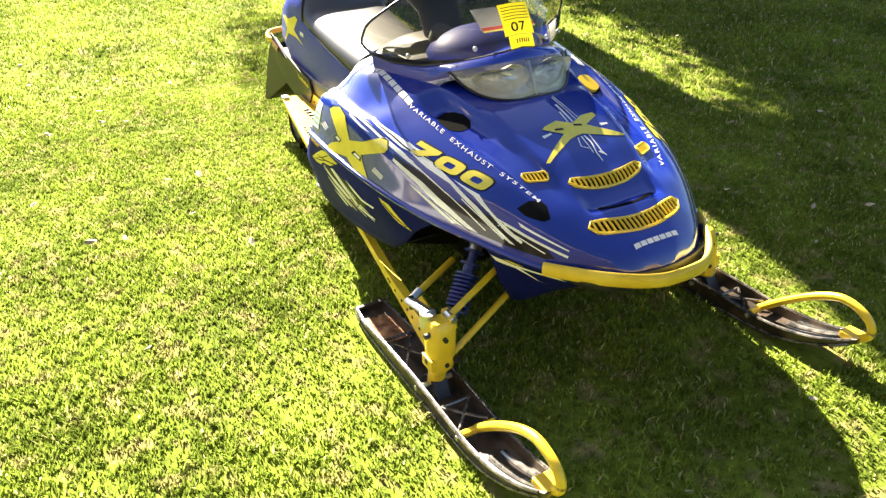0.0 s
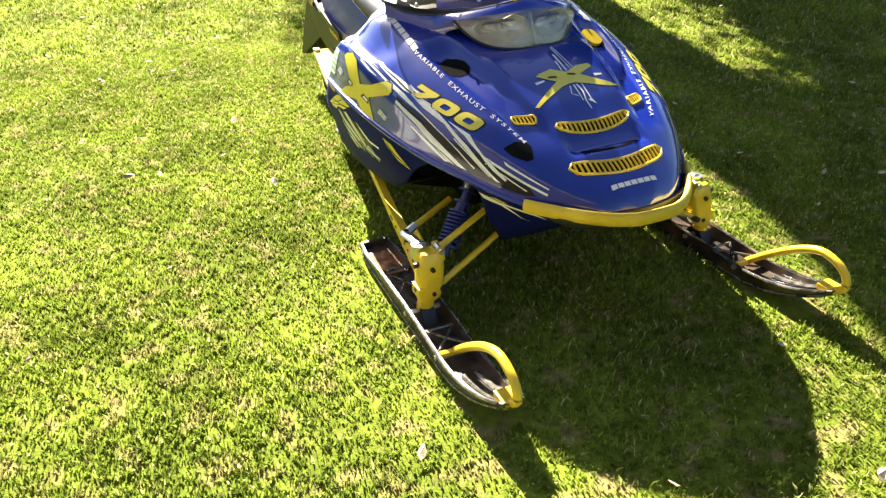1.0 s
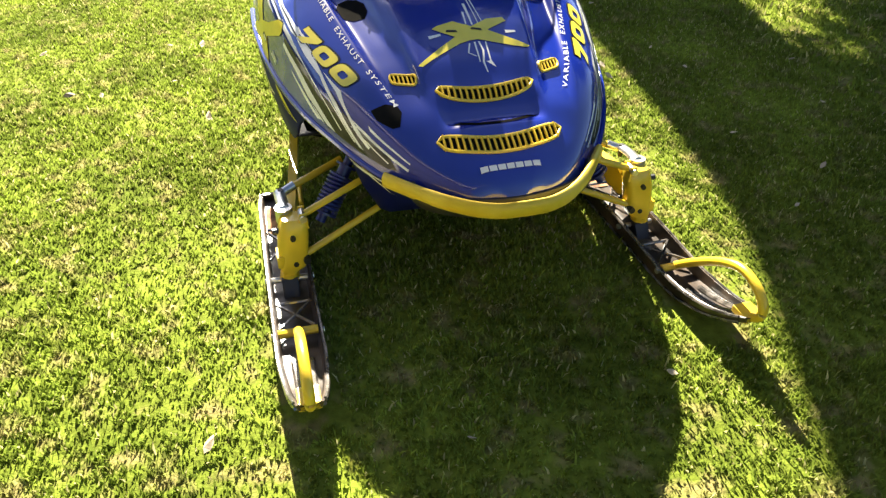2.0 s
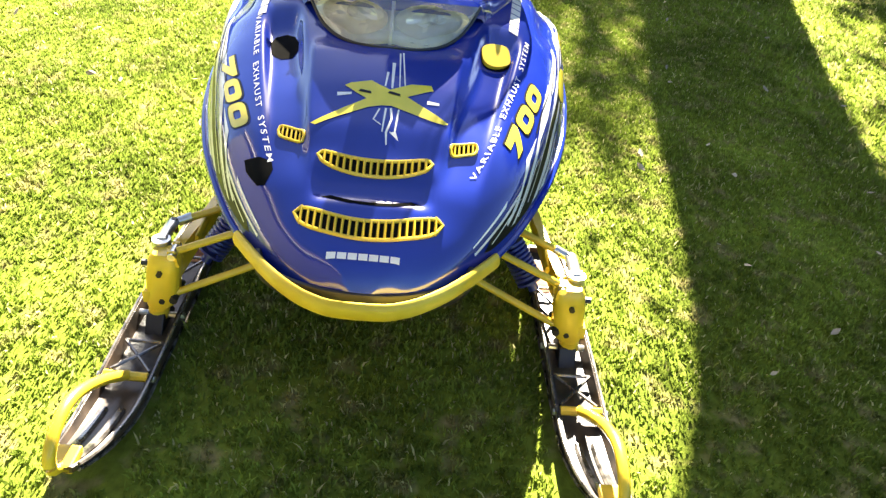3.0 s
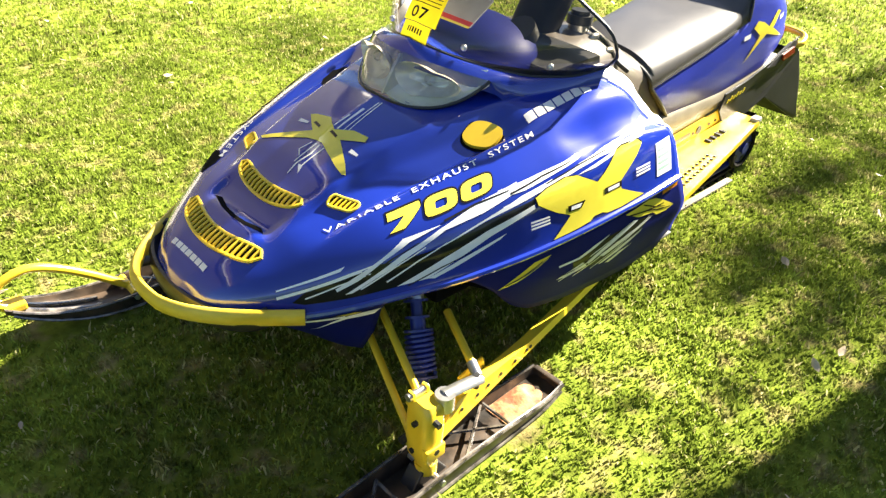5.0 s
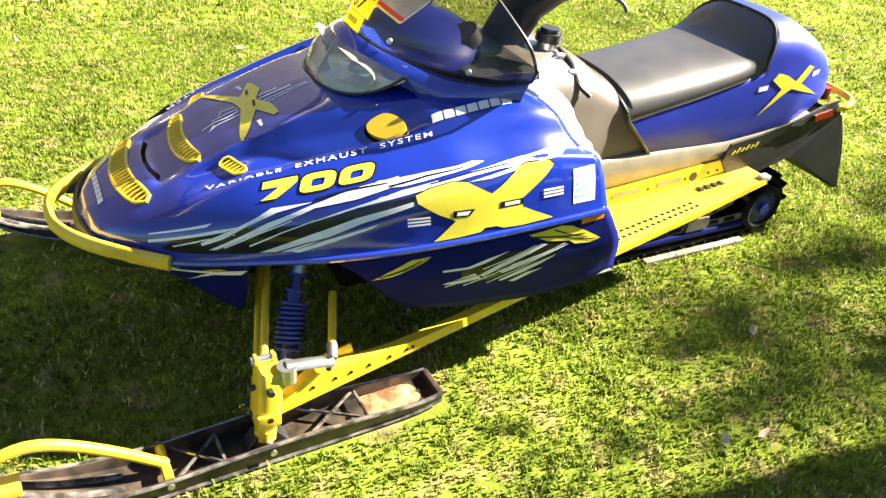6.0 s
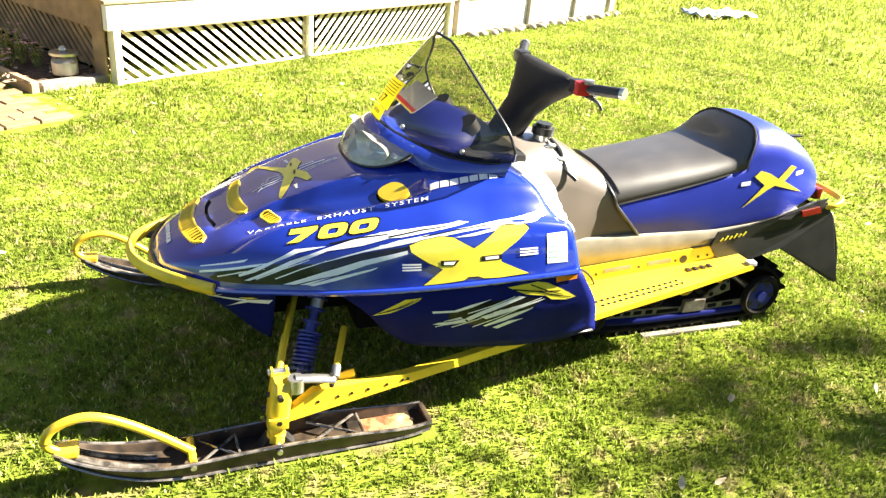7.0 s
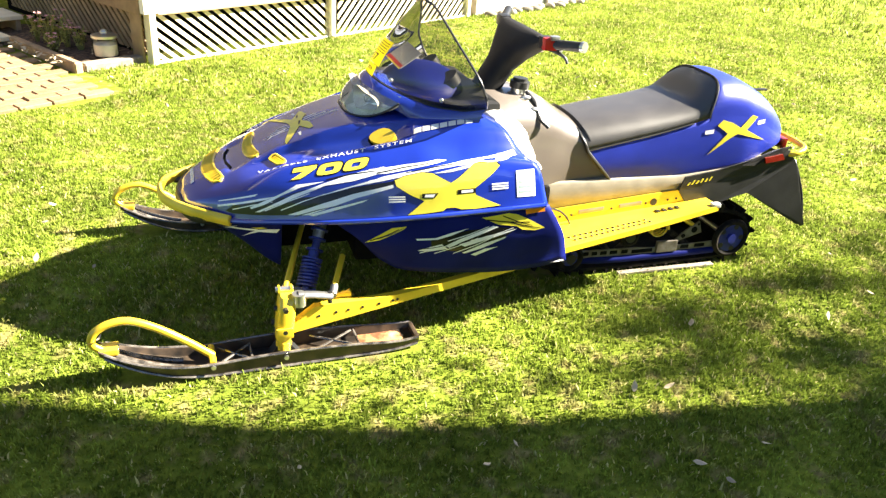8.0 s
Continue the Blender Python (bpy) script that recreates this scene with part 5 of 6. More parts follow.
for view, shape in (("left", CROSS), ("right", CROSS_RIGHT)):
    film(grown(shape, 1.022, 1.035), BLACK_INK, hood, view, lift=0.0014, label="black outline of the cross emblem")
    film(shape, YELLOW_INK, hood, view, lift=0.0020, label="large yellow cross emblem")
MARKS = {"left": (((0.468, 0.528), (0.508, 0.528), (0.468, 0.543), (0.522, 0.545)), ((0.585, 0.540), (0.646, 0.544), (0.585, 0.555), (0.646, 0.559))),
         "right": (((0.701, 0.540), (0.663, 0.530), (0.682, 0.553), (0.649, 0.543)), ((0.583, 0.523), (0.523, 0.513), (0.564, 0.536), (0.522, 0.526)))}
for view in MARKS:
    for a, b, c, d in MARKS[view]:
        film([a, b, d, c], BLACK_INK, hood, view, lift=0.0026)
        q = four(a, b, c, d)
        film([q(0.2, 0.22), q(0.85, 0.22), q(0.85, 0.78), q(0.2, 0.78)], WHITE_INK, hood, view, lift=0.0031)
for view, a, b, c, d in (("left", (0.362, 0.511), (0.415, 0.514), (0.362, 0.534), (0.414, 0.536)), ("left", (0.703, 0.549), (0.760, 0.551), (0.701, 0.574), (0.758, 0.575)),
                         ("right", (0.462, 0.505), (0.410, 0.492), (0.450, 0.520), (0.402, 0.507)), ("right", (0.811, 0.546), (0.773, 0.537), (0.779, 0.566), (0.749, 0.556))):
    bars(3, four(a, b, c, d), WHITE_INK, hood, view, 0.42, upright=False)
for view, du in (("left", 0.0), ("right", 0.042)):
    film([(u + du, v) for u, v in ((0.787, 0.608), (0.855, 0.609), (0.861, 0.521), (0.793, 0.522))], PALE_LABEL, hood, view, lift=0.0016, name="sticker", label="pale registration sticker")
    bars(4, four((0.800 + du, 0.532), (0.850 + du, 0.532), (0.797 + du, 0.598), (0.846 + du, 0.598)), GREEN_INK, hood, view, 0.55, 0.0024, upright=False, name="print_bar")
    film([(0.826, 0.480), (0.898, 0.482), (0.901, 0.464), (0.830, 0.459)], AMBER, sled, view, SIDES, 0.003, "side_marker", "amber side marker")

# model number and the line of lettering above it
LEFT700, RIGHT700 = four((0.062, 0.550), (0.298, 0.607), (0.083, 0.577), (0.321, 0.634)), four((0.338, 0.600), (0.081, 0.549), (0.328, 0.623), (0.075, 0.572))


def digit(kind, along, up):
    """A broad block digit in the unit square, drawn out from its middle: a seven, or a nought with a narrow slot."""
    bm = bmesh.new()
    if kind == "7":
        ring = [(0.0, 1.0), (0.97, 1.0), (1.0, 0.93), (1.0, 0.74), (0.93, 0.62), (0.50, 0.0), (0.06, 0.0), (0.50, 0.64), (0.0, 0.64)]
        face = bm.faces.new([bm.verts.new((0.5 + (x - 0.5) * along, 0.5 + (y - 0.5) * up, 0)) for x, y in ring])
        bmesh.ops.triangulate(bm, faces=[face])
    else:
        rows = []
        for wide, tall, blunt in ((0.5 * along, 0.5 * up, 0.55), (0.185, 0.20, 0.45)):
            row = []
            for k in range(32):
                a = 2 * math.pi * k / 32
                row.append(Vector((0.5 + wide * math.copysign(abs(math.cos(a)) ** blunt, math.cos(a)), 0.5 + tall * math.copysign(abs(math.sin(a)) ** blunt, math.sin(a)), 0)))
            rows.append(row)
        sheet(bm, rows, closed=True)
    return bm


for view, m in (("left", LEFT700), ("right", RIGHT700)):
    for k, kind in enumerate("700"):
        for mat, along, up, lift, label in ((BLACK_INK, 1.09, 1.20, 0.0012, "dark edge of the digit"), (YELLOW_INK, 1.0, 1.0, 0.0020, "broad yellow digit of 700")):
            bm = digit(kind, along, up)
            for q in bm.verts:
                q.co = (*m(0.345 * k + 0.31 * q.co.x, q.co.y), 0)
            part("lettering", drape(bm, SKIN, view, lift), mat, hood, label)
LINES = {-1: curve((-0.031, 0.213), (0.06, 0.253), (0.157, 0.280), (0.299, 0.320), (0.458, 0.350)), 1: curve((-0.031, 0.225), (0.095, 0.271), (0.268, 0.315), (0.341, 0.327), (0.45, 0.344))}


def line_of(side):
    def f(s, t):
        x = -0.031 + 0.489 * (s if side < 0 else 1 - s)
        return (x + 0.004 * t, side * LINES[side](x) - side * 0.0125 * (t - 0.5))
    return f


for side in (-1, 1):
    letters("VARIABLE  EXHAUST  SYSTEM", line_of(side), WHITE_INK, hood, "top", bold=0.006, label="white lettering VARIABLE EXHAUST SYSTEM")
    q = four((0.472, -0.324), (0.674, -0.343), (0.479, -0.299), (0.681, -0.318)) if side < 0 else four((0.707, 0.346), (0.458, 0.348), (0.702, 0.328), (0.465, 0.329))
    bars(7, q, WHITE_INK, hood, "top", 0.14, name="name_bar", label="white bar of the maker's mark")
bars(7, four((-0.245, 0.077), (-0.245, -0.073), (-0.233, 0.077), (-0.233, -0.073)), WHITE_INK, hood, "top", 0.14, name="name_bar", label="white bar of the maker's mark")

# emblem on the ridge
EMBLEM = [(0.047, 0.151), (0.062, 0.129), (0.094, 0.081), (0.120, 0.036), (0.133, 0.059), (0.152, 0.089), (0.160, 0.075), (0.169, 0.029), (0.156, 0.007), (0.147, -0.015), (0.170, -0.062), (0.175, -0.108), (0.161, -0.113), (0.146, -0.081),
          (0.134, -0.055), (0.115, -0.090), (0.096, -0.125), (0.077, -0.152), (0.072, -0.143), (0.078, -0.113), (0.094, -0.061), (0.106, -0.022), (0.104, 0.001), (0.098, 0.029), (0.067, 0.095), (0.043, 0.140)]
for path, w in (([(0.268, -0.029), (0.156, -0.036)], 0.004), ([(0.272, -0.036), (0.160, -0.048)], 0.004), ([(0.232, -0.017), (0.152, -0.019)], 0.008), ([(0.199, -0.006), (0.155, -0.003)], 0.006), ([(0.096, 0.004), (0.067, 0.015), (0.054, -0.003)], 0.004),
                ([(0.099, -0.010), (0.038, -0.007)], 0.005), ([(0.100, -0.021), (0.072, -0.025), (0.037, -0.016), (0.010, -0.019)], 0.005), ([(0.099, -0.039), (0.041, -0.035), (0.023, -0.044), (0.039, -0.024)], 0.004),
                ([(0.128, 0.103), (0.132, 0.071)], 0.010), ([(0.127, -0.101), (0.127, -0.129)], 0.010)):
    film(ribbon(path, w), WHITE_INK, hood, "top", label="thin white stroke")
film(EMBLEM, YELLOW_INK, hood, "top", lift=0.0020, label="yellow cross emblem on the ridge")
for y in (0.040, -0.026):
    film([(0.137, y + 0.016), (0.143, y + 0.012), (0.139, y - 0.012), (0.132, y - 0.014)], BLACK_INK, hood, "top", lift=0.0028)

# slashes on the lower panels
pair([(0.502, 0.384), (0.629, 0.413), (0.735, 0.419), (0.803, 0.407), (0.762, 0.379), (0.694, 0.345), (0.636, 0.325), (0.510, 0.339)], BLACK_INK, sled, SIDES, 0.0010, label="black brush stripe")
for outline in ([(0.452, 0.388), (0.518, 0.389), (0.569, 0.406), (0.628, 0.420), (0.571, 0.396), (0.525, 0.382), (0.456, 0.381)],
                [(0.554, 0.357), (0.598, 0.380), (0.715, 0.425), (0.735, 0.419), (0.612, 0.370), (0.569, 0.347)],
                [(0.460, 0.339), (0.501, 0.353), (0.541, 0.364), (0.564, 0.343), (0.500, 0.334)],
                [(0.618, 0.323), (0.690, 0.358), (0.768, 0.381), (0.763, 0.374), (0.684, 0.337), (0.626, 0.318)],
                [(0.650, 0.312), (0.697, 0.335), (0.744, 0.340), (0.712, 0.327), (0.668, 0.305)],
                [(0.602, 0.360), (0.696, 0.388), (0.803, 0.407), (0.784, 0.399), (0.699, 0.373), (0.623, 0.349)]):
    pair(outline, WHITE_INK, sled, SIDES, 0.0018, label="white brush streak")
pair([(0.672, 0.457), (0.766, 0.468), (0.800, 0.461), (0.852, 0.435), (0.910, 0.401), (0.874, 0.394), (0.824, 0.401), (0.801, 0.417), (0.733, 0.428)], YELLOW_INK, sled, SIDES, 0.0022, label="yellow slash")
pair([(0.290, 0.366), (0.322, 0.392), (0.373, 0.428), (0.419, 0.434), (0.411, 0.424), (0.380, 0.406), (0.334, 0.380)], YELLOW_INK, sled, SIDES, 0.0018, label="yellow slash")
# finer scratches across the slashes
for a, b, w, mt in (((0.470, 0.330), (0.600, 0.372), 0.0040, WHITE_INK), ((0.520, 0.326), (0.665, 0.382), 0.0036, WHITE_INK), ((0.585, 0.322), (0.740, 0.392), 0.0036, WHITE_INK), ((0.560, 0.376), (0.700, 0.424), 0.0034, WHITE_INK),
                    ((0.640, 0.374), (0.790, 0.412), 0.0032, WHITE_INK), ((0.470, 0.347), (0.560, 0.360), 0.0030, BLACK_INK), ((0.690, 0.448), (0.850, 0.428), 0.0045, BLACK_INK), ((0.745, 0.460), (0.860, 0.414), 0.0036, BLACK_INK),
                    ((0.760, 0.438), (0.890, 0.402), 0.0040, BLACK_INK), ((0.305, 0.376), (0.395, 0.424), 0.0034, BLACK_INK), ((0.325, 0.384), (0.412, 0.430), 0.0026, BLUE_LOW)):
    pair(ribbon([a, ((a[0] + b[0]) / 2, (a[1] + b[1]) / 2 - 0.003), b], w), mt, sled, SIDES, 0.0028, label="hairline scratch of the graphics")
# zigzag streaks on the front belly pan
pair([(-0.152, 0.350), (-0.103, 0.380), (-0.121, 0.365), (-0.045, 0.377), (-0.040, 0.371), (-0.068, 0.366), (-0.125, 0.358)], WHITE_INK, sled, PAN, 0.0018, label="white brush streak")
pair([(-0.097, 0.326), (-0.066, 0.358), (-0.045, 0.374), (-0.012, 0.384), (0.026, 0.390), (0.016, 0.371), (-0.039, 0.366), (-0.066, 0.351)], WHITE_INK, sled, PAN, 0.0022, label="white brush streak")
pair([(-0.064, 0.381), (-0.031, 0.391), (-0.014, 0.389), (-0.040, 0.379)], YELLOW_INK, sled, PAN, 0.0026, label="yellow slash")

# cross on the seat
both_ways([(1.746, 0.519), (1.822, 0.606), (1.768, 0.640), (1.790, 0.662), (1.836, 0.650), (1.880, 0.628), (1.930, 0.678), (1.960, 0.668), (1.912, 0.618), (2.020, 0.568), (1.935, 0.588), (1.872, 0.603), (1.842, 0.588)], YELLOW_INK, seat, SEAT, 0.0020, 1.87, "yellow cross emblem on the seat side")
for u, v in ((1.735, 0.615), (1.985, 0.645)):
    pair([(u - 0.02, v - 0.010), (u + 0.02, v - 0.006), (u + 0.02, v + 0.010), (u - 0.02, v + 0.006)], WHITE_INK, seat, SEAT, 0.0018)
for side in (-1, 1):
    for k in range(6):
        bm = bmesh.new()
        x, z = 1.672 + 0.020 * k, 0.396 + 0.003 * k
        prism(bm, [(x, side * 0.2205, z), (x + 0.006, side * 0.2205, z), (x + 0.016, side * 0.2205, z + 0.012 + 0.005 * (k % 2)), (x + 0.009, side * 0.2205, z + 0.013 + 0.005 * (k % 2))], (0, side * 0.002, 0))
        part("marking", bm, YELLOW_INK, sled, "small yellow mark on the tunnel", smooth=False)


# yellow slatted grilles
def grille(name, mid, half_y, half_x, slats, label, centre=0.0, view_side=1):
    """A crescent vent let into the hood: dark backing, round frame, upright slats; mid(v) is its centre line."""
    g = new(name)
    g.parent = sled
    tagged(g, label)
    n = 26
    upper = [(mid(v) + half_x * (1 - abs(v) ** 8) ** 0.5 + 0.0, centre + view_side * v * half_y) for v in [-1 + 2 * i / n for i in range(n + 1)]]
    lower = [(mid(v) - half_x * (1 - abs(v) ** 8) ** 0.5, centre + view_side * v * half_y) for v in [-1 + 2 * i / n for i in range(n + 1)]]
    ring = upper + lower[::-1][1:-1]
    deep = 0.0050 if slats > 8 else 0.0030
    film(ring, DARK, g, "top", lift=0.0008, name="backing")
    bm = bmesh.new()
    tube(bm, [lay(SKIN, "top", u, v, 0.0022) for u, v in ring], 0.0042 if slats > 8 else 0.0034, 8, closed=True)
    part("frame", bm, YELLOW, g, "yellow grille frame")
    for k in range(slats):
        v = -1 + 2 * (k + 1) / (slats + 1)
        a = lay(SKIN, "top", mid(v) - half_x * 0.95, centre + view_side * v * half_y, 0.0016)
        c = lay(SKIN, "top", mid(v), centre + view_side * v * half_y, 0.0028)
        b = lay(SKIN, "top", mid(v) + half_x * 0.95, centre + view_side * v * half_y, 0.0016)
        part("slat", tube(bmesh.new(), [a, c, b], deep, 8, flat=half_y / slats * 0.40 / deep), YELLOW, g)
    return g


grille("grille", lambda v: -0.185 + 0.036 * v * v, 0.154, 0.0195, 20, "wide yellow slatted lower hood grille")
grille("grille", lambda v: -0.044 + 0.021 * v * v, 0.124, 0.0150, 16, "wide yellow slatted upper hood grille")
for side in (-1, 1):
    grille("vent", lambda v: 0.040 + 0.013 * v, 0.031, 0.0145, 5, "small yellow slatted side vent", centre=side * 0.191, view_side=side)
plug = [(0.334, 0.236), (0.357, 0.226), (0.392, 0.227), (0.418, 0.250), (0.432, 0.288), (0.420, 0.303), (0.374, 0.308), (0.348, 0.290), (0.330, 0.260)]
plug = [(0.380 + 0.78 * (p[0] - 0.380), 0.268 + 0.90 * (p[1] - 0.268)) for p in spline([(u, v, 0) for u, v in plug], 4, closed=True)]
seat_of = [lay(SKIN, "top", u, -v, 0.0) for u, v in plug]
middle = sum(seat_of, Vector()) / len(seat_of)
tilt = Vector((-0.42, -0.30, 1)).normalized()
cap_ring = [Vector((p.x, p.y, middle.z + 0.013 - ((p.x - middle.x) * tilt.x + (p.y - middle.y) * tilt.y) / tilt.z)) for p in seat_of]
bm = bmesh.new()
prism(bm, cap_ring, tilt * -0.030)
part("air_plug", bm, YELLOW, sled, "solid yellow plug in the hood's duct", bevel=0.004)
# flat dark films stand in for the shade in recess, inlets and slit
film([(0.380 + 1.10 * (u - 0.380), -0.268 + 1.10 * (0.268 - v)) for u, v in plug], DARK, sled, "top", lift=0.001, name="plug_recess")
film([(0.298, 0.234), (0.318, 0.222), (0.350, 0.226), (0.382, 0.240), (0.398, 0.262), (0.394, 0.290), (0.368, 0.300), (0.325, 0.288), (0.302, 0.262)], DARK, sled, "top", lift=0.0012, name="air_inlet", label="black film for the shade in the hood's open air inlet")
film([(-0.013, 0.285), (-0.018, 0.250), (-0.030, 0.222), (-0.049, 0.216), (-0.082, 0.228), (-0.078, 0.245), (-0.056, 0.264), (-0.040, 0.276)], DARK, sled, "top", lift=0.0012, name="air_inlet", label="black film for the shade in the hood's triangular air inlet")
film([(-0.112, 0.105), (-0.105, 0.085), (-0.118, 0.04), (-0.122, 0.0), (-0.118, -0.04), (-0.105, -0.085), (-0.112, -0.105), (-0.127, -0.05), (-0.131, 0.0), (-0.127, 0.05)], DARK, hood, "top", lift=0.0010, name="scoop_slit")


# yellow trail sticker on the windshield
def on_shield(y, h, lift=0.003):
    a = y / shield_half(h)
    p = shield_point(a, h)
    e, f = shield_point(a + 0.02, h) - p, shield_point(a, h + 0.02) - p
    n = e.cross(f).normalized()
    return p + n * (lift if n.x < 0 else -lift)


def shield_label(y0, y1, h0, h1, mat, lift, tilt=0.0):
    bm = bmesh.new()
    sheet(bm, [[on_shield(y0 + (y1 - y0) * i / 5, h0 + (h1 - h0) * j / 6 + tilt * (i / 5 - 0.5), lift) for i in range(6)] for j in range(7)])
    return bm


sticker = part("trail_sticker", shield_label(-0.060, 0.045, 0.135, 0.45, STICKER, 0.003), STICKER, shield, "yellow sticker lettered 07 on the windshield")
part("lower_sticker", shield_label(-0.050, 0.036, -0.005, 0.130, STICKER, 0.0036), STICKER, shield, "yellow lower sticker with small print")
for k, digit in enumerate("07"):
    font = bpy.data.curves.new("text", "FONT")
    font.body, font.offset = digit, 0.015
    tmp = bpy.data.objects.new("text", font)
    me = bpy.data.meshes.new_from_object(tmp)
    bpy.data.objects.remove(tmp)
    bm = bmesh.new()
    bm.from_mesh(me)
    lo = [min(q.co[n] for q in bm.verts) for n in (0, 1)]
    hi = [max(q.co[n] for q in bm.verts) for n in (0, 1)]
    for q in bm.verts:
        s, t = (q.co.x - lo[0]) / (hi[0] - lo[0]), (q.co.y - lo[1]) / (hi[1] - lo[1])
        q.co = on_shield(0.022 - 0.027 * k - 0.023 * s, 0.165 + 0.095 * t, 0.0050)
    part("lettering", bm, BLACK_INK, sticker, "black digit of 07")
for k in range(5):
    part("print_bar", shield_label(-0.052, 0.038, 0.29 + 0.03 * k, 0.297 + 0.03 * k, BLACK_INK, 0.0045), BLACK_INK, sticker)
for k in range(6):
    part("print_bar", shield_label(-0.030 + 0.008 * k, -0.0255 + 0.008 * k, 0.045, 0.090, BLACK_INK, 0.0045), BLACK_INK, sticker)


# ---- ground, lawn ----
bm = bmesh.new()
ticks = [-400, -120, -40, -15, -8] + [-6 + 0.5 * i for i in range(33)] + [14, 22, 45, 120, 400]
sheet(bm, [[Vector((x, y, 0.012 * noise.noise((x * 0.6, y * 0.6, 3.0)) * (abs(x) > 3 or abs(y) > 3))) for y in ticks] for x in ticks])
ground = part("ground", bm, SOIL)
tagged(ground, "sunlit yellow-green lawn with thin patches", "lawn", kind="structure")

ALONG = Vector((0.842, 0.540, 0.0)).normalized()        # the run of the deck's front
INTO = Vector((-ALONG.y, ALONG.x, 0.0))
CORNER = Vector((-0.49, 3.47, 0.0))


def deck_at(s, q, z=0.0):
    return CORNER + ALONG * s + INTO * q + Vector((0, 0, z))


def grass(name, x0, x1, y0, y1, count, tall, wide, seed, hole=None):
    """Short bent blades strewn over a rectangle, none under the runners, the track, the deck or the paving."""
    rng = np.random.default_rng(seed)
    x, y = rng.uniform(x0, x1, count), rng.uniform(y0, y1, count)
    heads = count // 9
    hx, hy, own = rng.uniform(x0, x1, heads), rng.uniform(y0, y1, heads), rng.integers(0, heads, count)
    loose = rng.uniform(0, 1, count) < 0.45
    x = np.where(loose, x, hx[own] + rng.normal(0, 0.45 * tall, count))
    y = np.where(loose, y, hy[own] + rng.normal(0, 0.45 * tall, count))
    x, y = np.clip(x, x0, x1), np.clip(y, y0, y1)
    keep = np.ones(count, bool)
    for yc in (-0.522, 0.530):
        keep &= ~((abs(y - yc) < 0.068) & (x > -0.50) & (x < 0.49))
    keep &= ~((abs(y) < 0.20) & (x > 1.0) & (x < 2.06))
    rx, ry = x - CORNER.x, y - CORNER.y
    s, q = rx * ALONG.x + ry * ALONG.y, rx * INTO.x + ry * INTO.y
    keep &= ~((q > -0.02) & (s > -0.02) & (s < 8.0)) & ~((s < 0.02) & (s > -0.56) & (q > 0.10)) & ~((s < -0.50) & (q > -0.6 + 0.05 * np.sin(9 * s)))
    keep &= ~(((x - 6.2) ** 2 + (y + 2.7) ** 2) < 1.75 ** 2)
    if hole:
        keep &= ~((x > hole[0]) & (x < hole[1]) & (y > hole[2]) & (y < hole[3]))
    field = np.sin(x * 5.1 + 1.3 * np.sin(y * 3.7)) * np.sin(y * 4.3 + 1.7 * np.sin(x * 2.9)) + 0.6 * np.sin(x * 13 + 2 * np.sin(y * 11)) * np.sin(y * 12.1)
    keep &= rng.uniform(-1.9, 1.2, count) < field * 0.55 + 0.45
    x, y, field = x[keep], y[keep], field[keep]
    n = len(x)
    h = tall * rng.uniform(0.45, 1.25, n) * (1 + 0.22 * field) * np.where(rng.uniform(0, 1, n) < 0.05, 1.7, 1.0)
    w = wide * rng.uniform(0.6, 1.3, n)
    turn, lean_to = rng.uniform(0, 2 * np.pi, n), rng.uniform(0, 2 * np.pi, n)
    lean = h * rng.uniform(0.12, 0.95, n)
    cx, cy, lx, ly = np.cos(turn) * w / 2, np.sin(turn) * w / 2, np.cos(lean_to) * lean, np.sin(lean_to) * lean
    zero = np.zeros(n)
    pts = np.stack([np.stack([x - cx, y - cy, zero], 1), np.stack([x + cx, y + cy, zero], 1),
                    np.stack([x + lx * 0.35 + cx * 0.8, y + ly * 0.35 + cy * 0.8, h * 0.62], 1), np.stack([x + lx * 0.35 - cx * 0.8, y + ly * 0.35 - cy * 0.8, h * 0.62], 1),
                    np.stack([x + lx, y + ly, h * 0.95], 1)], 1).reshape(-1, 3)
    base = np.arange(n)[:, None] * 5
    loops = np.concatenate([base + 0, base + 1, base + 2, base + 3, base + 3, base + 2, base + 4], 1).reshape(-1)
    me = bpy.data.meshes.new(name)
    me.vertices.add(len(pts))
    me.vertices.foreach_set("co", pts.astype(np.float32).ravel())
    me.loops.add(len(loops))
    me.loops.foreach_set("vertex_index", loops.astype(np.int32))
    me.polygons.add(2 * n)
    start = (np.arange(n)[:, None] * 7 + np.array([[0, 4]])).reshape(-1)
    me.polygons.foreach_set("loop_start", start.astype(np.int32))
    me.update(calc_edges=True)
    me.validate()
    me.materials.append(BLADE)
    ob = new(name, me)
    return tagged(ob, "short sunlit lawn grass, green to straw yellow", "grass", kind="stuff")


grass("lawn_grass", -1.5, 3.4, -1.9, 2.5, 440000, 0.0160, 0.0060, 1)
grass("lawn_grass", -3.2, 7.0, -5.6, 7.2, 600000, 0.0255, 0.0096, 2, hole=(-1.5, 3.4, -1.9, 2.5))
grass("lawn_grass", -1.0, 16.0, -6.0, 18.0, 170000, 0.065, 0.018, 3, hole=(-3.2, 7.0, -5.6, 7.2))

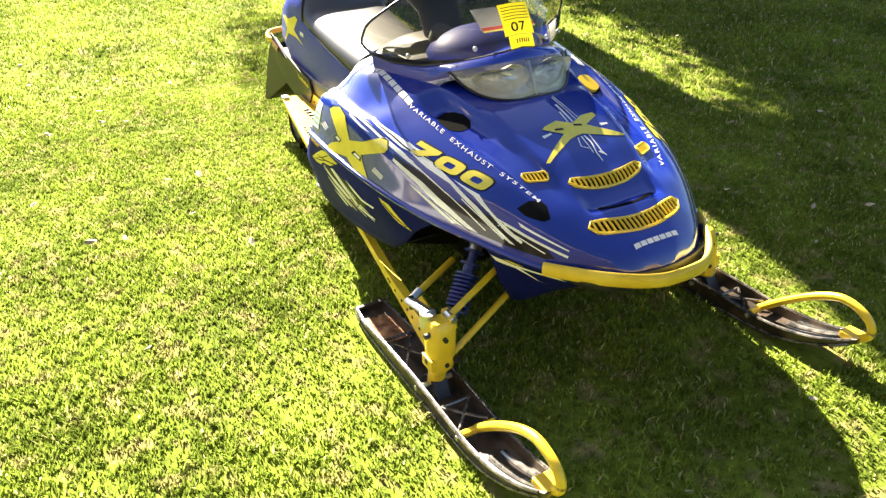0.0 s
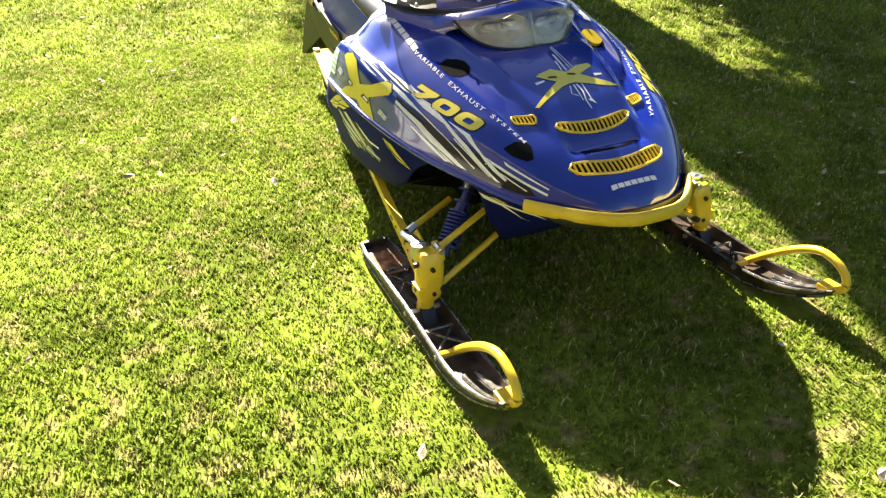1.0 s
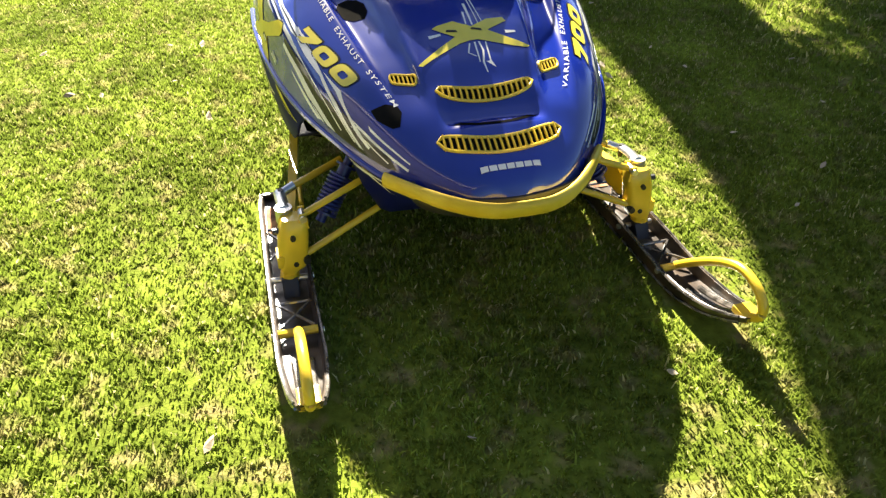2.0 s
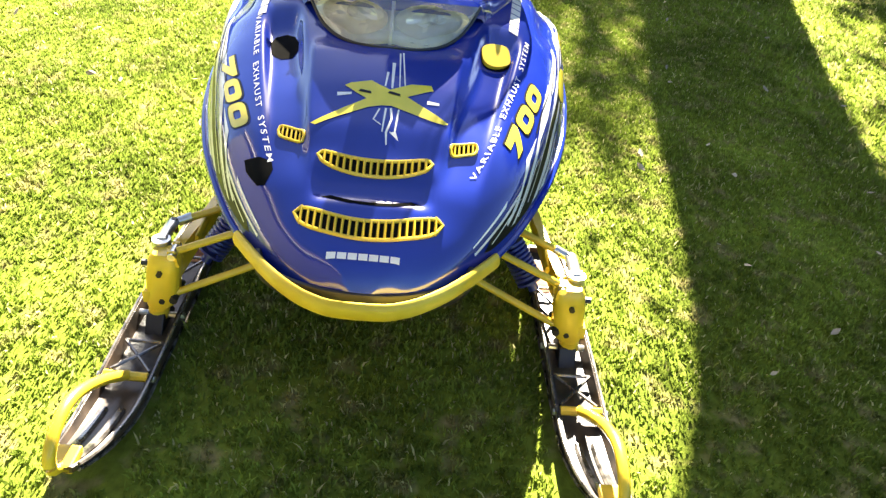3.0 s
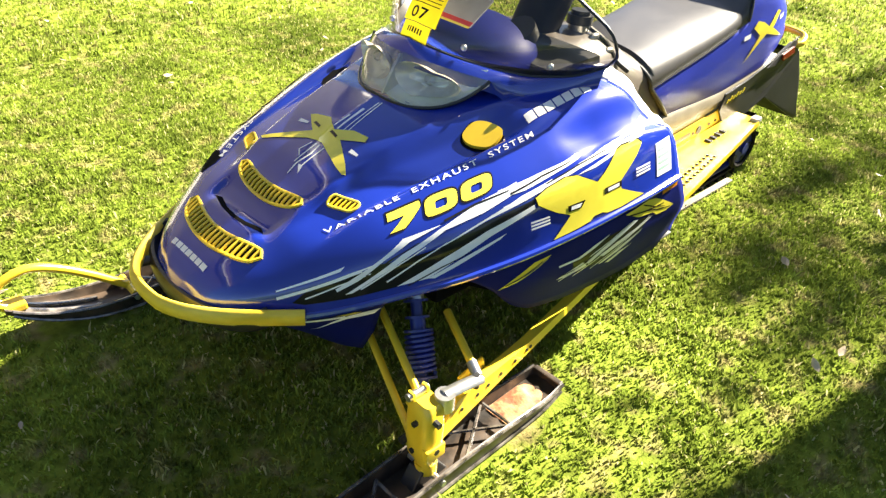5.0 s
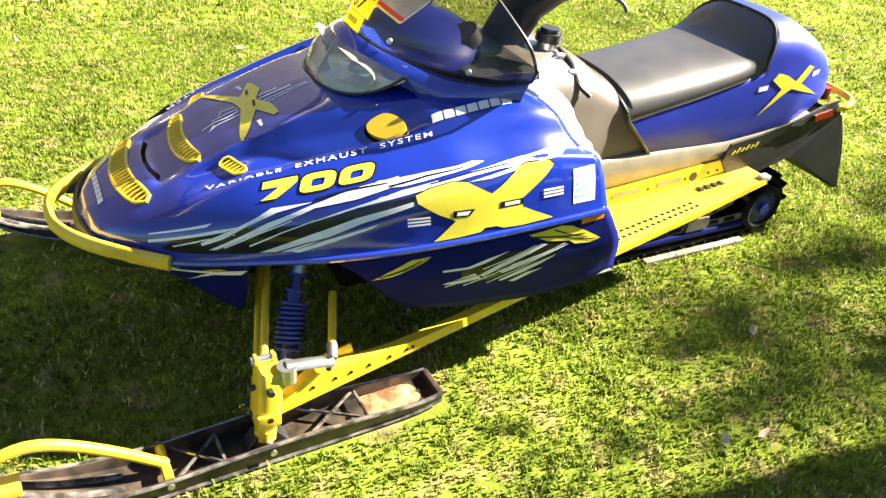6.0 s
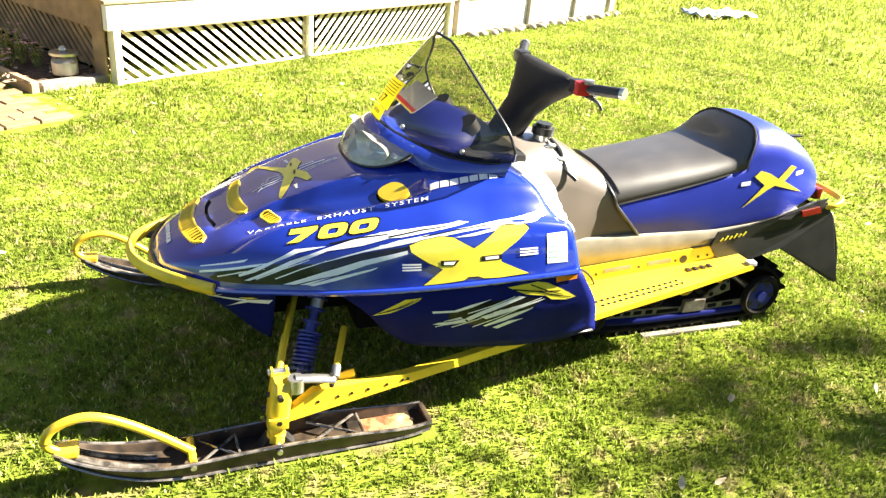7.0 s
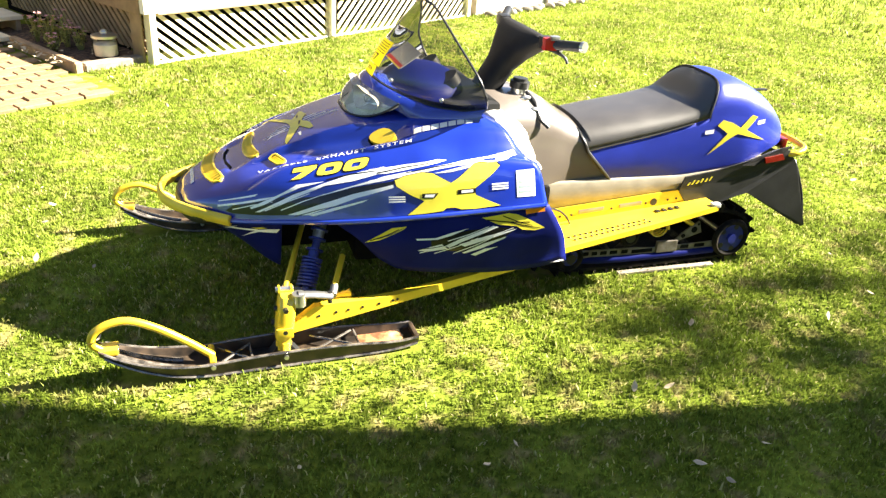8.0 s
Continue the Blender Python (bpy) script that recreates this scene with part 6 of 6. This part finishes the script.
# dry leaves strewn on the lawn
rng = np.random.default_rng(7)
bm = bmesh.new()
for k in range(240):
    x, y = rng.uniform(-1.6, 5.0), rng.uniform(-4.5, 4.0)
    if abs(y) < 0.62 and -0.6 < x < 2.3 and not (x < 0.0 and abs(y) < 0.4):
        continue
    size = rng.uniform(0.010, 0.024)
    m = pose(x, y, rng.uniform(0.022, 0.036), rng.uniform(-35, 35), rng.uniform(-35, 35), rng.uniform(0, 360))
    out = [(1.0, 0, 0.1), (0.45, 0.42, 0), (-0.2, 0.5, 0.15), (-0.9, 0.18, 0.25), (-1.1, 0, 0.2), (-0.8, -0.25, 0.15), (-0.1, -0.55, 0.05), (0.5, -0.36, 0.2)]
    bm.faces.new([bm.verts.new(m @ (Vector(p) * size)) for p in out])
leaves = part("fallen_leaves", bm, FALLEN, smooth=False)
tagged(leaves, "small dry fallen leaves strewn on the lawn", "leaves", kind="stuff")

# the pale strip of wood that shows beneath the track
plank = empty("plank", "pale wooden strip lying under the track", "plank")
bm = bmesh.new()
box(bm, (1.43, -0.228, 0.004), (1.90, -0.202, 0.014), pose(0, 0, 0, 0, 0, 0))
part("board", bm, STONE, plank, smooth=False, bevel=0.002)


# ---- the deck behind the lawn ----
deck = empty("deck", "white-trimmed wooden deck with cream lattice skirting", "deck", kind="structure")


def clip(poly, keep):
    """The part of a flat outline where keep(p) is at least 0."""
    out = []
    for i, p in enumerate(poly):
        q = poly[(i + 1) % len(poly)]
        a, b = keep(p), keep(q)
        if a >= 0:
            out.append(p)
        if (a >= 0) != (b >= 0):
            t = a / (a - b)
            out.append((p[0] + (q[0] - p[0]) * t, p[1] + (q[1] - p[1]) * t))
    return out


def lattice(name, place, normal, s0, s1, z0, z1, slope, pitch, width, mat, label):
    """A framed panel of slanting slats; place(s, z) gives its points."""
    panel = new(name)
    panel.parent = deck
    tagged(panel, label)
    run = (z1 - z0) / slope
    k = s0 - abs(run) - pitch
    while k < s1 + abs(run) + pitch:
        a, b = k, k + run
        poly = [(a, z0), (a + width, z0), (b + width, z1), (b, z1)]
        for f in (lambda p: p[0] - s0, lambda p: s1 - p[0]):
            poly = clip(poly, f) if poly else poly
        if len(poly) >= 3:
            part("slat", prism(bmesh.new(), [place(*p) for p in poly], normal * 0.010), mat, panel, smooth=False)
        k += pitch
    return panel


def face_one(s, z):
    return deck_at(s, 0.012, z)


def face_side(s, z):
    return deck_at(0.012, s, z)


lattice("lattice_panel", face_one, INTO, 0.06, 1.79, 0.012, 0.375, -0.80, 0.098, 0.047, LATTICE, "cream lattice panel with slanting slats")
lattice("lattice_panel", face_one, INTO, 1.90, 3.80, 0.012, 0.375, 1.0, 0.090, 0.045, LATTICE, "cream lattice panel with slanting slats")
# on the shaded side the slats' shade is put into the brown colour
lattice("lattice_panel", face_side, ALONG, 0.08, 2.4, 0.06, 0.36, 0.9, 0.088, 0.056, WOOD, "lattice panel on the deck's shaded side, browned for its shade")
TURN = math.degrees(math.atan2(ALONG.y, ALONG.x))


def board(name, lo, hi, mat, label="", parent=deck, bevel=0.004):
    """A board in the deck's own axes: along, into, up."""
    bm = bmesh.new()
    box(bm, lo, hi)
    if bevel:
        bmesh.ops.bevel(bm, geom=list(bm.edges), offset=bevel, segments=1, affect="EDGES")
    bmesh.ops.transform(bm, matrix=Matrix.Translation(CORNER) @ pose(0, 0, 0, 0, 0, TURN), verts=bm.verts)
    return part(name, bm, mat, parent, label, smooth=False)


for s in (0.0, 1.80, 3.82):
    board("post", (s - 0.02, -0.03, -0.02), (s + 0.035, 0.05, 0.40), LATTICE, "cream skirting post")
# the corner's shaded face is coloured brown to hold its shade
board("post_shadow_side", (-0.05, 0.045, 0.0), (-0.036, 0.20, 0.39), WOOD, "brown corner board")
board("rim_board", (-0.06, -0.035, 0.375), (8.0, 0.02, 0.55), WHITE_PAINT, "white deck rim board")
board("bottom_rail", (0.05, -0.006, -0.01), (3.80, 0.010, 0.018), WHITE_PAINT, "white bottom rail")
board("top_strip", (0.05, -0.040, 0.360), (3.80, -0.010, 0.378), WOOD, "thin brown strip above the lattice")
board("side_rim", (-0.06, 0.03, 0.36), (-0.02, 2.6, 0.55), WOOD, "brown side rim board")
for i in range(20):
    board("deck_board", (-0.08, -0.05 + 0.145 * i, 0.55), (8.0, 0.09 + 0.145 * i, 0.575), WOOD, parent=deck)
# boards painted near-black take the place of the deck's underside shade
board("backing", (0.10, 0.55, -0.02), (7.9, 0.60, 0.54), DARK, "dark space under the deck", bevel=0)
board("backing", (0.06, 0.5, -0.02), (0.10, 2.6, 0.36), DARK, bevel=0)
# the far end: pale panels between grey posts, on a footing of stones
for s in (3.92, 5.40, 6.55, 7.6):
    board("post", (s, -0.05, -0.02), (s + 0.16, 0.06, 0.42), GREY_WOOD, "grey wooden post")
board("pale_panel", (4.08, 0.0, 0.0), (7.7, 0.03, 0.40), WHITE_PAINT, "pale panel below the deck")
for i in range(22):
    s = 4.1 + 0.17 * i
    bm = bmesh.new()
    bmesh.ops.create_icosphere(bm, subdivisions=2, radius=1, matrix=Matrix.Translation(deck_at(s, -0.13 - 0.03 * (i % 3), 0.02)) @ pose(0, 0, 0, 0, 0, 40 * i) @ Matrix.Diagonal((0.08, 0.055, 0.04, 1)))
    for v in bm.verts:
        v.co += Vector((0, 0, 0.012)) * noise.noise(v.co * 14)
    stone = part("edging_stone", bm, STONE)
    tagged(stone, "pale edging stone along the deck footing", "stone", "stones along the deck")
# the deck's house wall far behind, unseen, added to darken the hood's reflections
house = empty("house", "unseen brown-sided house added behind the deck to darken reflections", "house", kind="structure")
board("wall", (-7.0, 3.2, 0.0), (8.5, 3.5, 7.4), SIDING, "brown siding wall", parent=house)
board("eave", (-7.4, 2.8, 7.4), (8.9, 3.5, 7.55), WHITE_PAINT, "white eave", parent=house)
board("roof", (-7.4, 2.8, 7.55), (8.9, 6.5, 8.0), BARK, "dark shingled roof", parent=house)

# steps beside the flower bed
steps = empty("deck_steps", "pale wooden steps at the side of the deck", "steps", kind="structure")
for end, q, deep, z in ((-0.54, 1.12, 0.29, 0.07), (-0.30, 1.43, 0.38, 0.16)):
    board("tread", (-1.70, q, z - 0.035), (end, q + deep, z), LATTICE, "sunlit wooden tread", parent=steps)
    board("riser", (-1.68, q + deep - 0.03, -0.02), (end - 0.02, q + deep - 0.005, z - 0.036), WOOD, parent=steps)
    for e in (-1.66, end - 0.06):
        board("stringer", (e, q + 0.02, -0.02), (e + 0.04, q + deep - 0.032, z - 0.036), WOOD, parent=steps)

# flower bed: mulch, timber edges, plants, jar
bed = empty("flower_bed", "mulched flower bed with timber edging beside the deck", "flower bed", kind="structure")
bm = bmesh.new()
sheet(bm, [[deck_at(-0.52 + 0.54 * i / 12, 0.14 + 1.5 * j / 24, 0.035 + 0.02 * noise.noise((i * 0.9, j * 0.9, 5))) for j in range(25)] for i in range(13)])
part("mulch", bm, MULCH, bed, "dark bark mulch")
board("edge_timber", (-0.575, 0.06, -0.02), (-0.515, 1.10, 0.078), WOOD, "weathered edging timber", parent=bed, bevel=0.01)
board("edge_timber", (-0.50, 0.06, -0.02), (-0.02, 0.16, 0.055), STONE, "pale edging board", parent=bed, bevel=0.01)
rng = np.random.default_rng(11)


def flower(at, tall, seed):
    """A small bedding plant: thin stems with leaves and a few pale petals."""
    rng = np.random.default_rng(seed)
    plant = empty("bedding_plant", "small flowering plant with pink and white blooms in the bed", "plant", "plants in the flower bed", at=at)
    stems, blooms = bmesh.new(), bmesh.new()
    for k in range(16):
        a, r = rng.uniform(0, 6.28), rng.uniform(0.02, 0.09)
        tip = Vector((r * math.cos(a), r * math.sin(a), tall * rng.uniform(0.5, 1.0)))
        tube(stems, [(0.2 * tip.x, 0.2 * tip.y, -0.02), tip * 0.6, tip], 0.0022, 4)
        for j in range(5):
            p = tip * rng.uniform(0.3, 0.95)
            m = Matrix.Translation(p) @ pose(0, 0, 0, rng.uniform(-60, 60), rng.uniform(-60, 60), rng.uniform(0, 360))
            stems.faces.new([stems.verts.new(m @ Vector(q)) for q in ((0, -0.006, 0), (0.018, -0.008, 0.003), (0.034, 0, 0), (0.018, 0.008, 0.003))])
        if k % 2 == 0:
            for j in range(6):
                m = Matrix.Translation(tip) @ pose(0, 0, 0, rng.uniform(-30, 30), rng.uniform(-30, 10), 60 * j)
                blooms.faces.new([blooms.verts.new(m @ Vector(q)) for q in ((0, -0.003, 0), (0.013, -0.009, 0.004), (0.020, 0, 0.002), (0.013, 0.009, 0.004))])
    part("foliage", stems, STEM, plant, "stems and leaves, sunlight put into their yellow-green", smooth=False)["kind"] = "stuff"
    part("bloom", blooms, PETAL, plant, "pink and white blooms", smooth=False)["kind"] = "stuff"


for k, (s, q, h) in enumerate(((-0.30, 0.70, 0.27), (-0.38, 0.82, 0.27), (-0.26, 0.92, 0.20), (-0.44, 0.62, 0.12), (-0.40, 1.00, 0.22), (-0.26, 0.58, 0.17))):
    flower(deck_at(s, q, 0.04), h, 20 + k)
# leaf litter along the timber and the foot of the bed
litter = bmesh.new()
for k in range(46):
    at = deck_at(rng.uniform(-0.70, -0.10), rng.uniform(0.20, 0.75), 0) if k % 3 == 0 else deck_at(-0.60 + rng.normal(0, 0.035), rng.uniform(0.05, 1.05), 0)
    m = Matrix.Translation(at + Vector((0, 0, 0.062))) @ pose(0, 0, 0, rng.uniform(-30, 30), rng.uniform(-30, 30), rng.uniform(0, 360))
    size = rng.uniform(0.018, 0.036)
    litter.faces.new([litter.verts.new(m @ (Vector(p) * size)) for p in ((1.0, 0, 0.1), (0.3, 0.45, 0), (-0.7, 0.3, 0.25), (-1.1, 0, 0.2), (-0.6, -0.35, 0.15), (0.4, -0.4, 0.2))])
tagged(part("leaf_litter", litter, FALLEN, smooth=False), "dry leaves caught along the edging timber", "leaves", kind="stuff")
jar = empty("glass_jar", "lidded glass candle jar with ivory wax", "jar", at=deck_at(-0.24, 0.24, 0.052))
jar.scale = (1.55, 1.55, 1.27)
profile = [(0.0, 0.0), (0.052, 0.0), (0.058, 0.008), (0.058, 0.085), (0.050, 0.100), (0.048, 0.106)]
bm = bmesh.new()
sheet(bm, [[Vector((r * math.cos(a), r * math.sin(a), z)) for a in [2 * math.pi * k / 24 for k in range(24)]] for r, z in profile], closed=True)
bmesh.ops.remove_doubles(bm, verts=bm.verts, dist=0.0004)
part("glass", bm, GLASS, jar, "clear glass jar")
part("wax", tube(bmesh.new(), [(0, 0, 0.006), (0, 0, 0.070)], 0.053, 24), WAX, jar, "ivory candle wax")
part("lid", tube(bmesh.new(), [(0, 0, 0.107), (0, 0, 0.121)], 0.060, 24), SILVER, jar, "silvery glass lid")
bm = bmesh.new()
bmesh.ops.create_uvsphere(bm, u_segments=14, v_segments=10, radius=0.018, matrix=pose(0, 0, 0.136))
part("knob", bm, SILVER, jar)

# far away on the lawn lies a folded tarp
bm = bmesh.new()
sheet(bm, [[Vector((7.4 + 1.3 * i / 20, 7.35 + 0.5 * j / 12 + 0.25 * i / 20, 0.05 + 0.05 * noise.noise((i * 0.5, j * 0.5, 9)) + 0.03 * math.sin(0.9 * i + 0.6 * j))) for j in range(13)] for i in range(21)])
tarp = part("tarp", bm, TARP)
tagged(solid(tarp, 0.01), "crumpled blue and white tarp lying on the lawn", "tarp")


# an unseen far hedge, added on all sides to block horizon sky and reflections
bm = bmesh.new()
rows = []
for i in range(181):
    a = 2 * math.pi * i / 180
    r = 24 + 2.0 * noise.noise((3 * math.cos(a), 3 * math.sin(a), 1.0))
    h = 3.6 + 1.6 * noise.noise((9 * math.cos(a), 9 * math.sin(a), 6.0)) + 0.7 * noise.noise((31 * math.cos(a), 31 * math.sin(a), 8.0))
    rows.append([Vector(((r + out) * math.cos(a), (r + out) * math.sin(a), z)) for out, z in ((0.0, -0.1), (-0.5, 0.35 * h), (-0.3, 0.75 * h), (0.4, h), (1.4, 0.9 * h), (1.8, -0.1))])
sheet(bm, rows)
hedge = tagged(part("backdrop", bm, HEDGE), "unseen tall green hedge added far off to dim reflections and sky", "hedge", kind="structure")


# ---- trees ----
def tree(at, trunk_r, lean, fork, crown, spread, seed, bark, label, leaves=9000, flare=1.35, low=0, stem=()):
    """A tapered trunk with limbs and a crown of small leaves; fork: the height at which the limbs start."""
    rng = np.random.default_rng(seed)
    t = empty("tree", label, "tree", at=at)
    bm = bmesh.new()
    top = Vector((lean[0], lean[1], crown))
    rows = []
    for i in range(15):
        h = i / 14
        z = crown * h
        r = trunk_r * (1 - 0.75 * h) * (1 + (flare - 1) * math.exp(-z / 0.25))
        c = top * h
        rows.append([Vector((c.x + r * (1 + 0.10 * noise.noise((3 * math.cos(a), 3 * math.sin(a), z * 1.5 + seed))) * math.cos(a), c.y + r * (1 + 0.10 * noise.noise((3 * math.cos(a) + 9, 3 * math.sin(a), z * 1.5))) * math.sin(a), z - 0.05)) for a in [2 * math.pi * k / 20 for k in range(20)]])
    sheet(bm, rows, closed=True)
    part("trunk", bm, bark, t)
    limbs, crown_mesh = bmesh.new(), bmesh.new()
    tips = []
    if stem:
        # an unseen second stem, set after the shadow's edge, with leafy shoots along it
        line = spline(stem, 6)
        tube(limbs, line, 0.15, 12, r2=0.09)
        for k in range(17):
            p0 = line[int(rng.integers(12, len(line)))]
            p2 = p0 + Vector((rng.uniform(-0.3, 0.3), rng.uniform(-0.75, 0.20), rng.uniform(0.0, 0.5)))
            tube(limbs, [p0, p0.lerp(p2, 0.5) + Vector((0, 0, -0.04)), p2], 0.016, 6, r2=0.005)
            for j in range(34):
                m = Matrix.Translation(p2 + Vector(rng.normal(0, 0.15, 3))) @ pose(0, 0, 0, *rng.uniform(0, 360, 3))
                s = rng.uniform(0.04, 0.08)
                crown_mesh.faces.new([crown_mesh.verts.new(m @ (Vector(q) * s)) for q in ((-1, 0, 0), (0, -0.5, 0.1), (1, 0, 0), (0, 0.5, 0.1))])
    for k in range(16):
        z0 = fork + (crown - fork) * rng.uniform(0, 0.95)
        a = 2.399 * k + rng.uniform(-0.3, 0.3)
        long = spread * rng.uniform(0.6, 1.05) * (1 - 0.35 * (z0 - fork) / max(0.1, crown - fork))
        p0 = top * (z0 / crown)
        p1 = p0 + Vector((0.5 * long * math.cos(a), 0.5 * long * math.sin(a), 0.25 * long))
        p2 = p0 + Vector((long * math.cos(a), long * math.sin(a), 0.55 * long))
        tube(limbs, spline([p0, p1, p2], 4), 0.18 * trunk_r + 0.02, 7, r2=0.012)
        tips += [p0.lerp(p1, 0.7), p1, p1.lerp(p2, 0.5), p2]
    for k in range(low):
        # sparse unseen shoots low on the trunk, added to dapple the lawn
        z0 = rng.uniform(2.0, 3.4)
        p0 = top * (z0 / crown)
        p2 = p0 + Vector((rng.uniform(-0.4, 0.2), trunk_r * (1 - 0.75 * z0 / crown) + rng.uniform(0.0, 0.22) * (1 + k % 2), rng.uniform(0.1, 0.5)))
        tube(limbs, [p0, p0.lerp(p2, 0.5) + Vector((0, 0, -0.05)), p2], 0.014, 6, r2=0.005)
        for j in range(9):
            m = Matrix.Translation(p2 + Vector(rng.normal(0, 0.13, 3))) @ pose(0, 0, 0, *rng.uniform(0, 360, 3))
            s = rng.uniform(0.035, 0.07)
            crown_mesh.faces.new([crown_mesh.verts.new(m @ (Vector(q) * s)) for q in ((-1, 0, 0), (0, -0.5, 0.1), (1, 0, 0), (0, 0.5, 0.1))])
    for k in range(leaves):
        c = tips[int(rng.integers(len(tips)))]
        p = c + Vector(rng.normal(0, 0.30 * spread / 2.2, 3))
        m = Matrix.Translation(p) @ pose(0, 0, 0, *rng.uniform(0, 360, 3))
        s = rng.uniform(0.06, 0.12)
        crown_mesh.faces.new([crown_mesh.verts.new(m @ (Vector(q) * s)) for q in ((-1, 0, 0), (0, -0.5, 0.1), (1, 0, 0), (0, 0.5, 0.1))])
    part("limbs", limbs, bark, t)
    part("crown", crown_mesh, LEAF, t, smooth=False)["kind"] = "stuff"
    return t


tree(Vector((5.15, -2.26, 0)), 0.57, (0.0, 1.24), 6.0, 9.0, 2.0, 3, BARK, "large dark-barked tree standing in a stone-edged bed", flare=1.12, low=5,
     stem=[(0, 0.55, 1.7), (0, 0.68, 2.3), (0, 0.74, 3.1), (0, 0.84, 3.6), (0, 1.08, 4.1), (0, 1.45, 4.9), (0.1, 1.75, 5.8), (0.15, 1.9, 6.6)])
tree(Vector((4.05, -6.65, 0)), 0.20, (0.2, -0.2), 3.2, 6.5, 2.2, 5, PALE_BARK, "tree with pale patched bark in the shade")
# unseen crowns, placed to shade the lawn and cut down the sky
tree(Vector((6.3, -4.55, 0)), 0.20, (0.1, 0.2), 2.45, 6.8, 2.7, 8, BARK, "unseen leafy tree added to shade the lawn", leaves=80000)
tree(Vector((6.9, -8.3, 0)), 0.22, (0.1, 0.2), 2.4, 7.5, 3.3, 13, BARK, "unseen leafy tree added to shade the lawn", leaves=45000)

tree(Vector((9.8, -6.3, 0)), 0.22, (0.1, 0.2), 1.8, 6.0, 2.7, 21, BARK, "unseen leafy tree added to shade the lawn", leaves=30000)
# far thin crown out of view, added to give soft half-shade
tree(Vector((14.5, -2.05, 0)), 0.13, (0.0, 0.05), 6.6, 9.1, 1.3, 17, BARK, "unseen slender tree added for soft half-shade, with a thin crown", leaves=1000)

# bed round the large tree: mulch, pale stones, low plants
bed2 = empty("tree_bed", "round mulched bed with pale stones round the tree", "flower bed", kind="structure")
BED = Vector((6.2, -2.7, 0.0))
bm = bmesh.new()
sheet(bm, [[BED + Vector((r * math.cos(a), r * math.sin(a), 0.03 + 0.03 * (1.75 - r) + 0.015 * noise.noise((r * 9, a * 5, 2)))) for a in [2 * math.pi * k / 64 for k in range(64)]] for r in (0.02, 0.3, 0.6, 0.9, 1.2, 1.5, 1.74)], closed=True)
part("mulch", bm, MULCH, bed2)
rng = np.random.default_rng(31)
for k in range(56):
    a = 2 * math.pi * k / 56 + rng.uniform(-0.03, 0.03)
    bm = bmesh.new()
    bmesh.ops.create_icosphere(bm, subdivisions=2, radius=1, matrix=Matrix.Translation(BED + Vector((1.75 * math.cos(a), 1.75 * math.sin(a), 0.025))) @ pose(0, 0, 0, 0, 0, math.degrees(a) + 90) @ Matrix.Diagonal((0.075, 0.05, 0.035 + 0.02 * rng.random(), 1)))
    for v in bm.verts:
        v.co += Vector((0.02, 0.02, 0.02)) * noise.noise(v.co * 11)
    tagged(part("edging_stone", bm, STONE), "pale rounded stone edging the tree bed", "stone", "stones round the tree bed")
for k in range(15):
    a = radians(85 + 11 * k)
    r = 1.50 - 0.22 * (k % 3)
    flower(BED + Vector((r * math.cos(a), r * math.sin(a), 0.04)), 0.15, 60 + k)

# brick paving beside the flower bed
patio = empty("patio", "weathered brick paving beside the flower bed", "paving", kind="structure")
bm = bmesh.new()
box(bm, (-0.098, -0.048, -0.04), (0.098, 0.048, 0.0))
bmesh.ops.bevel(bm, geom=list(bm.edges), offset=0.005, segments=1, affect="EDGES")
brick = part("brick", bm, BRICK, patio, smooth=False)
brick_mesh = brick.data
rng = np.random.default_rng(5)
first = True
for i in range(9):
    for j in range(18):
        s, q = -0.72 - 0.205 * i - (0.1 if j % 2 else 0), -0.50 + 0.103 * j
        ob = brick if first else new("brick", brick_mesh)
        first = False
        ob.parent = patio
        ob.matrix_basis = Matrix.Translation(deck_at(s, q, 0.022 + rng.uniform(-0.004, 0.004))) @ pose(0, 0, 0, rng.uniform(-1, 1), rng.uniform(-1, 1), TURN + rng.uniform(-1.5, 1.5))
